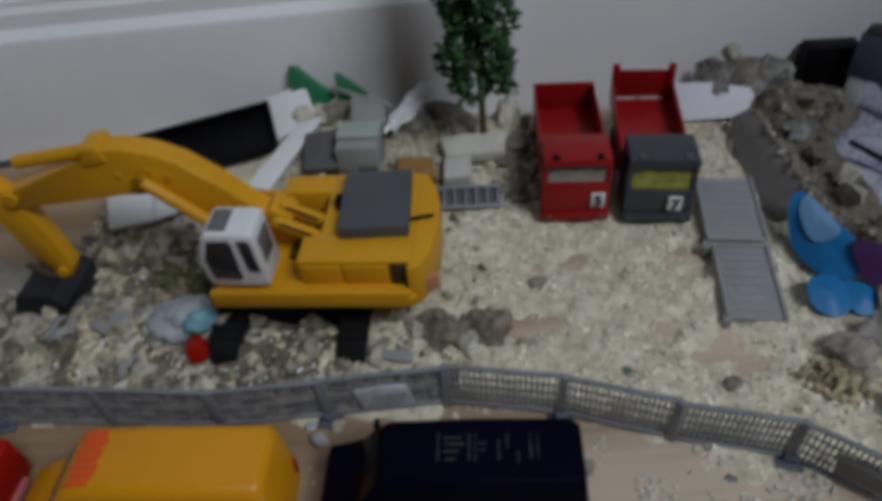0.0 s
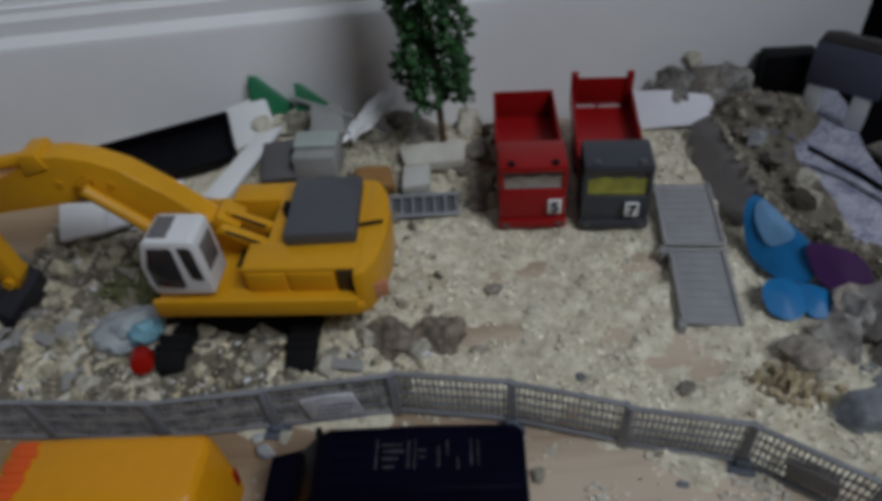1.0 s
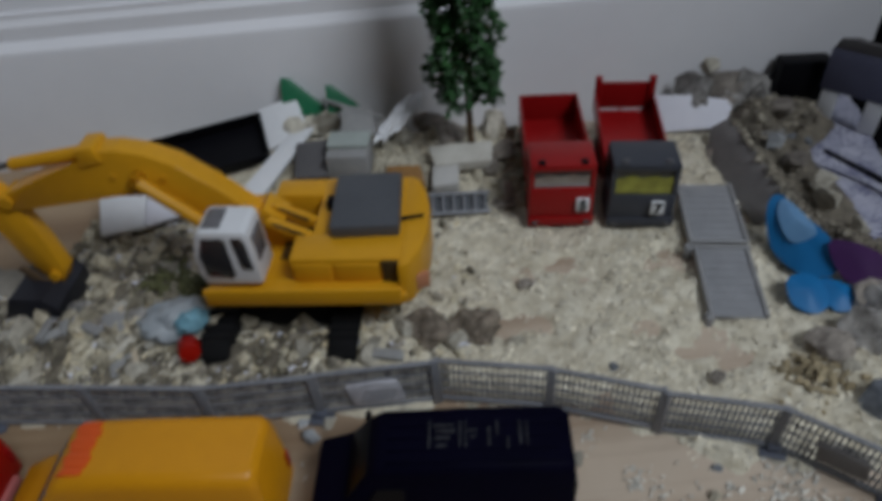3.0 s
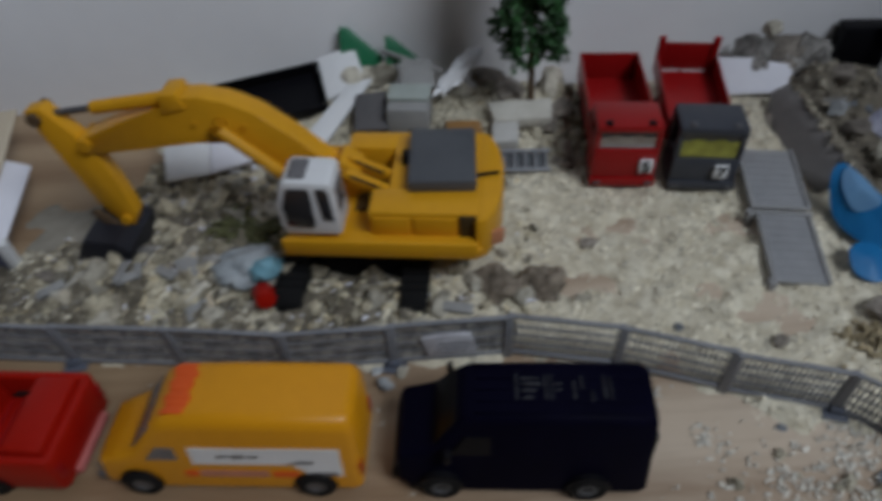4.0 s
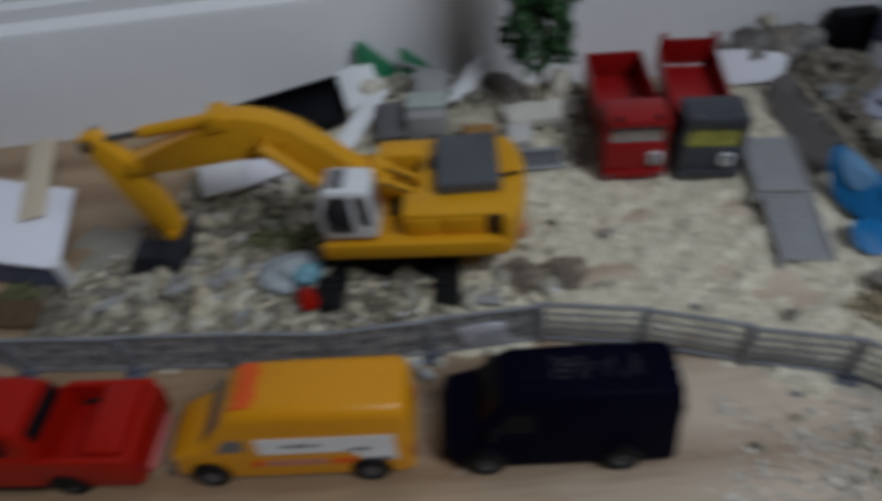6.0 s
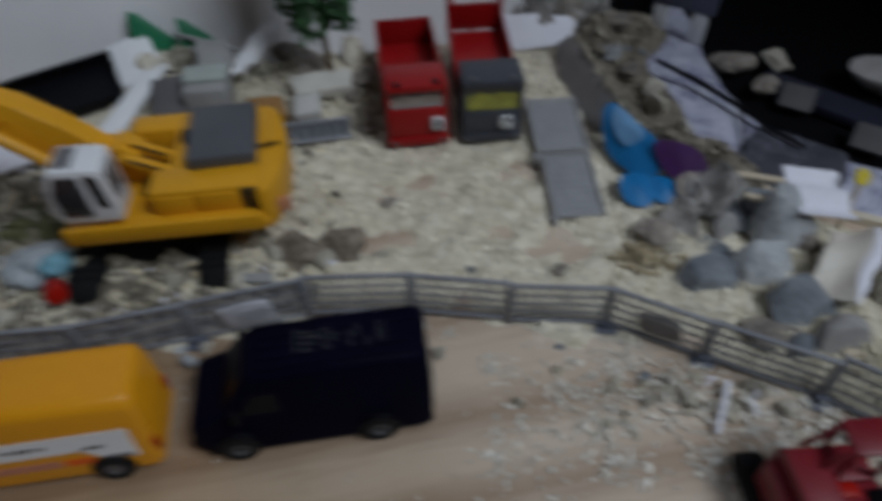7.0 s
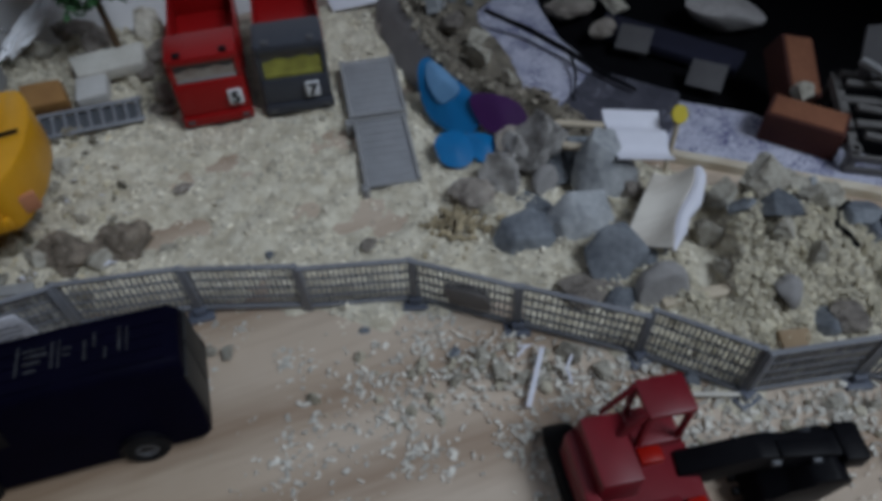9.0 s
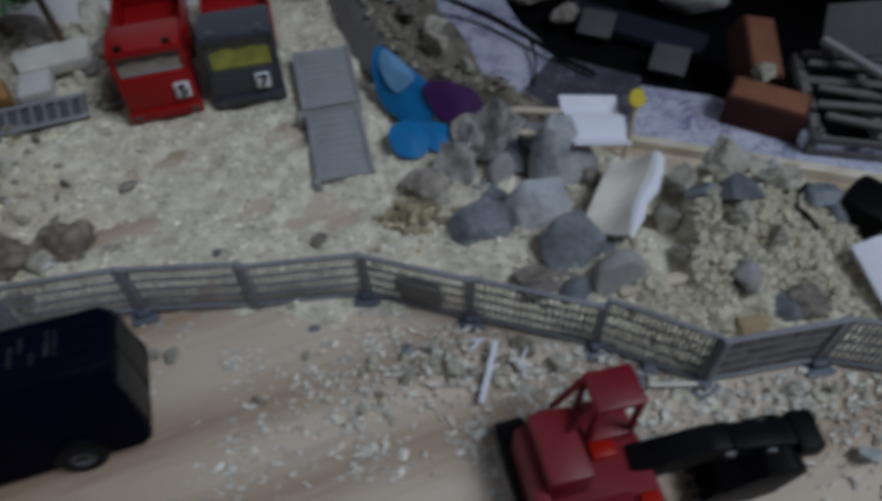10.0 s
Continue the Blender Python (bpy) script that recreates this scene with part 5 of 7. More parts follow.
def excavator():
    """The yellow digger: x to its counterweight, the boom along -x."""
    ob = thing("excavator", "large yellow toy tracked excavator with white cab on the rubble", "toy excavator", turn_z(0.0137, 0.2677, -0.0080, -5.8) @ Matrix.Diagonal((1.038, 1.038, 1.038, 1)))
    # undercarriage, turned across the house
    for u in (-0.0365, 0.0125):
        bm = bmesh.new()
        ring = [(-0.032, 0.0225), (-0.036, 0.0185), (-0.036, 0.0130), (-0.031, 0.0085), (0.031, 0.0085), (0.036, 0.0130), (0.036, 0.0185), (0.032, 0.0225)]
        prism(bm, ring, -0.0054, 0.0054, 0.0010, Matrix.Translation((u, 0, 0)) @ Matrix(((0, 0, 1, 0), (1, 0, 0, 0), (0, 1, 0, 0), (0, 0, 0, 1))))
        track = part("track", bm, RUBBER, ob, "black rubber crawler track")
        shoe = finish("track_shoe", boxes(((-0.0058, -0.00125, 0), (0.0058, 0.00125, 0.0011))), RUBBER, 0)
        for k in range(15):
            for z in (0.0080, 0.0222):
                piece = new("track_shoe", shoe)
                piece.parent = track
                piece.matrix_basis = Matrix.Translation((u, -0.0292 + 0.0043 * k, z))
    part("undercarriage", boxes(((-0.030, -0.016, 0.0120), (0.012, 0.016, 0.0250), 0.002)), BLACK, ob)
    bm = bmesh.new()
    bmesh.ops.create_cone(bm, cap_ends=True, segments=32, radius1=0.0165, radius2=0.0165, depth=0.014, matrix=Matrix.Translation((-0.009, 0, 0.0315)))
    part("slew_ring", bm, BLACK, ob)
    # deck with its skirt
    part("deck", boxes(((-0.0345, -0.0280, 0.0385), (0.0385, 0.0285, 0.0430), 0.0008)), YELLOW, ob, "yellow deck")
    for y in (-0.0290, 0.0265):
        part("side_skirt", boxes(((-0.0350, y, 0.0390), (0.0370, y + 0.0025, 0.0465), 0.0006)), YELLOW, ob)
    # engine house, right side, far side
    part("engine_house", boxes(((0.0030, -0.0095, 0.0420), (0.0375, 0.0270, 0.0553), 0.0010)), YELLOW, ob, "yellow engine house")
    part("side_house", boxes(((-0.0030, -0.0225, 0.0420), (0.0372, -0.0085, 0.0557), 0.0012)), YELLOW, ob)
    part("tank_box", boxes(((-0.0165, 0.0160, 0.0420), (0.0040, 0.0270, 0.0552), 0.0012)), YELLOW, ob)
    for x0, x1 in ((-0.0015, 0.0120), (0.0135, 0.0290)):
        part("side_door", boxes(((x0, -0.0232, 0.0450), (x1, -0.0222, 0.0535), 0.0004)), YELLOW, ob)
    part("side_grille", boxes(((0.0302, -0.0233, 0.0424), (0.0371, -0.0221, 0.0548), 0.0003)), material("dark_grille", (0.06, 0.035, 0.008), rough=0.7), ob, "dark grille")
    part("pale_strip", boxes(((-0.0010, -0.0231, 0.0434), (0.0095, -0.0221, 0.0451))), WHITE, ob, "pale strip under the doors")
    part("lettering_strip", boxes(((0.0120, -0.0231, 0.0434), (0.0290, -0.0221, 0.0447))), GREYPL, ob, "thin unreadable lettering strip")
    part("walkway", boxes(((-0.0340, -0.0285, 0.0440), (0.0370, -0.0215, 0.0452), 0.0003)), YELLOW, ob)
    # counterweight, rounded behind
    bm = bmesh.new()
    arc = [(0.0360, -0.0265), (0.0405, -0.0245), (0.0440, -0.0170), (0.0460, -0.0060), (0.0460, 0.0080), (0.0440, 0.0180), (0.0405, 0.0255), (0.0360, 0.0280)]
    prism(bm, arc, 0.0360, 0.0556, 0.0016)
    part("counterweight", bm, YELLOW, ob, "rounded yellow counterweight")
    part("warning_patch", boxes(((-0.0010, -0.0040, -0.0035), (0.0006, 0.0040, 0.0035), 0.0004, Matrix.Translation((0.0428, -0.0205, 0.0425)) @ pose(0, 0, 0, 0, 0, -64))), material("salmon_patch", (0.60, 0.25, 0.13), rough=0.5), ob, "small salmon warning patch")
    bm = boxes(((-0.0128, -0.0165, 0), (0.0128, 0.0165, 0.0062), 0.0014, Matrix.Translation((0.0225, 0.0055, 0.0550)) @ pose(0, 0, 0, 0, 0, 3)))
    part("engine_hood", bm, GREYPL, ob, "dark grey raised engine hood")
    bm = boxes(((0.0068, 0.0050, 0.0550), (0.0092, 0.0095, 0.0600), 0.0006))
    part("exhaust_box", bm, BLACK, ob)
    bm = bmesh.new()
    tube(bm, [(0.0360, -0.0020, 0.0570), (0.0440, 0.0000, 0.0568)], 0.0007, 6)
    part("exhaust_pipe", bm, BLACK, ob)
    # cab
    bm = bmesh.new()
    front = [(-0.0335, 0.0455), (-0.0125, 0.0455), (-0.0135, 0.0680), (-0.0150, 0.0695), (-0.0300, 0.0700), (-0.0318, 0.0685), (-0.0348, 0.0590), (-0.0348, 0.0500)]
    plate_xz(bm, front, -0.0268, -0.0115, 0.0012)
    cab = part("cab", bm, WHITE, ob, "white plastic cab")
    cab.matrix_basis = Matrix.Translation((0.0005, 0, 0.0026))
    bm = bmesh.new()
    plate_xz(bm, [(-0.0318, 0.0500), (-0.0225, 0.0490), (-0.0215, 0.0500), (-0.0215, 0.0660), (-0.0225, 0.0672), (-0.0296, 0.0672), (-0.0324, 0.0590)], -0.0273, -0.0262, 0.0003)
    plate_xz(bm, [(-0.0185, 0.0535), (-0.0145, 0.0525), (-0.0150, 0.0655), (-0.0160, 0.0672), (-0.0196, 0.0672)], -0.0273, -0.0262, 0.0003)
    part("side_window", bm, DARKGLASS, cab, "dark side windows")
    part("roof_hatch", boxes(((-0.0296, -0.0245, 0.0694), (-0.0232, -0.0135, 0.0704), 0.0003)), GREYGLASS, cab, "grey roof window")
    part("rear_window", boxes(((-0.0136, -0.0240, 0.0540), (-0.0126, -0.0145, 0.0655), 0.0003)), GREYGLASS, cab)
    bm = bmesh.new()
    prism(bm, [(0, -0.0064), (0, 0.0064), (0.0155, 0.0060), (0.0155, -0.0060)], 0, 0.0006, 0.0002, Matrix.Translation((-0.0351, -0.0191, 0.0505)) @ pose(0, 0, 0, 0, -80, 0))
    part("windscreen", bm, DARKGLASS, cab, "dark windscreen")
    # boom: a bent box girder in the plane y = 0.002
    mid = 0.0045
    bm = bmesh.new()
    outline = [(-0.0020, 0.0470), (-0.0100, 0.0520), (-0.0200, 0.0590), (-0.0320, 0.0735), (-0.0420, 0.0832), (-0.0520, 0.0884), (-0.0620, 0.0910), (-0.0720, 0.0910), (-0.0765, 0.0865), (-0.0950, 0.0812), (-0.1100, 0.0755),
               (-0.1165, 0.0720), (-0.1170, 0.0685), (-0.1110, 0.0665), (-0.0900, 0.0690), (-0.0680, 0.0712), (-0.0560, 0.0718), (-0.0460, 0.0672), (-0.0360, 0.0580), (-0.0270, 0.0485), (-0.0140, 0.0430)]
    plate_xz(bm, outline, mid - 0.0048, mid + 0.0048, 0.0009)
    boom = part("boom", bm, YELLOW, ob, "bent yellow boom")
    bm = bmesh.new()
    plate_xz(bm, [(-0.0755, 0.0926), (-0.0690, 0.0930), (-0.0670, 0.0865), (-0.0770, 0.0845)], mid - 0.0056, mid + 0.0056, 0.0006)
    part("boom_bracket", bm, YELLOW, boom)
    bm = bmesh.new()
    plate_xz(bm, [(-0.0080, 0.0560), (-0.0150, 0.0620), (-0.0190, 0.0580), (-0.0120, 0.0510)], mid - 0.0058, mid + 0.0058, 0.0006)
    part("boom_collar", bm, YELLOW, boom)
    for y in (mid - 0.0085, mid + 0.0085):
        bm = bmesh.new()
        tube(bm, [(-0.0290, y, 0.0490), (-0.0440, y, 0.0665), (-0.0560, y, 0.0795)], [0.0026, 0.0026, 0.0024], 10)
        ram = part("boom_ram", bm, YELLOW, ob, "yellow lifting ram")
        bm = bmesh.new()
        tube(bm, [(-0.0200, y, 0.0420), (-0.0300, y, 0.0500)], 0.0014, 8)
        part("ram_rod", bm, STEEL, ram)
        bm = bmesh.new()
        tube(bm, [(-0.0565, mid - 0.0100, 0.0798), (-0.0565, mid + 0.0100, 0.0798)], 0.0026, 10)
        part("ram_pin", bm, YELLOW, ram)
    for y in (mid - 0.0105, mid - 0.0015):
        bm = bmesh.new()
        plate_xz(bm, [(-0.0150, 0.0595), (-0.0120, 0.0615), (0.0035, 0.0535), (0.0035, 0.0505), (0.0010, 0.0495)], y - 0.0015, y + 0.0015, 0.0005)
        foot = part("boom_foot", bm, YELLOW, ob)
        bm = bmesh.new()
        plate_xz(bm, [(-0.0115, 0.0598), (-0.0100, 0.0602), (0.0005, 0.0546), (-0.0005, 0.0535)], y - 0.0017, y - 0.0013, 0.0001)
        part("foot_slot", bm, DARKGLASS, foot, "dark slot along the hinge arm")
    # the recess's shade is put into this plate's dark colour
    part("hinge_well", boxes(((-0.0110, mid - 0.0130, 0.0425), (0.0035, mid + 0.0100, 0.0440))), material("well_shade", (0.10, 0.055, 0.012), rough=0.6), ob, "dark plate painting the shade in the well under the boom's foot")
    bm = bmesh.new()
    tube(bm, [(-0.0745, mid, 0.0885), (-0.1055, mid, 0.0850)], [0.0027, 0.0026], 10)
    ram = part("stick_ram", bm, YELLOW, ob, "yellow stick ram")
    bm = bmesh.new()
    tube(bm, [(-0.1045, mid, 0.0851), (-0.1250, mid, 0.0828)], 0.0014, 8)
    part("ram_rod", bm, STEEL, ram, "grey steel rod")
    # stick and bucket
    bm = bmesh.new()
    plate_xz(bm, [(-0.1315, 0.0860), (-0.1240, 0.0880), (-0.1150, 0.0770), (-0.1090, 0.0660), (-0.1060, 0.0540), (-0.1025, 0.0370), (-0.1055, 0.0300), (-0.1110, 0.0320), (-0.1175, 0.0420), (-0.1210, 0.0560), (-0.1270, 0.0740)], mid - 0.0042, mid + 0.0030, 0.0009)
    part("stick", bm, YELLOW, ob, "yellow dipper stick")
    for x, z, rad in ((-0.1130, 0.0715, 0.0030), (-0.1275, 0.0835, 0.0026), (-0.1075, 0.0345, 0.0024)):
        bm = bmesh.new()
        tube(bm, [(x, mid - 0.0060, z), (x, mid + 0.0060, z)], rad, 12)
        tip_pin = part("pivot_pin", bm, BARK if z > 0.08 else YELLOW, ob)
    bm = bmesh.new()
    tube(bm, [(-0.1240, mid, 0.0700), (-0.1190, mid, 0.0520), (-0.1165, mid, 0.0430)], [0.0016, 0.0016, 0.0010], 8)
    part("bucket_ram", bm, BLACK, ob, "dark bucket ram")
    for x, z in ((-0.0665, 0.0800), (-0.0480, 0.0780)):
        bm = bmesh.new()
        tube(bm, [(x, mid - 0.0053, z), (x, mid + 0.0053, z)], 0.0014, 10)
        part("boom_bolt", bm, YELLOW, boom)
    bm = bmesh.new()
    plate_xz(bm, [(-0.1215, 0.0385), (-0.1180, 0.0400), (-0.1090, 0.0300), (-0.1100, 0.0265), (-0.1150, 0.0290)], mid - 0.0062, mid - 0.0048, 0.0003)
    plate_xz(bm, [(-0.1215, 0.0385), (-0.1180, 0.0400), (-0.1090, 0.0300), (-0.1100, 0.0265), (-0.1150, 0.0290)], mid + 0.0048, mid + 0.0062, 0.0003)
    part("bucket_link", bm, BARK, ob, "brown bucket linkage")
    bm = bmesh.new()
    side = [(-0.1215, 0.0300), (-0.1075, 0.0290), (-0.1030, 0.0240), (-0.1040, 0.0140), (-0.1100, 0.0075), (-0.1210, 0.0070), (-0.1275, 0.0120), (-0.1265, 0.0200)]
    plate_xz(bm, side, mid - 0.0150, mid - 0.0138, 0.0003)
    plate_xz(bm, side, mid + 0.0108, mid + 0.0120, 0.0003)
    back = [(-0.1215, 0.0300), (-0.1075, 0.0290), (-0.1030, 0.0240), (-0.1040, 0.0140), (-0.1100, 0.0075), (-0.1210, 0.0070), (-0.1212, 0.0082), (-0.1106, 0.0087), (-0.1052, 0.0145), (-0.1042, 0.0236), (-0.1080, 0.0278), (-0.1213, 0.0288)]
    plate_xz(bm, back, mid - 0.0150, mid + 0.0120)
    bucket = part("bucket", bm, BUCKET, ob, "black digging bucket")
    bm = bmesh.new()
    for k in range(5):
        y = mid - 0.0105 + 0.00525 * k
        box(bm, (-0.1285, y - 0.0011, 0.0072), (-0.1205, y + 0.0011, 0.0088), 0.0003)
    part("bucket_teeth", bm, BUCKET, bucket)
    # the whole arm droops a little about its foot
    droop = Matrix.Translation((-0.010, 0, 0.050)) @ pose(0, 0, 0, 0, -2.4, 0) @ Matrix.Translation((0.010, 0, -0.050))
    swing = Matrix.Translation((-0.1275, 0, 0.0835)) @ pose(0, 0, 0, 0, 6, 0) @ Matrix.Translation((0.1275, 0, -0.0835))
    for piece in ob.children:
        if piece.name.split(".")[0] in ("stick", "bucket_ram", "bucket_link") or piece == tip_pin:
            piece.matrix_basis = swing @ piece.matrix_basis
        if piece.name.split(".")[0] in ("boom", "boom_ram", "stick_ram", "stick", "pivot_pin", "bucket_ram", "bucket_link"):
            piece.matrix_basis = droop @ piece.matrix_basis
    bucket.matrix_basis = Matrix.Translation((-0.005, -0.003, 0.0002)) @ Matrix.Diagonal((1, 1, 0.90, 1))
    return ob


excavator()


def red_digger():
    """The small wine-red digger with an open cab and black arm."""
    ob = thing("small_digger", "small wine-red toy digger with black arm, standing on bare board", "toy digger", turn_z(0.2085, 0.0910, 0.0, -9.0))
    bm = bmesh.new()
    prism(bm, [(-0.0170, -0.0300), (0.0160, -0.0300), (0.0160, 0.0080), (0.0100, 0.0190), (-0.0090, 0.0215), (-0.0165, 0.0160)], 0.0080, 0.0170, 0.0014)
    part("deck", bm, WINERED, ob, "wine-red deck")
    part("hood", boxes(((-0.0145, -0.0040, 0.0160), (-0.0030, 0.0155, 0.0280), 0.0006)), WINERED, ob, "raised wine-red engine cover")
    bm = bmesh.new()
    prism(bm, [(-0.0185, -0.0240), (-0.0140, -0.0260), (-0.0140, 0.0165), (-0.0180, 0.0150)], 0.0090, 0.0215, 0.0009)
    part("side_fairing", bm, WINERED, ob, "dark red sloping side fairing")
    part("front_step", boxes(((-0.0120, -0.0300, 0.0160), (0.0080, -0.0065, 0.0178), 0.0006)), WINERED, ob)
    part("seat_box", boxes(((0.0005, 0.0030, 0.0160), (0.0075, 0.0078, 0.0195), 0.0008)), BRIGHTRED, ob, "bright red seat box")
    bm = bmesh.new()
    for x, y in ((0.0012, 0.0085), (0.0130, 0.0085), (0.0012, 0.0180), (0.0130, 0.0180)):
        box(bm, (x - 0.0008, y - 0.0008, 0.0160), (x + 0.0008, y + 0.0008, 0.0365), 0.0002)
    box(bm, (0.0000, 0.0075, 0.0160), (0.0141, 0.0190, 0.0205), 0.0005)
    cab = part("cab_frame", bm, WINERED, ob, "open wine-red cab frame")
    bm = boxes(((0.0002, 0.0072, 0.0358), (0.0142, 0.0190, 0.0382), 0.0010))
    part("cab_roof", bm, WINERED, cab)
    bm = bmesh.new()
    plate_xz(bm, [(-0.0080, 0.0255), (-0.0062, 0.0255), (0.0012, 0.0365), (-0.0002, 0.0378)], 0.0080, 0.0095, 0.0003)
    plate_xz(bm, [(-0.0080, 0.0255), (-0.0062, 0.0255), (0.0012, 0.0365), (-0.0002, 0.0378)], 0.0165, 0.0180, 0.0003)
    part("cab_strut", bm, WINERED, cab)
    for s in (-1, 1):
        bm = bmesh.new()
        prism(bm, [(-0.030, 0.0008), (0.026, 0.0008), (0.030, 0.0045), (0.026, 0.0085), (-0.030, 0.0085), (-0.033, 0.0045)], -0.0045, 0.0045, 0.0008, Matrix.Translation((s * 0.0145 - 0.001, -0.004, 0)) @ Matrix(((0, 0, 1, 0), (1, 0, 0, 0), (0, 1, 0, 0), (0, 0, 0, 1))))
        part("track", bm, RUBBER, ob, "black track")
    mid = 0.0020
    bm = bmesh.new()
    plate_xz(bm, [(0.0090, 0.0110), (0.0150, 0.0090), (0.0320, 0.0205), (0.0590, 0.0185), (0.0600, 0.0225), (0.0560, 0.0258), (0.0300, 0.0268), (0.0100, 0.0180)], mid - 0.0037, mid + 0.0037, 0.0008)
    arm = part("arm", bm, BLACK, ob, "black bent arm")
    swing = Matrix.Translation((0.010, mid, 0)) @ pose(0, 0, 0, 0, 0, -8) @ Matrix.Translation((-0.010, -mid, 0))
    arm.matrix_basis = swing
    bm = boxes(((0.0350, mid - 0.0040, 0.0255), (0.0500, mid + 0.0010, 0.0274), 0.0006))
    part("arm_cylinder", bm, BLACK, arm)
    part("arm_head", boxes(((0.0520, mid - 0.0055, 0.0200), (0.0590, mid + 0.0055, 0.0268), 0.0010)), BLACK, arm)
    bm = bmesh.new()
    plate_xz(bm, [(0.0540, 0.0250), (0.0585, 0.0220), (0.0545, 0.0090), (0.0490, 0.0035), (0.0400, 0.0025), (0.0345, 0.0060), (0.0380, 0.0130), (0.0440, 0.0170), (0.0480, 0.0230)], mid - 0.0100, mid + 0.0060, 0.0012)
    bucket = part("bucket", bm, BLACK, ob, "black bucket hanging from the arm")
    bucket.matrix_basis = swing @ Matrix.Translation((-0.0045, 0, 0))
    for k in range(4):
        part("tooth", boxes(((0.0330, mid - 0.0092 + 0.0040 * k, 0.0040), (0.0372, mid - 0.0072 + 0.0040 * k, 0.0062), 0.0004)), BLACK, bucket)
    for x in (0.0345, 0.0455):
        part("arm_knob", boxes(((x - 0.0014, mid - 0.0048, 0.0225), (x + 0.0014, mid + 0.0048, 0.0248), 0.0005)), GREYPL, arm, "dull grey pin")
    part("control_box", boxes(((0.0085, -0.0130, 0.0160), (0.0140, -0.0080, 0.0192), 0.0008)), BRIGHTRED, ob)
    return ob


red_digger()


# ---- plants ----
def fir_tree():
    ob = thing("model_tree", "tall green model tree with brown trunk, standing by the wall", "model tree", pose(0.0860, 0.3620, 0.0, 0, -2.0, 0))
    bm = bmesh.new()
    tube(bm, [(0, 0, 0.004), (0.0003, 0, 0.030), (0, 0.0004, 0.070), (0, 0, 0.130)], [0.0022, 0.0017, 0.0014, 0.0006], 8)
    trunk = part("trunk", bm, BARK, ob, "slim brown trunk")
    local = random.Random(11)
    bm = bmesh.new()
    for k in range(34):
        z, a = 0.048 + 0.09 * k / 34, k * 2.4
        r = 0.017 * (1 - 0.55 * (z - 0.04) / 0.105)
        tube(bm, [(0, 0, z - 0.004), (r * 0.6 * math.cos(a), r * 0.6 * math.sin(a), z), (r * math.cos(a), r * math.sin(a), z - 0.002)], [0.0006, 0.0004, 0.0002], 5)
    part("branch", bm, BARK, ob)
    verts, faces = [], []
    for k in range(5200):
        z = 0.047 + 0.105 * local.random()
        a = local.uniform(0, 2 * math.pi)
        lobe = 0.85 + 0.22 * math.sin(a * 5 + z * 90) + 0.18 * math.sin(a * 3 - z * 210)
        full = 0.0180 * (1 - 0.35 * ((z - 0.047) / 0.105) ** 1.3) * lobe * smooth01(0.040, 0.053, z)
        r = full * local.uniform(0.35, 1.0) ** 0.5
        at = Vector((r * math.cos(a), r * math.sin(a), z - 0.006 * (r / 0.02)))
        size = local.uniform(0.0020, 0.0040)
        turn = Euler((local.uniform(-0.9, 0.9), local.uniform(-0.9, 0.9), a)).to_matrix()
        base = len(verts)
        for p in ((-0.2, 0, 0), (0.35, 0.45, 0.12), (1.0, 0, -0.15), (0.35, -0.45, 0.12), (0.4, 0, -0.16)):
            verts.append(at + turn @ (Vector(p) * size))
        faces += [(base, base + 1, base + 2), (base, base + 2, base + 3), (base, base + 1, base + 4), (base + 1, base + 2, base + 4), (base + 2, base + 3, base + 4), (base + 3, base, base + 4)]
    me = bpy.data.meshes.new("crown")
    me.from_pydata(verts, [], faces)
    me.materials.append(LEAF)
    crown = new("crown", me)
    crown.parent = ob
    crown["label"] = "dense clumped dark green leaves"


fir_tree()
for x, y, count, spread in ((-0.045, 0.277, 40, 0.018), (-0.180, 0.268, 26, 0.014), (-0.060, 0.286, 30, 0.016), (-0.032, 0.284, 24, 0.014)):
    bm = bmesh.new()
    for k in range(count):
        a, far = rng.uniform(0, 6.28), rng.uniform(0.3, 1) * spread
        z = height(x, y)
        start = Vector((x + rng.uniform(-0.006, 0.006), y + rng.uniform(-0.005, 0.005), max(z, 0)))
        tip = start + Vector((far * math.cos(a), far * math.sin(a), rng.uniform(0.000, 0.005)))
        tube(bm, [start, (start + tip) / 2 + Vector((0, 0, 0.003)), tip], [0.0008, 0.0013, 0.0003], 5)
    single("weed_tuft", bm, WEED, "flattened tuft of dull green weed in the rubble", "weed", group="weeds")


# ---- loose pieces ----
PALESHARD = material("pale_shard", (0.66, 0.63, 0.56), (0.44, 0.41, 0.35), rough=0.85, scale=400, bump=0.5, objects=0.25)


def slab(name, corners, thick, mat, label, category, bevel=0.0004, group=""):
    """A flat piece with the given upper corners, thick below them."""
    bm = bmesh.new()
    pts = [Vector(c) for c in corners]
    n = (pts[1] - pts[0]).cross(pts[-1] - pts[0]).normalized()
    n = n if n.z > 0 else -n
    top = [bm.verts.new(p) for p in pts]
    low = [bm.verts.new(p - n * thick) for p in pts]
    faces = [bm.faces.new(top), bm.faces.new(low[::-1])]
    for i in range(len(pts)):
        j = (i + 1) % len(pts)
        faces.append(bm.faces.new((top[i], low[i], low[j], top[j])))
    if bevel:
        bmesh.ops.bevel(bm, geom=list({e for f in faces for e in f.edges}), offset=bevel, segments=2, affect="EDGES", profile=0.5)
    return single(name, bm, mat, label, category, group=group)


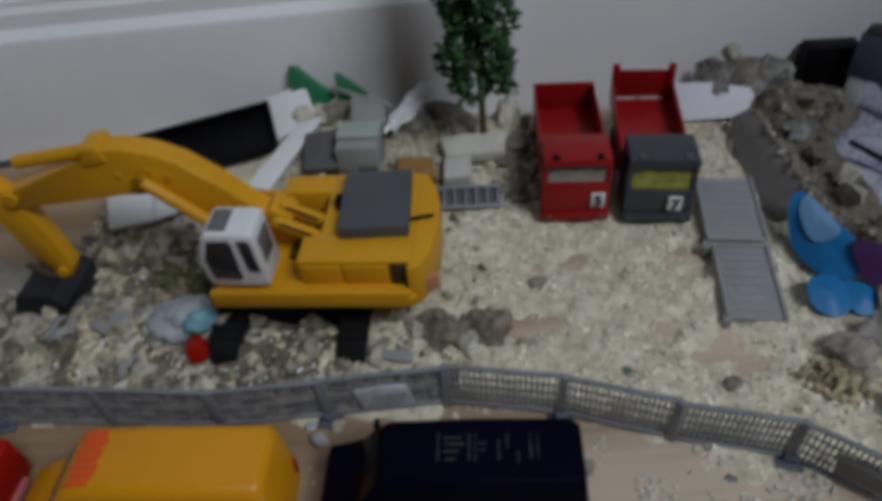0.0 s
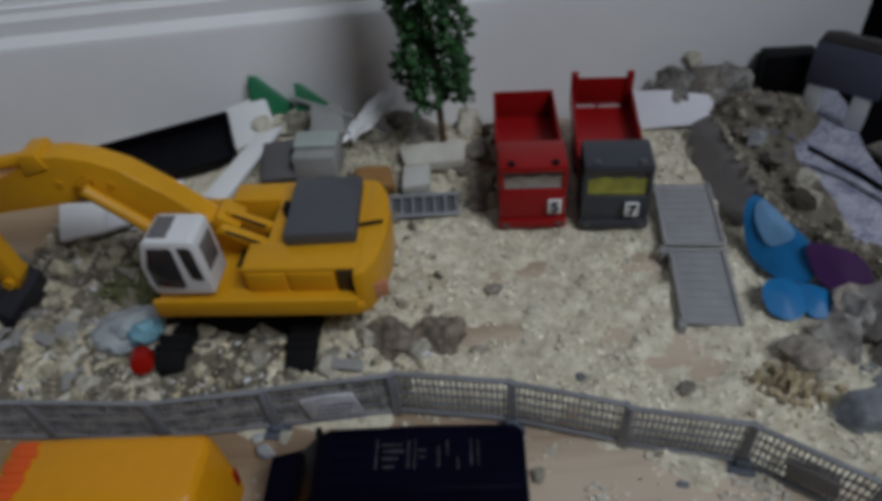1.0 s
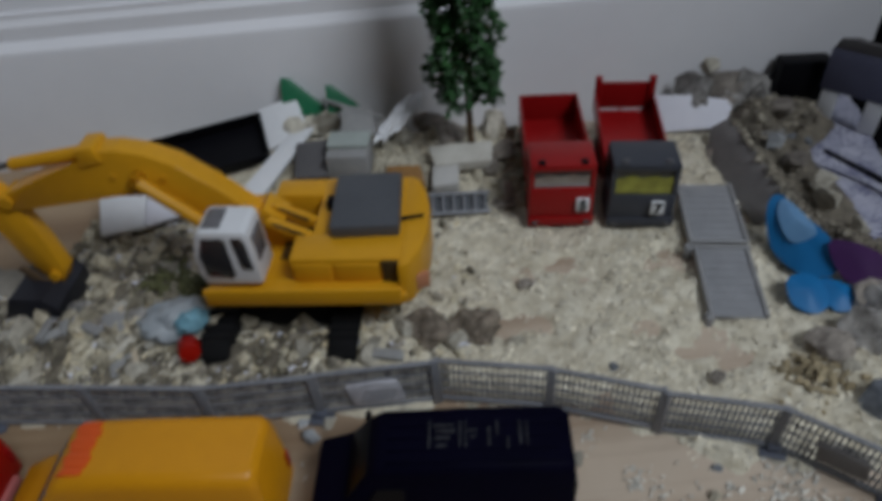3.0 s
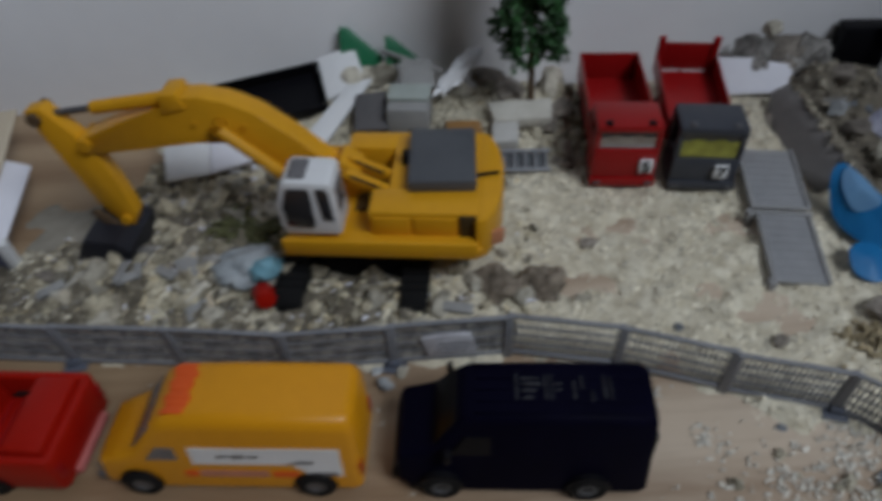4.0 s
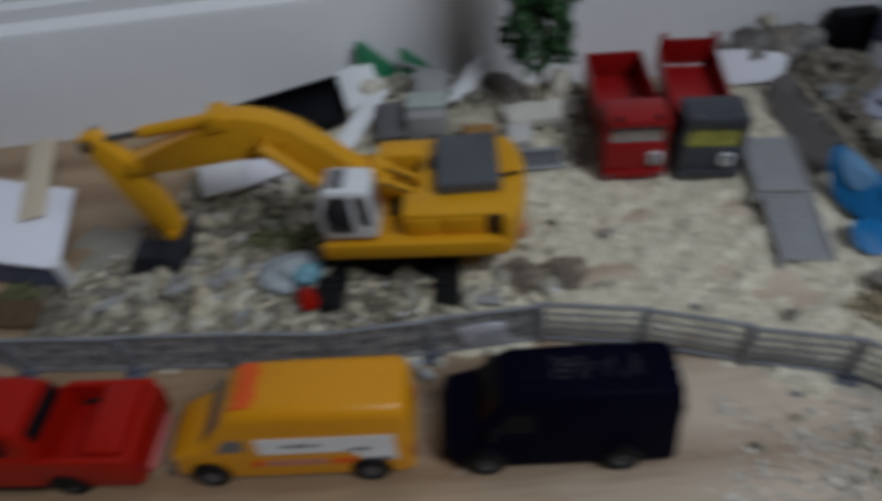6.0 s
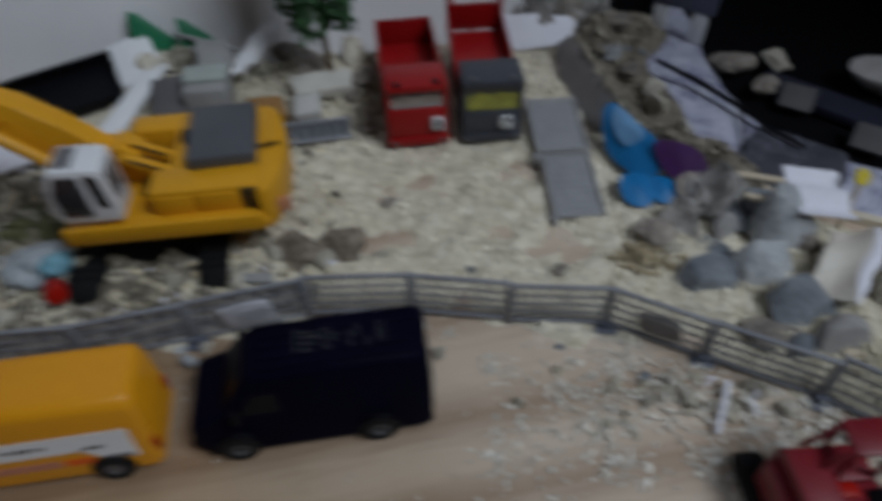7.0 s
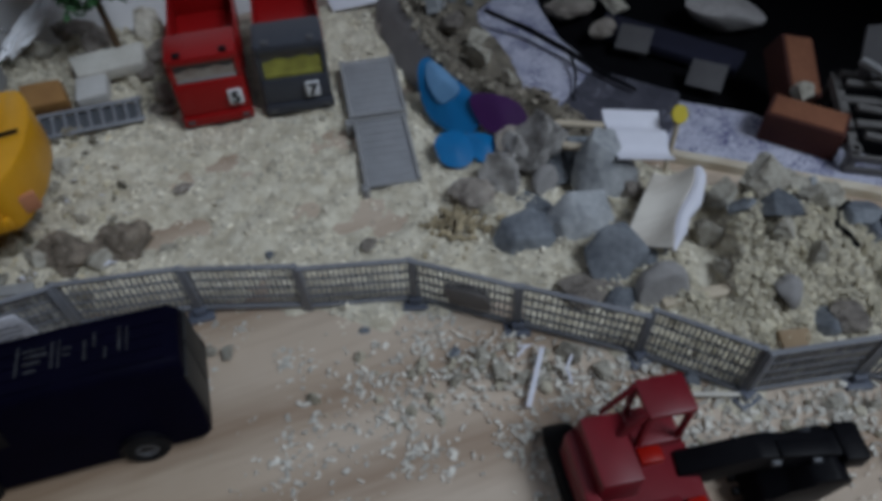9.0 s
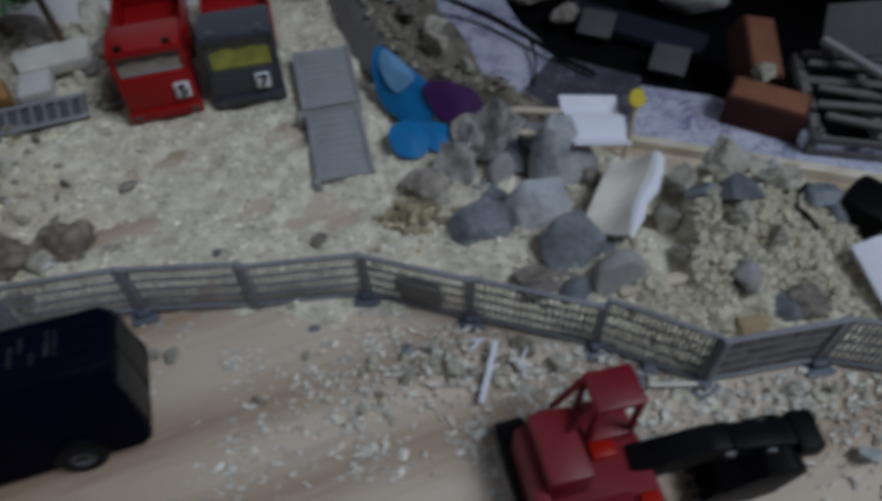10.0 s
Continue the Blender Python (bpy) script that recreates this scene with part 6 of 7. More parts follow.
def stick(a, b, w, t, mat, label, category="wooden stick", group=""):
    a, b = Vector(a), Vector(b)
    way = b - a
    m = Matrix.Translation((a + b) / 2) @ way.to_track_quat("X", "Z").to_matrix().to_4x4()
    bm = boxes(((-way.length / 2, -w / 2, -t / 2), (way.length / 2, w / 2, t / 2), min(w, t) * 0.25))
    return single("wooden_stick", bm, mat, label, category, m, group)


# card bench by the digger's far side
slab("white_card", [(-0.248, 0.349, 0.024), (-0.164, 0.326, 0.018), (-0.154, 0.268, 0.018), (-0.230, 0.286, 0.022)], 0.0012, PAPER, "sheet of white card propped above the board", "card", 0.0003)
slab("card_prop", [(-0.234, 0.298, 0.0205), (-0.160, 0.280, 0.0165), (-0.158, 0.2715, 0.0165), (-0.231, 0.2895, 0.0205)], 0.017, INDIGO, "long blue-grey block under the white card", "block")
stick((-0.2285, 0.368, 0.027), (-0.2110, 0.306, 0.0235), 0.0125, 0.0018, LIGHTWOOD, "flat pale wooden stick lying over the white card", group="card sticks")
stick((-0.1890, 0.363, 0.025), (-0.1765, 0.302, 0.0215), 0.0125, 0.0018, LIGHTWOOD, "flat pale wooden stick lying over the white card", group="card sticks")
bm = boxes(((-0.016, -0.028, 0), (0.016, 0.028, 0.02), 0.001))
single("maroon_box", bm, MAROON, "dark maroon box behind the white card", "box", turn_z(-0.268, 0.335, 0.0, 10))
bm = boxes(((-0.006, -0.05, 0), (0.006, 0.05, 0.028), 0.001))
single("grey_edging", bm, FENCE, "grey upright plastic edging at the board's end", "edging", turn_z(-0.268, 0.270, 0.0, -14))
slab("tile", [(-0.232, 0.288, 0.003), (-0.206, 0.284, 0.003), (-0.210, 0.270, 0.003), (-0.238, 0.275, 0.003)], 0.003, PALEROCK, "pale grey tile lying on the board", "tile")
bm = boxes(((-0.0022, -0.0022, 0), (0.0022, 0.0022, 0.021), 0.0006))
single("white_peg", bm, WHITE, "small upright white peg beside the rubble", "peg", pose(-0.1560, 0.272, 0.0, 8, 4, 10))
slab("rusty_plate", [(-0.186, 0.262, 0.008), (-0.162, 0.258, 0.009), (-0.165, 0.246, 0.004), (-0.188, 0.250, 0.003)], 0.0015, BARK, "curled brown bark piece in the rubble", "bark")
def dust_level(x, y):
    k = hill(x, y, -0.126, 0.292, 0.044, 0.032, 1.1) + 0.35 * noise.noise((x * 60, y * 60, 41.0)) + 0.2 * noise.noise((x * 180, y * 180, 42.0))
    return -0.0009 + 0.0016 * smooth01(0.3, 0.8, k)


verts, faces = sheet(-0.190, -0.07, 0.245, 0.345, 0.002, dust_level)
faces = [f for f in faces if max(verts[k][2] for k in f) > -0.0002]
me = bpy.data.meshes.new("grey_dust")
me.from_pydata(verts, [], faces)
me.polygons.foreach_set("use_smooth", [True] * len(me.polygons))
me.materials.append(material("grey_dust", (0.33, 0.305, 0.26), (0.20, 0.18, 0.15), rough=0.95, scale=500, bump=0.6, depth=0.001))
tagged(new("grey_dust", me), "thin patch of grey dust on the board by the bucket", "dust", kind="stuff")

# white and grey junk between digger and wall
slab("white_box", [(-0.101, 0.342, 0.028), (-0.076, 0.340, 0.029), (-0.074, 0.3125, 0.018), (-0.095, 0.311, 0.016)], 0.003, WHITE, "bent white plastic sheet lying on the rubble behind the boom", "sheet", 0.001)
slab("white_flap", [(-0.0755, 0.3405, 0.0288), (-0.040, 0.337, 0.026), (-0.044, 0.322, 0.0205), (-0.0735, 0.313, 0.0178)], 0.003, PAPER, "shaded white flap of plastic behind the boom", "sheet", 0.001)


def black_tray():
    ob = thing("black_tray", "long black plastic tray tipped on its side in the rubble", "tray", Matrix.Translation((-0.0595, 0.3715, 0.0160)) @ pose(0, 0, 0, 0, -5, 11) @ pose(0, 0, 0, 22, 0, 0))
    part("base", boxes(((-0.036, -0.014, -0.0012), (0.036, 0.014, 0.0), 0.0004)), BLACK, ob)
    for name, lo, hi in (("long_side", (-0.036, -0.0145, -0.001), (0.036, -0.0132, 0.007)), ("long_side", (-0.036, 0.0132, -0.001), (0.036, 0.0145, 0.007)), ("short_side", (-0.0365, -0.014, -0.001), (-0.0352, 0.014, 0.007)), ("short_side", (0.0352, -0.014, -0.001), (0.0365, 0.014, 0.007))):
        part(name, boxes((lo, hi, 0.0003)), BLACK, ob)


black_tray()
slab("white_offcut", [(-0.030, 0.392, 0.030), (-0.008, 0.399, 0.034), (-0.002, 0.382, 0.023), (-0.022, 0.370, 0.018)], 0.004, WHITE, "thick white plastic offcut in the rubble", "offcut", 0.001)
slab("white_strip", [(0.002, 0.381, 0.024), (-0.011, 0.379, 0.0225), (-0.034, 0.336, 0.016), (-0.023, 0.334, 0.014)], 0.003, WHITE, "tapering white plastic strip in the rubble", "offcut", 0.0008)
for x, y, z, s, r in ((-0.0035, 0.397, 0.0315, 0.95, 8), (0.0180, 0.393, 0.0315, 0.68, 14)):
    bm = bmesh.new()
    plate_xz(bm, [(-0.013, -0.008), (-0.011, 0.014), (-0.006, 0.013), (0.012, -0.006), (0.010, -0.010)], -0.0007, 0.0007, 0.0003)
    single("green_flap", bm, GREEN, "bent green card triangle standing in the rubble", "card", pose(x, y, z, -25, 0, r) @ Matrix.Diagonal((s, s, s, 1)), "green flaps")


def grey_house():
    ob = thing("grey_block", "grey plastic building block with dark opening, in the rubble", "block", turn_z(0.0220, 0.3560, 0.0105, -6))
    part("body", boxes(((-0.0105, -0.0100, 0.0), (0.0105, 0.0100, 0.0150), 0.0008)), CONCRETE, ob)
    part("ledge", boxes(((-0.0108, -0.0030, 0.0150), (0.0108, 0.0103, 0.0175), 0.0006)), material("pale_green_grey", (0.42, 0.47, 0.45), rough=0.7), ob, "pale top ledge")
    part("opening", boxes(((0.0000, -0.0104, 0.0), (0.0095, -0.0098, 0.0035))), DARKSLAB, ob)


grey_house()
slab("dark_plate", [(-0.006, 0.366, 0.0235), (0.010, 0.368, 0.0235), (0.011, 0.346, 0.0150), (-0.007, 0.346, 0.0150)], 0.004, DARKSLAB, "dark grey plate leaning in the rubble", "plate")
slab("grey_plate", [(0.018, 0.386, 0.032), (0.034, 0.382, 0.032), (0.036, 0.368, 0.024), (0.018, 0.370, 0.024)], 0.002, CONCRETE, "light grey plate behind the grey block", "plate")
stick((0.008, 0.392, 0.033), (0.040, 0.376, 0.028), 0.0022, 0.0022, CONCRETE, "grey thin bar lying over the rubble", "bar")
bm = bmesh.new()
bmesh.ops.create_icosphere(bm, subdivisions=4, radius=1.0)
for v in bm.verts:
    d = 1 + 0.35 * noise.noise(v.co * 2.3) + 0.2 * noise.noise(v.co * 6)
    v.co = Vector((v.co.x * 0.0050 * d, v.co.y * 0.0185 * d, v.co.z * 0.0045 * d))
single("crumpled_wrapper", bm, WRAP, "crumpled clear white plastic wrapper on the rubble", "wrapper", pose(0.0490, 0.3790, 0.0265, 14, 0, -40))
bm = bmesh.new()
bmesh.ops.create_icosphere(bm, subdivisions=4, radius=1.0)
for v in bm.verts:
    d = 1 + 0.3 * noise.noise(v.co * 1.7) + 0.15 * noise.noise(v.co * 5)
    v.co = Vector((v.co.x * 0.0135 * d, v.co.y * 0.0095 * d, max(v.co.z, -0.5) * 0.0085 * d))
single("plastic_bag", bm, FILM, "crumpled whitish plastic bag in the rubble", "plastic bag", pose(-0.0450, 0.2515, 0.0160, 0, 0, 15))
bm = bmesh.new()
bmesh.ops.create_icosphere(bm, subdivisions=3, radius=1.0)
for v in bm.verts:
    d = 1 + 0.3 * noise.noise(v.co * 2.1)
    v.co = Vector((v.co.x * 0.0065 * d, v.co.y * 0.0045 * d, v.co.z * 0.0050 * d))
single("blue_scrap", bm, material("pale_cyan", (0.22, 0.45, 0.55), (0.14, 0.32, 0.42), rough=0.4), "pale cyan plastic scrap by the bag", "scrap", pose(-0.0360, 0.2460, 0.0205, 0, 0, 25))
bm = bmesh.new()
bmesh.ops.create_cone(bm, cap_ends=True, segments=20, radius1=0.0046, radius2=0.0040, depth=0.008)
bmesh.ops.bevel(bm, geom=list(bm.edges), offset=0.0005, segments=2, affect="EDGES", profile=0.5)
single("red_cap", bm, BRIGHTRED, "small red bottle cap lying in the rubble", "cap", pose(-0.0360, 0.2350, 0.0165, 70, 10, 20))
for k in range(17):
    x, y = rng.uniform(-0.135, 0.045), rng.uniform(0.226, 0.262)
    if y < fence_y(x) + 0.008:
        continue
    a, far, wide = rng.uniform(0, 6.283), rng.uniform(0.006, 0.013), rng.uniform(0.0011, 0.0024)
    z, tip = height(x, y) + 0.003, rng.uniform(-0.002, 0.003)
    dx, dy = far * math.cos(a) / 2, far * math.sin(a) / 2
    nx, ny = -wide * math.sin(a), wide * math.cos(a)
    slab("plaster_shard", [(x - dx - nx, y - dy - ny, z), (x + dx - nx, y + dy - ny, z + tip), (x + dx * 0.9 + nx, y + dy * 0.9 + ny, z + tip + 0.001), (x - dx + nx, y - dy + ny, z + 0.0008)], 0.0018, rng.choice((CONCRETE, PALESHARD, PALESHARD)), "pale plaster shard lying in the rubble", "shard", 0.0003, "plaster shards")
stick((-0.071, 0.262, 0.016), (-0.056, 0.230, 0.010), 0.0022, 0.0016, LIGHTWOOD, "thin pale splinter lying on the rubble")
slab("grey_shard", [(-0.078, 0.258, 0.0165), (-0.070, 0.259, 0.0175), (-0.058, 0.232, 0.0095), (-0.068, 0.230, 0.0090)], 0.003, CONCRETE, "long grey plaster shard on the rubble", "shard", 0.0008)
slab("white_block", [(0.0625, 0.361, 0.0185), (0.097, 0.362, 0.0185), (0.095, 0.348, 0.0155), (0.0655, 0.347, 0.0155)], 0.007, material("pale_plaster", (0.66, 0.64, 0.59), (0.46, 0.44, 0.39), rough=0.85, scale=400, bump=0.6), "pale stone block in front of the tree", "block", 0.0012)
slab("pale_block", [(0.064, 0.349, 0.0145), (0.078, 0.350, 0.0145), (0.077, 0.335, 0.0120), (0.063, 0.334, 0.0120)], 0.009, material("grey_plaster", (0.60, 0.59, 0.58), (0.44, 0.43, 0.41), rough=0.85, scale=400, bump=0.6), "pale plaster block on the sawdust", "block", 0.0015)
slab("clay_chunk", [(0.040, 0.349, 0.0165), (0.058, 0.348, 0.0165), (0.060, 0.336, 0.0120), (0.041, 0.336, 0.0120)], 0.008, material("golden_clay", (0.36, 0.19, 0.06), (0.24, 0.12, 0.04), rough=0.85), "orange clay chunk in the rubble", "clay chunk", 0.0015)


def ladder():
    ob = thing("ladder", "grey plastic ladder lying between digger and dump truck", "ladder", Matrix.Translation((0.0600, 0.3235, 0.0085)) @ pose(0, 0, 0, 0, 0, -2.5) @ pose(0, 0, 0, 30, 0, 0))
    for y in (-0.0050, 0.0050):
        part("rail", boxes(((-0.031, y - 0.0009, -0.0008), (0.031, y + 0.0009, 0.0008), 0.0003)), FENCE, ob)
    # dark strip added so the gaps between rungs look shaded
    part("gap_shade", boxes(((-0.0300, -0.0045, -0.0024), (0.0300, 0.0045, -0.0016))), GREYPL, ob, "dark strip standing in for the shade between the rungs")
    for k in range(12):
        part("rung", boxes(((-0.0285 + 0.0052 * k - 0.0006, -0.0050, -0.0005), (-0.0285 + 0.0052 * k + 0.0006, 0.0050, 0.0005), 0.0002)), FENCE, ob)


ladder()


def loading_ramp():
    """Two grooved panels hinged in line on low legs."""
    m = Matrix.Translation((0.1893, 0.2790, 0.0052)) @ pose(0, 0, 0, 0, 0, -8.7) @ pose(0, 0, 0, 3.0, 0, 0)
    ob = thing("loading_ramp", "grey plastic two-panel loading ramp lying on the sawdust", "ramp", m)
    for y0, y1, w0, w1 in ((0.0025, 0.0425, 0.0123, 0.0118), (-0.0410, -0.0015, 0.0110, 0.0118)):
        bm = bmesh.new()
        prism(bm, [(-w0, y0), (w0, y0), (w1, y1), (-w1, y1)], 0.0, 0.0016, 0.0003)
        panel = part("panel", bm, RAMPSHEET, ob, "cloudy grey plastic panel")
        for s in (-1, 1):
            part("edge_rail", boxes(((s * w0 - 0.0008, y0, 0), (s * w0 + 0.0008, y1, 0.0027), 0.0003)), RAMP, panel)
        bm = bmesh.new()
        for k in range(1, 9):
            y = y0 + (y1 - y0) * k / 9
            box(bm, (-w0 + 0.0015, y - 0.00025, 0.0014), (w0 - 0.0015, y + 0.00025, 0.0018))
        part("grip_rib", bm, RAMPSHEET, panel, smooth=0)
    bm = bmesh.new()
    for y in (-0.0012, 0.0022):
        tube(bm, [(-0.0128, y, 0.0018), (0.0128, y, 0.0018)], 0.0010, 8)
    part("hinge", bm, RAMP, ob)
    for x, y, h in ((-0.0135, -0.0010, 0.0055), (-0.0115, -0.0410, 0.0045)):
        part("leg", boxes(((x - 0.0016, y - 0.0022, -h), (x + 0.0016, y + 0.0022, 0.002), 0.0005)), RAMP, ob)


loading_ramp()

# foil petals and the dark slab against the bank
def petal(outline, levels, mat, label, thick=0.0009):
    bm = bmesh.new()
    pts = [Vector((x, y, z)) for (x, y), z in zip(outline, levels)]
    mid = sum(pts, Vector()) / len(pts) + Vector((0, 0, 0.0015))
    ring = []
    for i, p in enumerate(pts):
        q = pts[(i + 1) % len(pts)]
        before, after = pts[i - 1], pts[(i + 2) % len(pts)]
        for k in range(4):
            u = k / 4
            ring.append(0.5 * ((2 * p) + (q - before) * u + (2 * before - 5 * p + 4 * q - after) * u * u + (3 * p - before - 3 * q + after) * u ** 3))
    rows = [[bm.verts.new(mid + (r - mid) * f) for r in ring] for f in (0.35, 0.7, 1.0)]
    centre = bm.verts.new(mid)
    n = len(ring)
    for k in range(n):
        bm.faces.new((centre, rows[0][k], rows[0][(k + 1) % n]))
        for a, b in zip(rows, rows[1:]):
            bm.faces.new((a[k], b[k], b[(k + 1) % n], a[(k + 1) % n]))
    bmesh.ops.recalc_face_normals(bm, faces=bm.faces)
    bmesh.ops.solidify(bm, geom=list(bm.faces), thickness=thick)
    return single("foil_petal", bm, mat, label, "plastic piece", group="foil petals", smooth=50)


petal([(0.2120, 0.289), (0.2175, 0.292), (0.2230, 0.280), (0.2290, 0.262), (0.2265, 0.252), (0.2165, 0.258), (0.2105, 0.274)], [0.018, 0.022, 0.020, 0.018, 0.010, 0.006, 0.007], BLUE, "curved blue plastic petal leaning on the bank")
petal([(0.2150, 0.286), (0.2182, 0.288), (0.2228, 0.278), (0.2240, 0.268), (0.2165, 0.270), (0.2138, 0.279)], [0.0200, 0.0225, 0.0208, 0.0190, 0.0130, 0.0165], PALEBLUE, "pale blue plastic film over the blue petal")
petal([(0.2260, 0.262), (0.2360, 0.259), (0.2450, 0.252), (0.2455, 0.243), (0.2370, 0.243), (0.2280, 0.249)], [0.019, 0.020, 0.017, 0.011, 0.010, 0.011], PURPLE, "dark purple plastic petal on the bank")
petal([(0.2055, 0.250), (0.2115, 0.253), (0.2190, 0.250), (0.2195, 0.240), (0.2125, 0.236), (0.2055, 0.241)], [0.010, 0.011, 0.010, 0.006, 0.005, 0.006], BLUE, "bright blue rounded plastic petal on the sawdust")
petal([(0.2195, 0.250), (0.2270, 0.248), (0.2320, 0.243), (0.2290, 0.236), (0.2200, 0.237)], [0.010, 0.010, 0.008, 0.006, 0.006], BLUE, "bright blue rounded plastic petal on the sawdust")
slab("dark_slab", [(0.2100, 0.354, 0.003), (0.2150, 0.366, 0.012), (0.2215, 0.364, 0.018), (0.2240, 0.352, 0.0190), (0.2230, 0.300, 0.0190), (0.2190, 0.288, 0.0130), (0.2120, 0.295, 0.0030), (0.2095, 0.325, 0.0025)], 0.0018, SLABGREY, "dark grey slab leaning against the earth bank", "slab", 0.0005)

# white sheet beside the dump trucks
slab("white_sheet", [(0.1885, 0.3925, 0.0190), (0.2100, 0.3885, 0.0195), (0.2310, 0.3830, 0.0175), (0.2305, 0.3745, 0.0110), (0.2225, 0.3715, 0.0075), (0.1930, 0.3765, 0.0045)], 0.0012, PAPER, "white plastic sheet leaning back beside the dump trucks", "sheet", 0.0003)

# far corner
bm = boxes(((-0.014, -0.006, 0), (0.014, 0.006, 0.028), 0.001))
single("black_box", bm, BLACK, "small black box in the dark corner", "box", turn_z(0.2790, 0.4040, 0.0, -4))


def little_table():
    ob = thing("toy_table", "blue-grey toy table with white legs stood on edge in the corner", "toy table", pose(0.2985, 0.3790, -0.0040, 0, 0, -44))
    part("table_top", boxes(((-0.0185, -0.002, 0.0195), (0.0185, 0.002, 0.0440), 0.0008)), INDIGO, ob, "blue-grey top")
    bm = bmesh.new()
    plate_xz(bm, [(-0.0180, 0.0438), (0.0185, 0.0438), (0.0185, 0.0490), (0.010, 0.0505), (0.002, 0.0492), (-0.008, 0.0508), (-0.0160, 0.0490)], -0.0018, 0.0018, 0.0006)
    part("rough_edge", bm, DARKSLAB, ob, "pale rough edge")
    for x in (-0.0125, 0.0110):
        part("leg", boxes(((x - 0.0045, -0.0015, 0.0), (x + 0.0045, 0.0015, 0.0198), 0.0006)), WHITE, ob, "pale flat leg")


little_table()
# made-up black block, placed to keep lamp light off the right end
bm = boxes(((0.52, 0.09, -0.02), (0.95, 0.75, 0.85), 0.002))
single("shading_block", bm, BLACK, "black block added beyond the cloth to shade the right end", "cabinet")

# things on the dark rug
stone(10, 0.403, 0.318, -0.008, 0.030, (0, 10, -25), (1.5, 0.9, 0.8), "lying on the dark rug", "rug stones")
stone(2, 0.327, 0.357, -0.010, 0.026, (0, 0, 0), (1.2, 0.8, 0.6), "lying on the dark rug", "rug stones")
stone(5, 0.352, 0.350, -0.010, 0.022, (0, 0, 70), (1.2, 0.8, 0.6), "lying on the dark rug", "rug stones")
stone(2, 0.333, 0.330, -0.010, 0.018, (0, 0, 40), (1.2, 0.8, 0.6), "lying on the dark rug", "rug stones")
for x, y, r in ((0.344, 0.314, -42), (0.361, 0.271, -45)):
    bm = boxes(((-0.009, -0.008, 0), (0.009, 0.008, 0.0025), 0.0005))
    single("tile", bm, DARKSLAB, "small dull brown-grey tile on the dark rug", "tile", pose(x, y, -0.012, 25, 0, r), "rug tiles")
bm = boxes(((-0.040, -0.010, 0), (0.040, 0.010, 0.006), 0.001))
single("blue_strap", bm, material("navy_strap", (0.012, 0.013, 0.035), rough=0.9), "dark blue folded strap on the dark rug", "strap", turn_z(0.362, 0.308, -0.018, -52))


def brick(m, label):
    bm = boxes(((-0.0165, -0.0085, 0), (0.0165, 0.0085, 0.0150), 0.0012))
    ob = single("toy_brick", bm, BRICK, label, "brick", m, "small bricks")
    bm = boxes(((-0.0150, -0.0070, 0.0148), (0.0150, 0.0070, 0.0156), 0.0004))
    part("pale_top", bm, PALETOP, ob, "paler top face")
    return ob


brick(turn_z(0.3635, 0.2085, -0.005, -50), "small red clay brick at the cloth's edge")
brick(Matrix.Translation((0.3845, 0.2460, -0.004)) @ pose(0, 0, 0, 0, 0, 68) @ pose(0, 0, 0, 12, -22, 0), "small red clay brick tilted against another")
stone(3, 0.372, 0.222, 0.010, 0.012, (0, 0, 0), (1, 1, 1), "wedged between the bricks", "rug stones")


CRATEGREY = material("crate_grey", (0.19, 0.18, 0.175), (0.11, 0.105, 0.10), rough=0.8, scale=300)


def crate():
    ob = thing("slatted_crate", "grey slatted plastic crate on the dark rug", "crate", Matrix.Translation((0.4040, 0.1940, -0.012)) @ pose(0, 0, 0, 0, 0, -32))
    for k in range(6):
        lath = part("slat", boxes(((-0.026, -0.0018, -0.0012), (0.026, 0.0018, 0.0012), 0.0006)), CRATEGREY, ob)
        lath.matrix_basis = pose(rng.uniform(-0.004, 0.004), -0.0245 + 0.0100 * k, 0.0212 + rng.uniform(0, 0.003), rng.uniform(-20, 20), rng.uniform(-5, 5), rng.uniform(-9, 9))
    for x in (-0.025, 0.0, 0.025):
        part("bearer", boxes(((x - 0.002, -0.028, 0.0145), (x + 0.002, 0.028, 0.0200), 0.0006)), CRATEGREY, ob)
    for k in range(3):
        part("lower_slat", boxes(((-0.026, -0.0285, 0.001 + 0.0065 * k), (0.026, -0.0270, 0.0045 + 0.0065 * k), 0.0005)), CRATEGREY, ob)
    for s in (-1, 1):
        for t in (-1, 1):
            part("corner_post", boxes(((s * 0.0245 - 0.002, t * 0.026 - 0.002, 0), (s * 0.0245 + 0.002, t * 0.026 + 0.002, 0.020), 0.0005)), CRATEGREY, ob)


crate()
slab("grey_flap", [(0.405, 0.232, 0.030), (0.432, 0.218, 0.034), (0.420, 0.205, 0.016), (0.396, 0.218, 0.014)], 0.002, DARKSLAB, "dull grey flap leaning on the crate", "flap")
stick((0.398, 0.222, 0.020), (0.412, 0.168, 0.016), 0.004, 0.003, CONCRETE, "pale grey lath lying over the crate", "lath")

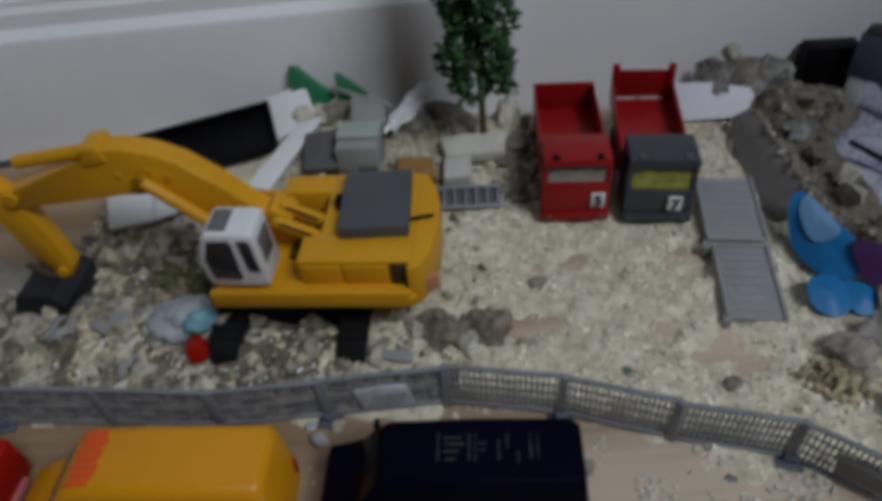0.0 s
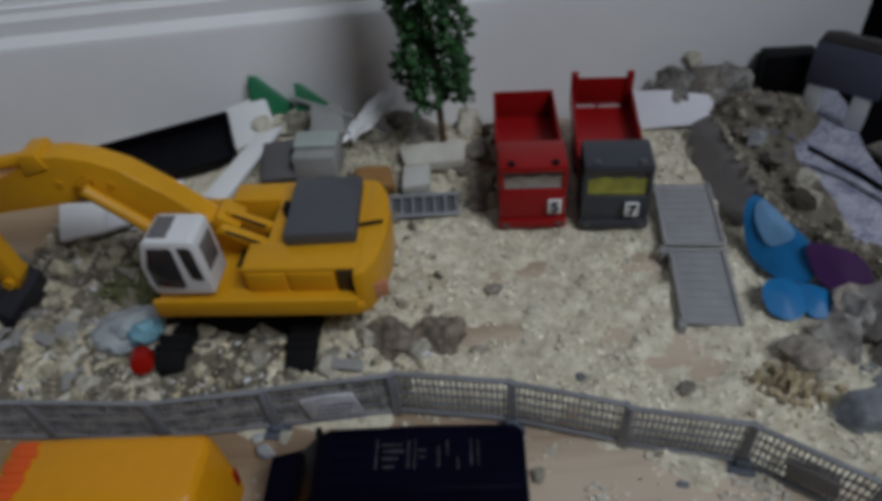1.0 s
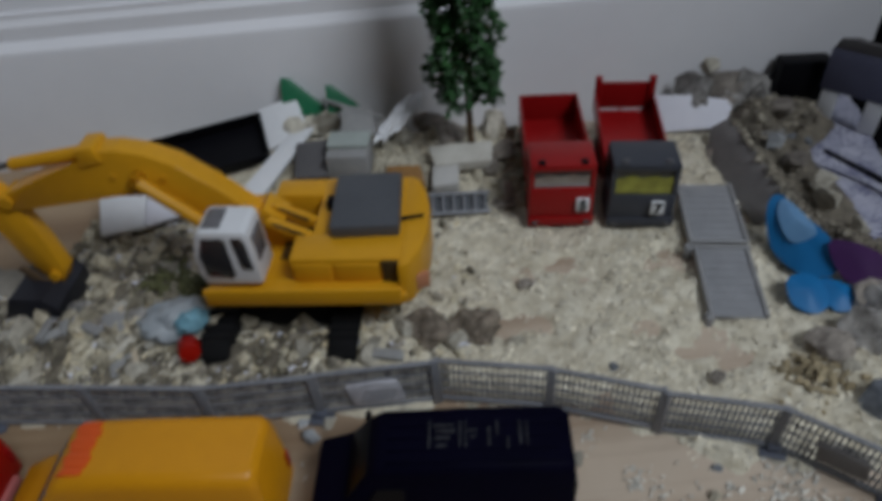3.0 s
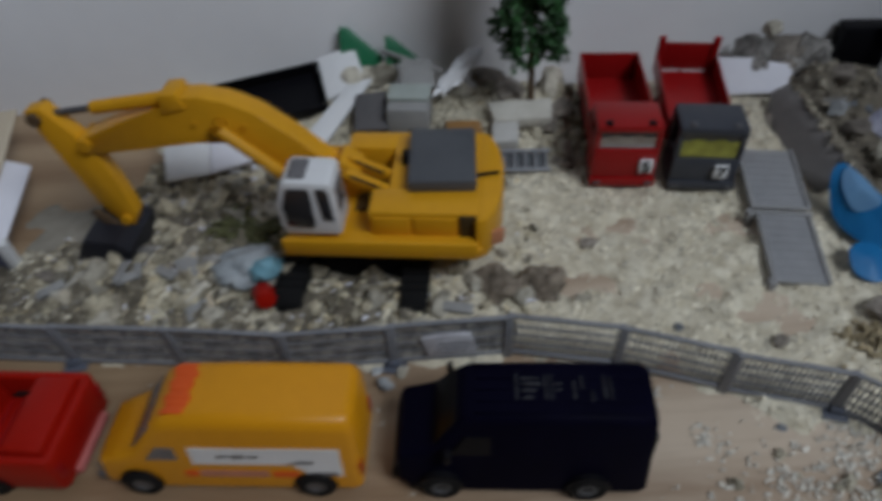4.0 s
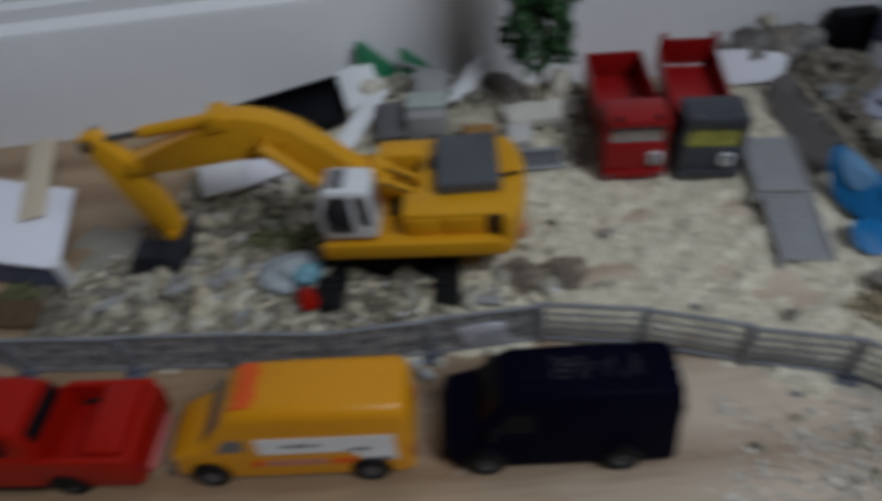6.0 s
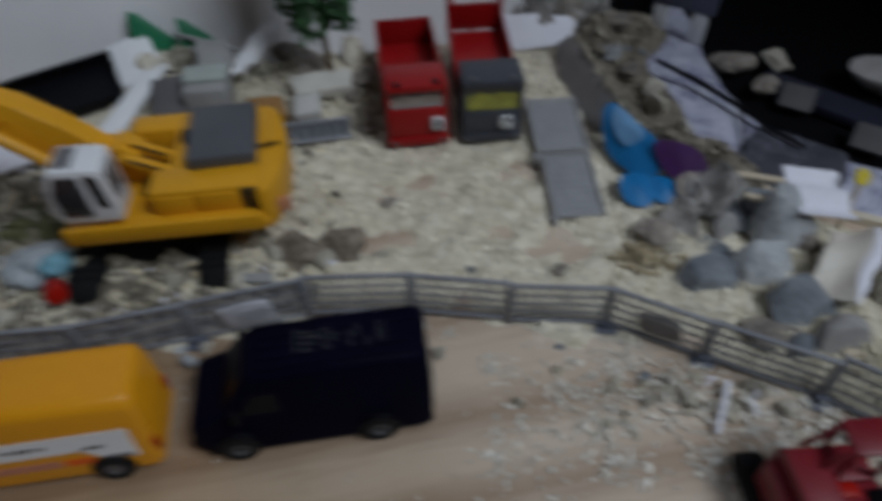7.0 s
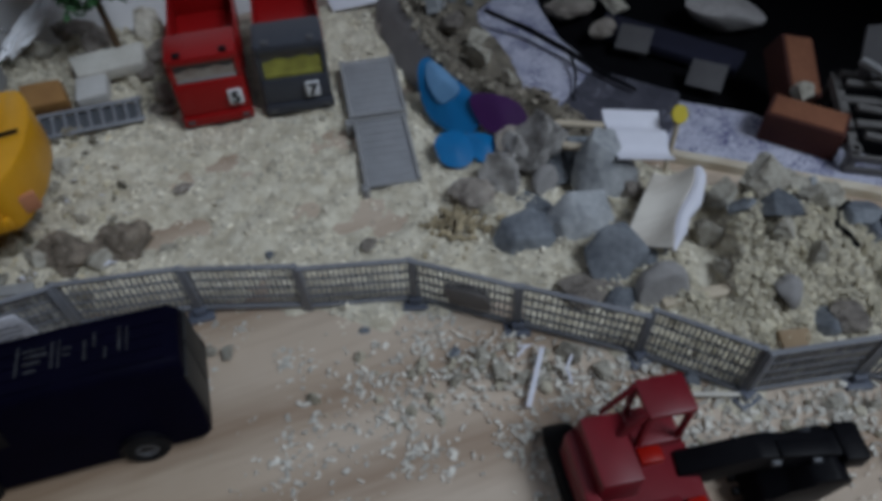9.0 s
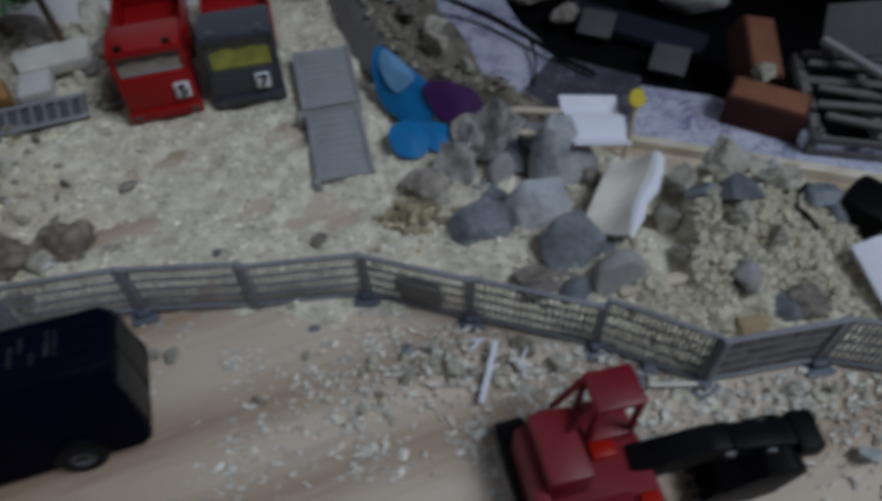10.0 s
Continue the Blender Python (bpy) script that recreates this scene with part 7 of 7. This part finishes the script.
# card bench on the stone pile
def folded_paper():
    """A sheet sagging between the two sticks that carry it."""
    bm = bmesh.new()
    a, b, c, d = Vector((0.2725, 0.2315, 0.0205)), Vector((0.2925, 0.2210, 0.0208)), Vector((0.2830, 0.1930, 0.0212)), Vector((0.2645, 0.2030, 0.0198))
    grid = []
    for i in range(15):
        v = i / 14
        sag = Vector((0, 0, 0.0013 * math.cos(v * 4.0 * math.pi) - 0.0004 * math.sin(v * 9)))
        grid.append([bm.verts.new(a.lerp(d, v).lerp(b.lerp(c, v), u) + sag * (0.7 + 0.5 * u)) for u in (0, 0.25, 0.5, 0.75, 1)])
    for p, q in zip(grid, grid[1:]):
        for k in range(4):
            bm.faces.new((p[k], p[k + 1], q[k + 1], q[k]))
    bmesh.ops.recalc_face_normals(bm, faces=bm.faces)
    bmesh.ops.solidify(bm, geom=list(bm.faces), thickness=0.0006)
    single("paper_sheet", bm, PAPER, "creased sheet of white paper lying over two sticks", "paper", smooth=60)


folded_paper()
stick((0.2530, 0.2345, 0.0180), (0.2875, 0.2165, 0.0182), 0.0032, 0.0022, LIGHTWOOD, "pale square wooden stick on the stones", group="bench sticks")
stick((0.2500, 0.2215, 0.0175), (0.2820, 0.2010, 0.0188), 0.0032, 0.0022, LIGHTWOOD, "pale square wooden stick on the stones", group="bench sticks")
# dark block placed as the shade under the bench sticks
slab("flat_stone", [(0.2560, 0.2300, 0.0150), (0.2720, 0.2225, 0.0150), (0.2690, 0.2120, 0.0150), (0.2530, 0.2200, 0.0150)], 0.012, DARKROCK, "dark block standing in for the shade under the sticks", "stone", 0.002)


def wood_piece():
    """A thin split sheet of wood, dished along its length, with a curled torn edge."""
    ob = thing("split_wood", "split piece of pale wood with torn white edge, on the heap", "wood piece")
    bm, rim = bmesh.new(), bmesh.new()
    rows, curl = [], []
    for k in range(13):
        u = k / 12
        left, right = Vector((0.2755, 0.1950, 0.0165)).lerp((0.2515, 0.1730, 0.0130), u), Vector((0.2920, 0.1915, 0.0175)).lerp((0.2620, 0.1605, 0.0145), u)
        right += Vector((0.0010, -0.0006, 0)) * math.sin(u * 7.5)
        rows.append([bm.verts.new(left.lerp(right, v) - Vector((0, 0, 0.0028 * math.sin(v * 3.1) + 0.0006 * math.sin(u * 8 + v * 3)))) for v in (0, 0.2, 0.4, 0.55, 0.7, 0.8, 0.9, 1.0)])
        wide = 0.0010 + 0.0044 * math.sin(math.pi * min(1.0, 0.12 + 0.88 * u)) ** 0.8 + 0.0005 * math.sin(u * 19)
        out = Vector((0.80, -0.60, 0))
        curl.append([rim.verts.new(right + out * wide * a + Vector((0, 0, b * wide))) for a, b in ((0, 0), (0.25, 0.22), (0.6, 0.26), (1.0, 0.02), (1.05, -0.35))])
    for mesh, grid in ((bm, rows), (rim, curl)):
        for a, b in zip(grid, grid[1:]):
            for i in range(len(a) - 1):
                mesh.faces.new((a[i], a[i + 1], b[i + 1], b[i]))
        bmesh.ops.recalc_face_normals(mesh, faces=mesh.faces)
        bmesh.ops.solidify(mesh, geom=list(mesh.faces), thickness=0.0010)
    part("wood_face", bm, wood_material("grey_split_wood", (0.64, 0.60, 0.54), (0.46, 0.42, 0.37), across=300), ob, "smooth pale wood face", 60)
    part("torn_edge", rim, PAPER, ob, "torn whitish edge", 60)


wood_piece()


def lollipop():
    ob = thing("paddle_sign", "yellow round paddle on a pale stick by the cloth", "paddle sign", pose(0.2915, 0.2055, -0.002, -12, 8, 0))
    bm = bmesh.new()
    tube(bm, [(0, 0, -0.008), (0, 0, 0.026)], 0.0011, 8)
    part("stick", bm, LIGHTWOOD, ob)
    bm = bmesh.new()
    bmesh.ops.create_cone(bm, cap_ends=True, segments=28, radius1=0.0037, radius2=0.0037, depth=0.0012, matrix=pose(0, 0, 0.0300, 62, 0, 0))
    part("disc", bm, YELLOWCARD, ob, "plain yellow disc")


lollipop()
bm = bmesh.new()
prism(bm, [(0.298, 0.2125), (0.418, 0.1195), (0.4215, 0.1235), (0.300, 0.2165)], -0.012, 0.0045, 0.0008)
single("rim_strip", bm, LIGHTWOOD, "pale wooden rim strip along the board's slanting edge", "wooden strip")
slab("blue_white_card", [(0.330, 0.128, 0.014), (0.343, 0.127, 0.016), (0.352, 0.094, 0.010), (0.327, 0.096, 0.004)], 0.0012, PAPER, "bluish white card leaning at the heap's edge", "card", 0.0003)
bm = boxes(((-0.010, -0.012, 0), (0.010, 0.012, 0.018), 0.003))
single("black_pouch", bm, BLACK, "black pouch standing behind the card", "pouch", turn_z(0.352, 0.138, 0.0, 20))
bm = bmesh.new()
tube(bm, [(0.335, 0.156, 0.0160), (0.327, 0.153, 0.0170), (0.323, 0.148, 0.0160), (0.323, 0.143, 0.0170), (0.323, 0.137, 0.0160)], 0.0010, 6)
single("black_wire", bm, BLACK, "short bent black wire on the heap", "wire")
slab("clay_tile", [(0.281, 0.122, 0.0075), (0.291, 0.119, 0.0080), (0.288, 0.111, 0.0055), (0.279, 0.114, 0.0050)], 0.004, material("tan_clay", (0.40, 0.29, 0.18), (0.30, 0.21, 0.125), rough=0.85), "small tan clay tile in the sawdust heap", "tile", 0.0008)
stick((0.252, 0.146, 0.006), (0.281, 0.141, 0.008), 0.0045, 0.002, LIGHTWOOD, "flat pale lath half buried in the sawdust")

# debris before the fence
for x0, y0, x1, y1 in ((0.2095, 0.1350, 0.2140, 0.1395), (0.2090, 0.1300, 0.2100, 0.1345), (0.1965, 0.1455, 0.2015, 0.1480), (0.1985, 0.1490, 0.2025, 0.1475)):
    stick((x0, y0, 0.0035), (x1, y1, 0.0042), 0.0009, 0.0007, PAPER, "thin white splinter lying in the debris", "splinter", "white splinters")
stick((0.1925, 0.1275, 0.0030), (0.2055, 0.1450, 0.0050), 0.0018, 0.0016, PAPER, "thin white splinter lying in the debris", "splinter")
for x0, y0, x1, y1 in ((0.207, 0.138, 0.213, 0.133), (0.209, 0.141, 0.209, 0.133), (0.228, 0.122, 0.240, 0.115), (0.243, 0.113, 0.262, 0.106)):
    stick((x0, y0, 0.0035), (x1, y1, 0.0030), 0.0015, 0.0010, PALECHIP, "short pale splinter lying in the debris", "splinter", "debris splinters")
for which, x, y, size in ((3, 0.2145, 0.1415, 0.011), (5, 0.186, 0.151, 0.007), (3, 0.196, 0.139, 0.007), (6, 0.178, 0.155, 0.005), (5, 0.222, 0.131, 0.009), (6, 0.2385, 0.1165, 0.009), (3, 0.176, 0.146, 0.006), (5, 0.190, 0.143, 0.008), (3, 0.202, 0.136, 0.006), (6, 0.246, 0.118, 0.006), (5, 0.284, 0.095, 0.006), (3, 0.296, 0.090, 0.006), (4, 0.289, 0.070, 0.010)):
    stone(which, x, y, size * 0.28, size, (rng.uniform(-20, 20), rng.uniform(-20, 20), rng.uniform(0, 360)), (1.1, 0.9, 0.8), "in the debris before the fence", "debris stones")
for which, x, y, size in ((4, 0.012, 0.200, 0.009), (5, 0.018, 0.206, 0.006), (4, 0.008, 0.207, 0.006), (3, 0.100, 0.186, 0.006), (5, 0.106, 0.183, 0.006)):
    stone(which, x, y, size * 0.25, size, (0, 0, rng.uniform(0, 360)), (1.2, 0.9, 0.6), "before the fence", "front stones")
stick((-0.083, 0.150, 0.0008), (-0.090, 0.120, 0.0008), 0.0035, 0.0012, CONCRETE, "pale strip lying on the bare board", "strip")
stone(3, -0.055, 0.1455, 0.0012, 0.0045, (0, 0, 0), (1, 1, 0.8), "on the bare board")
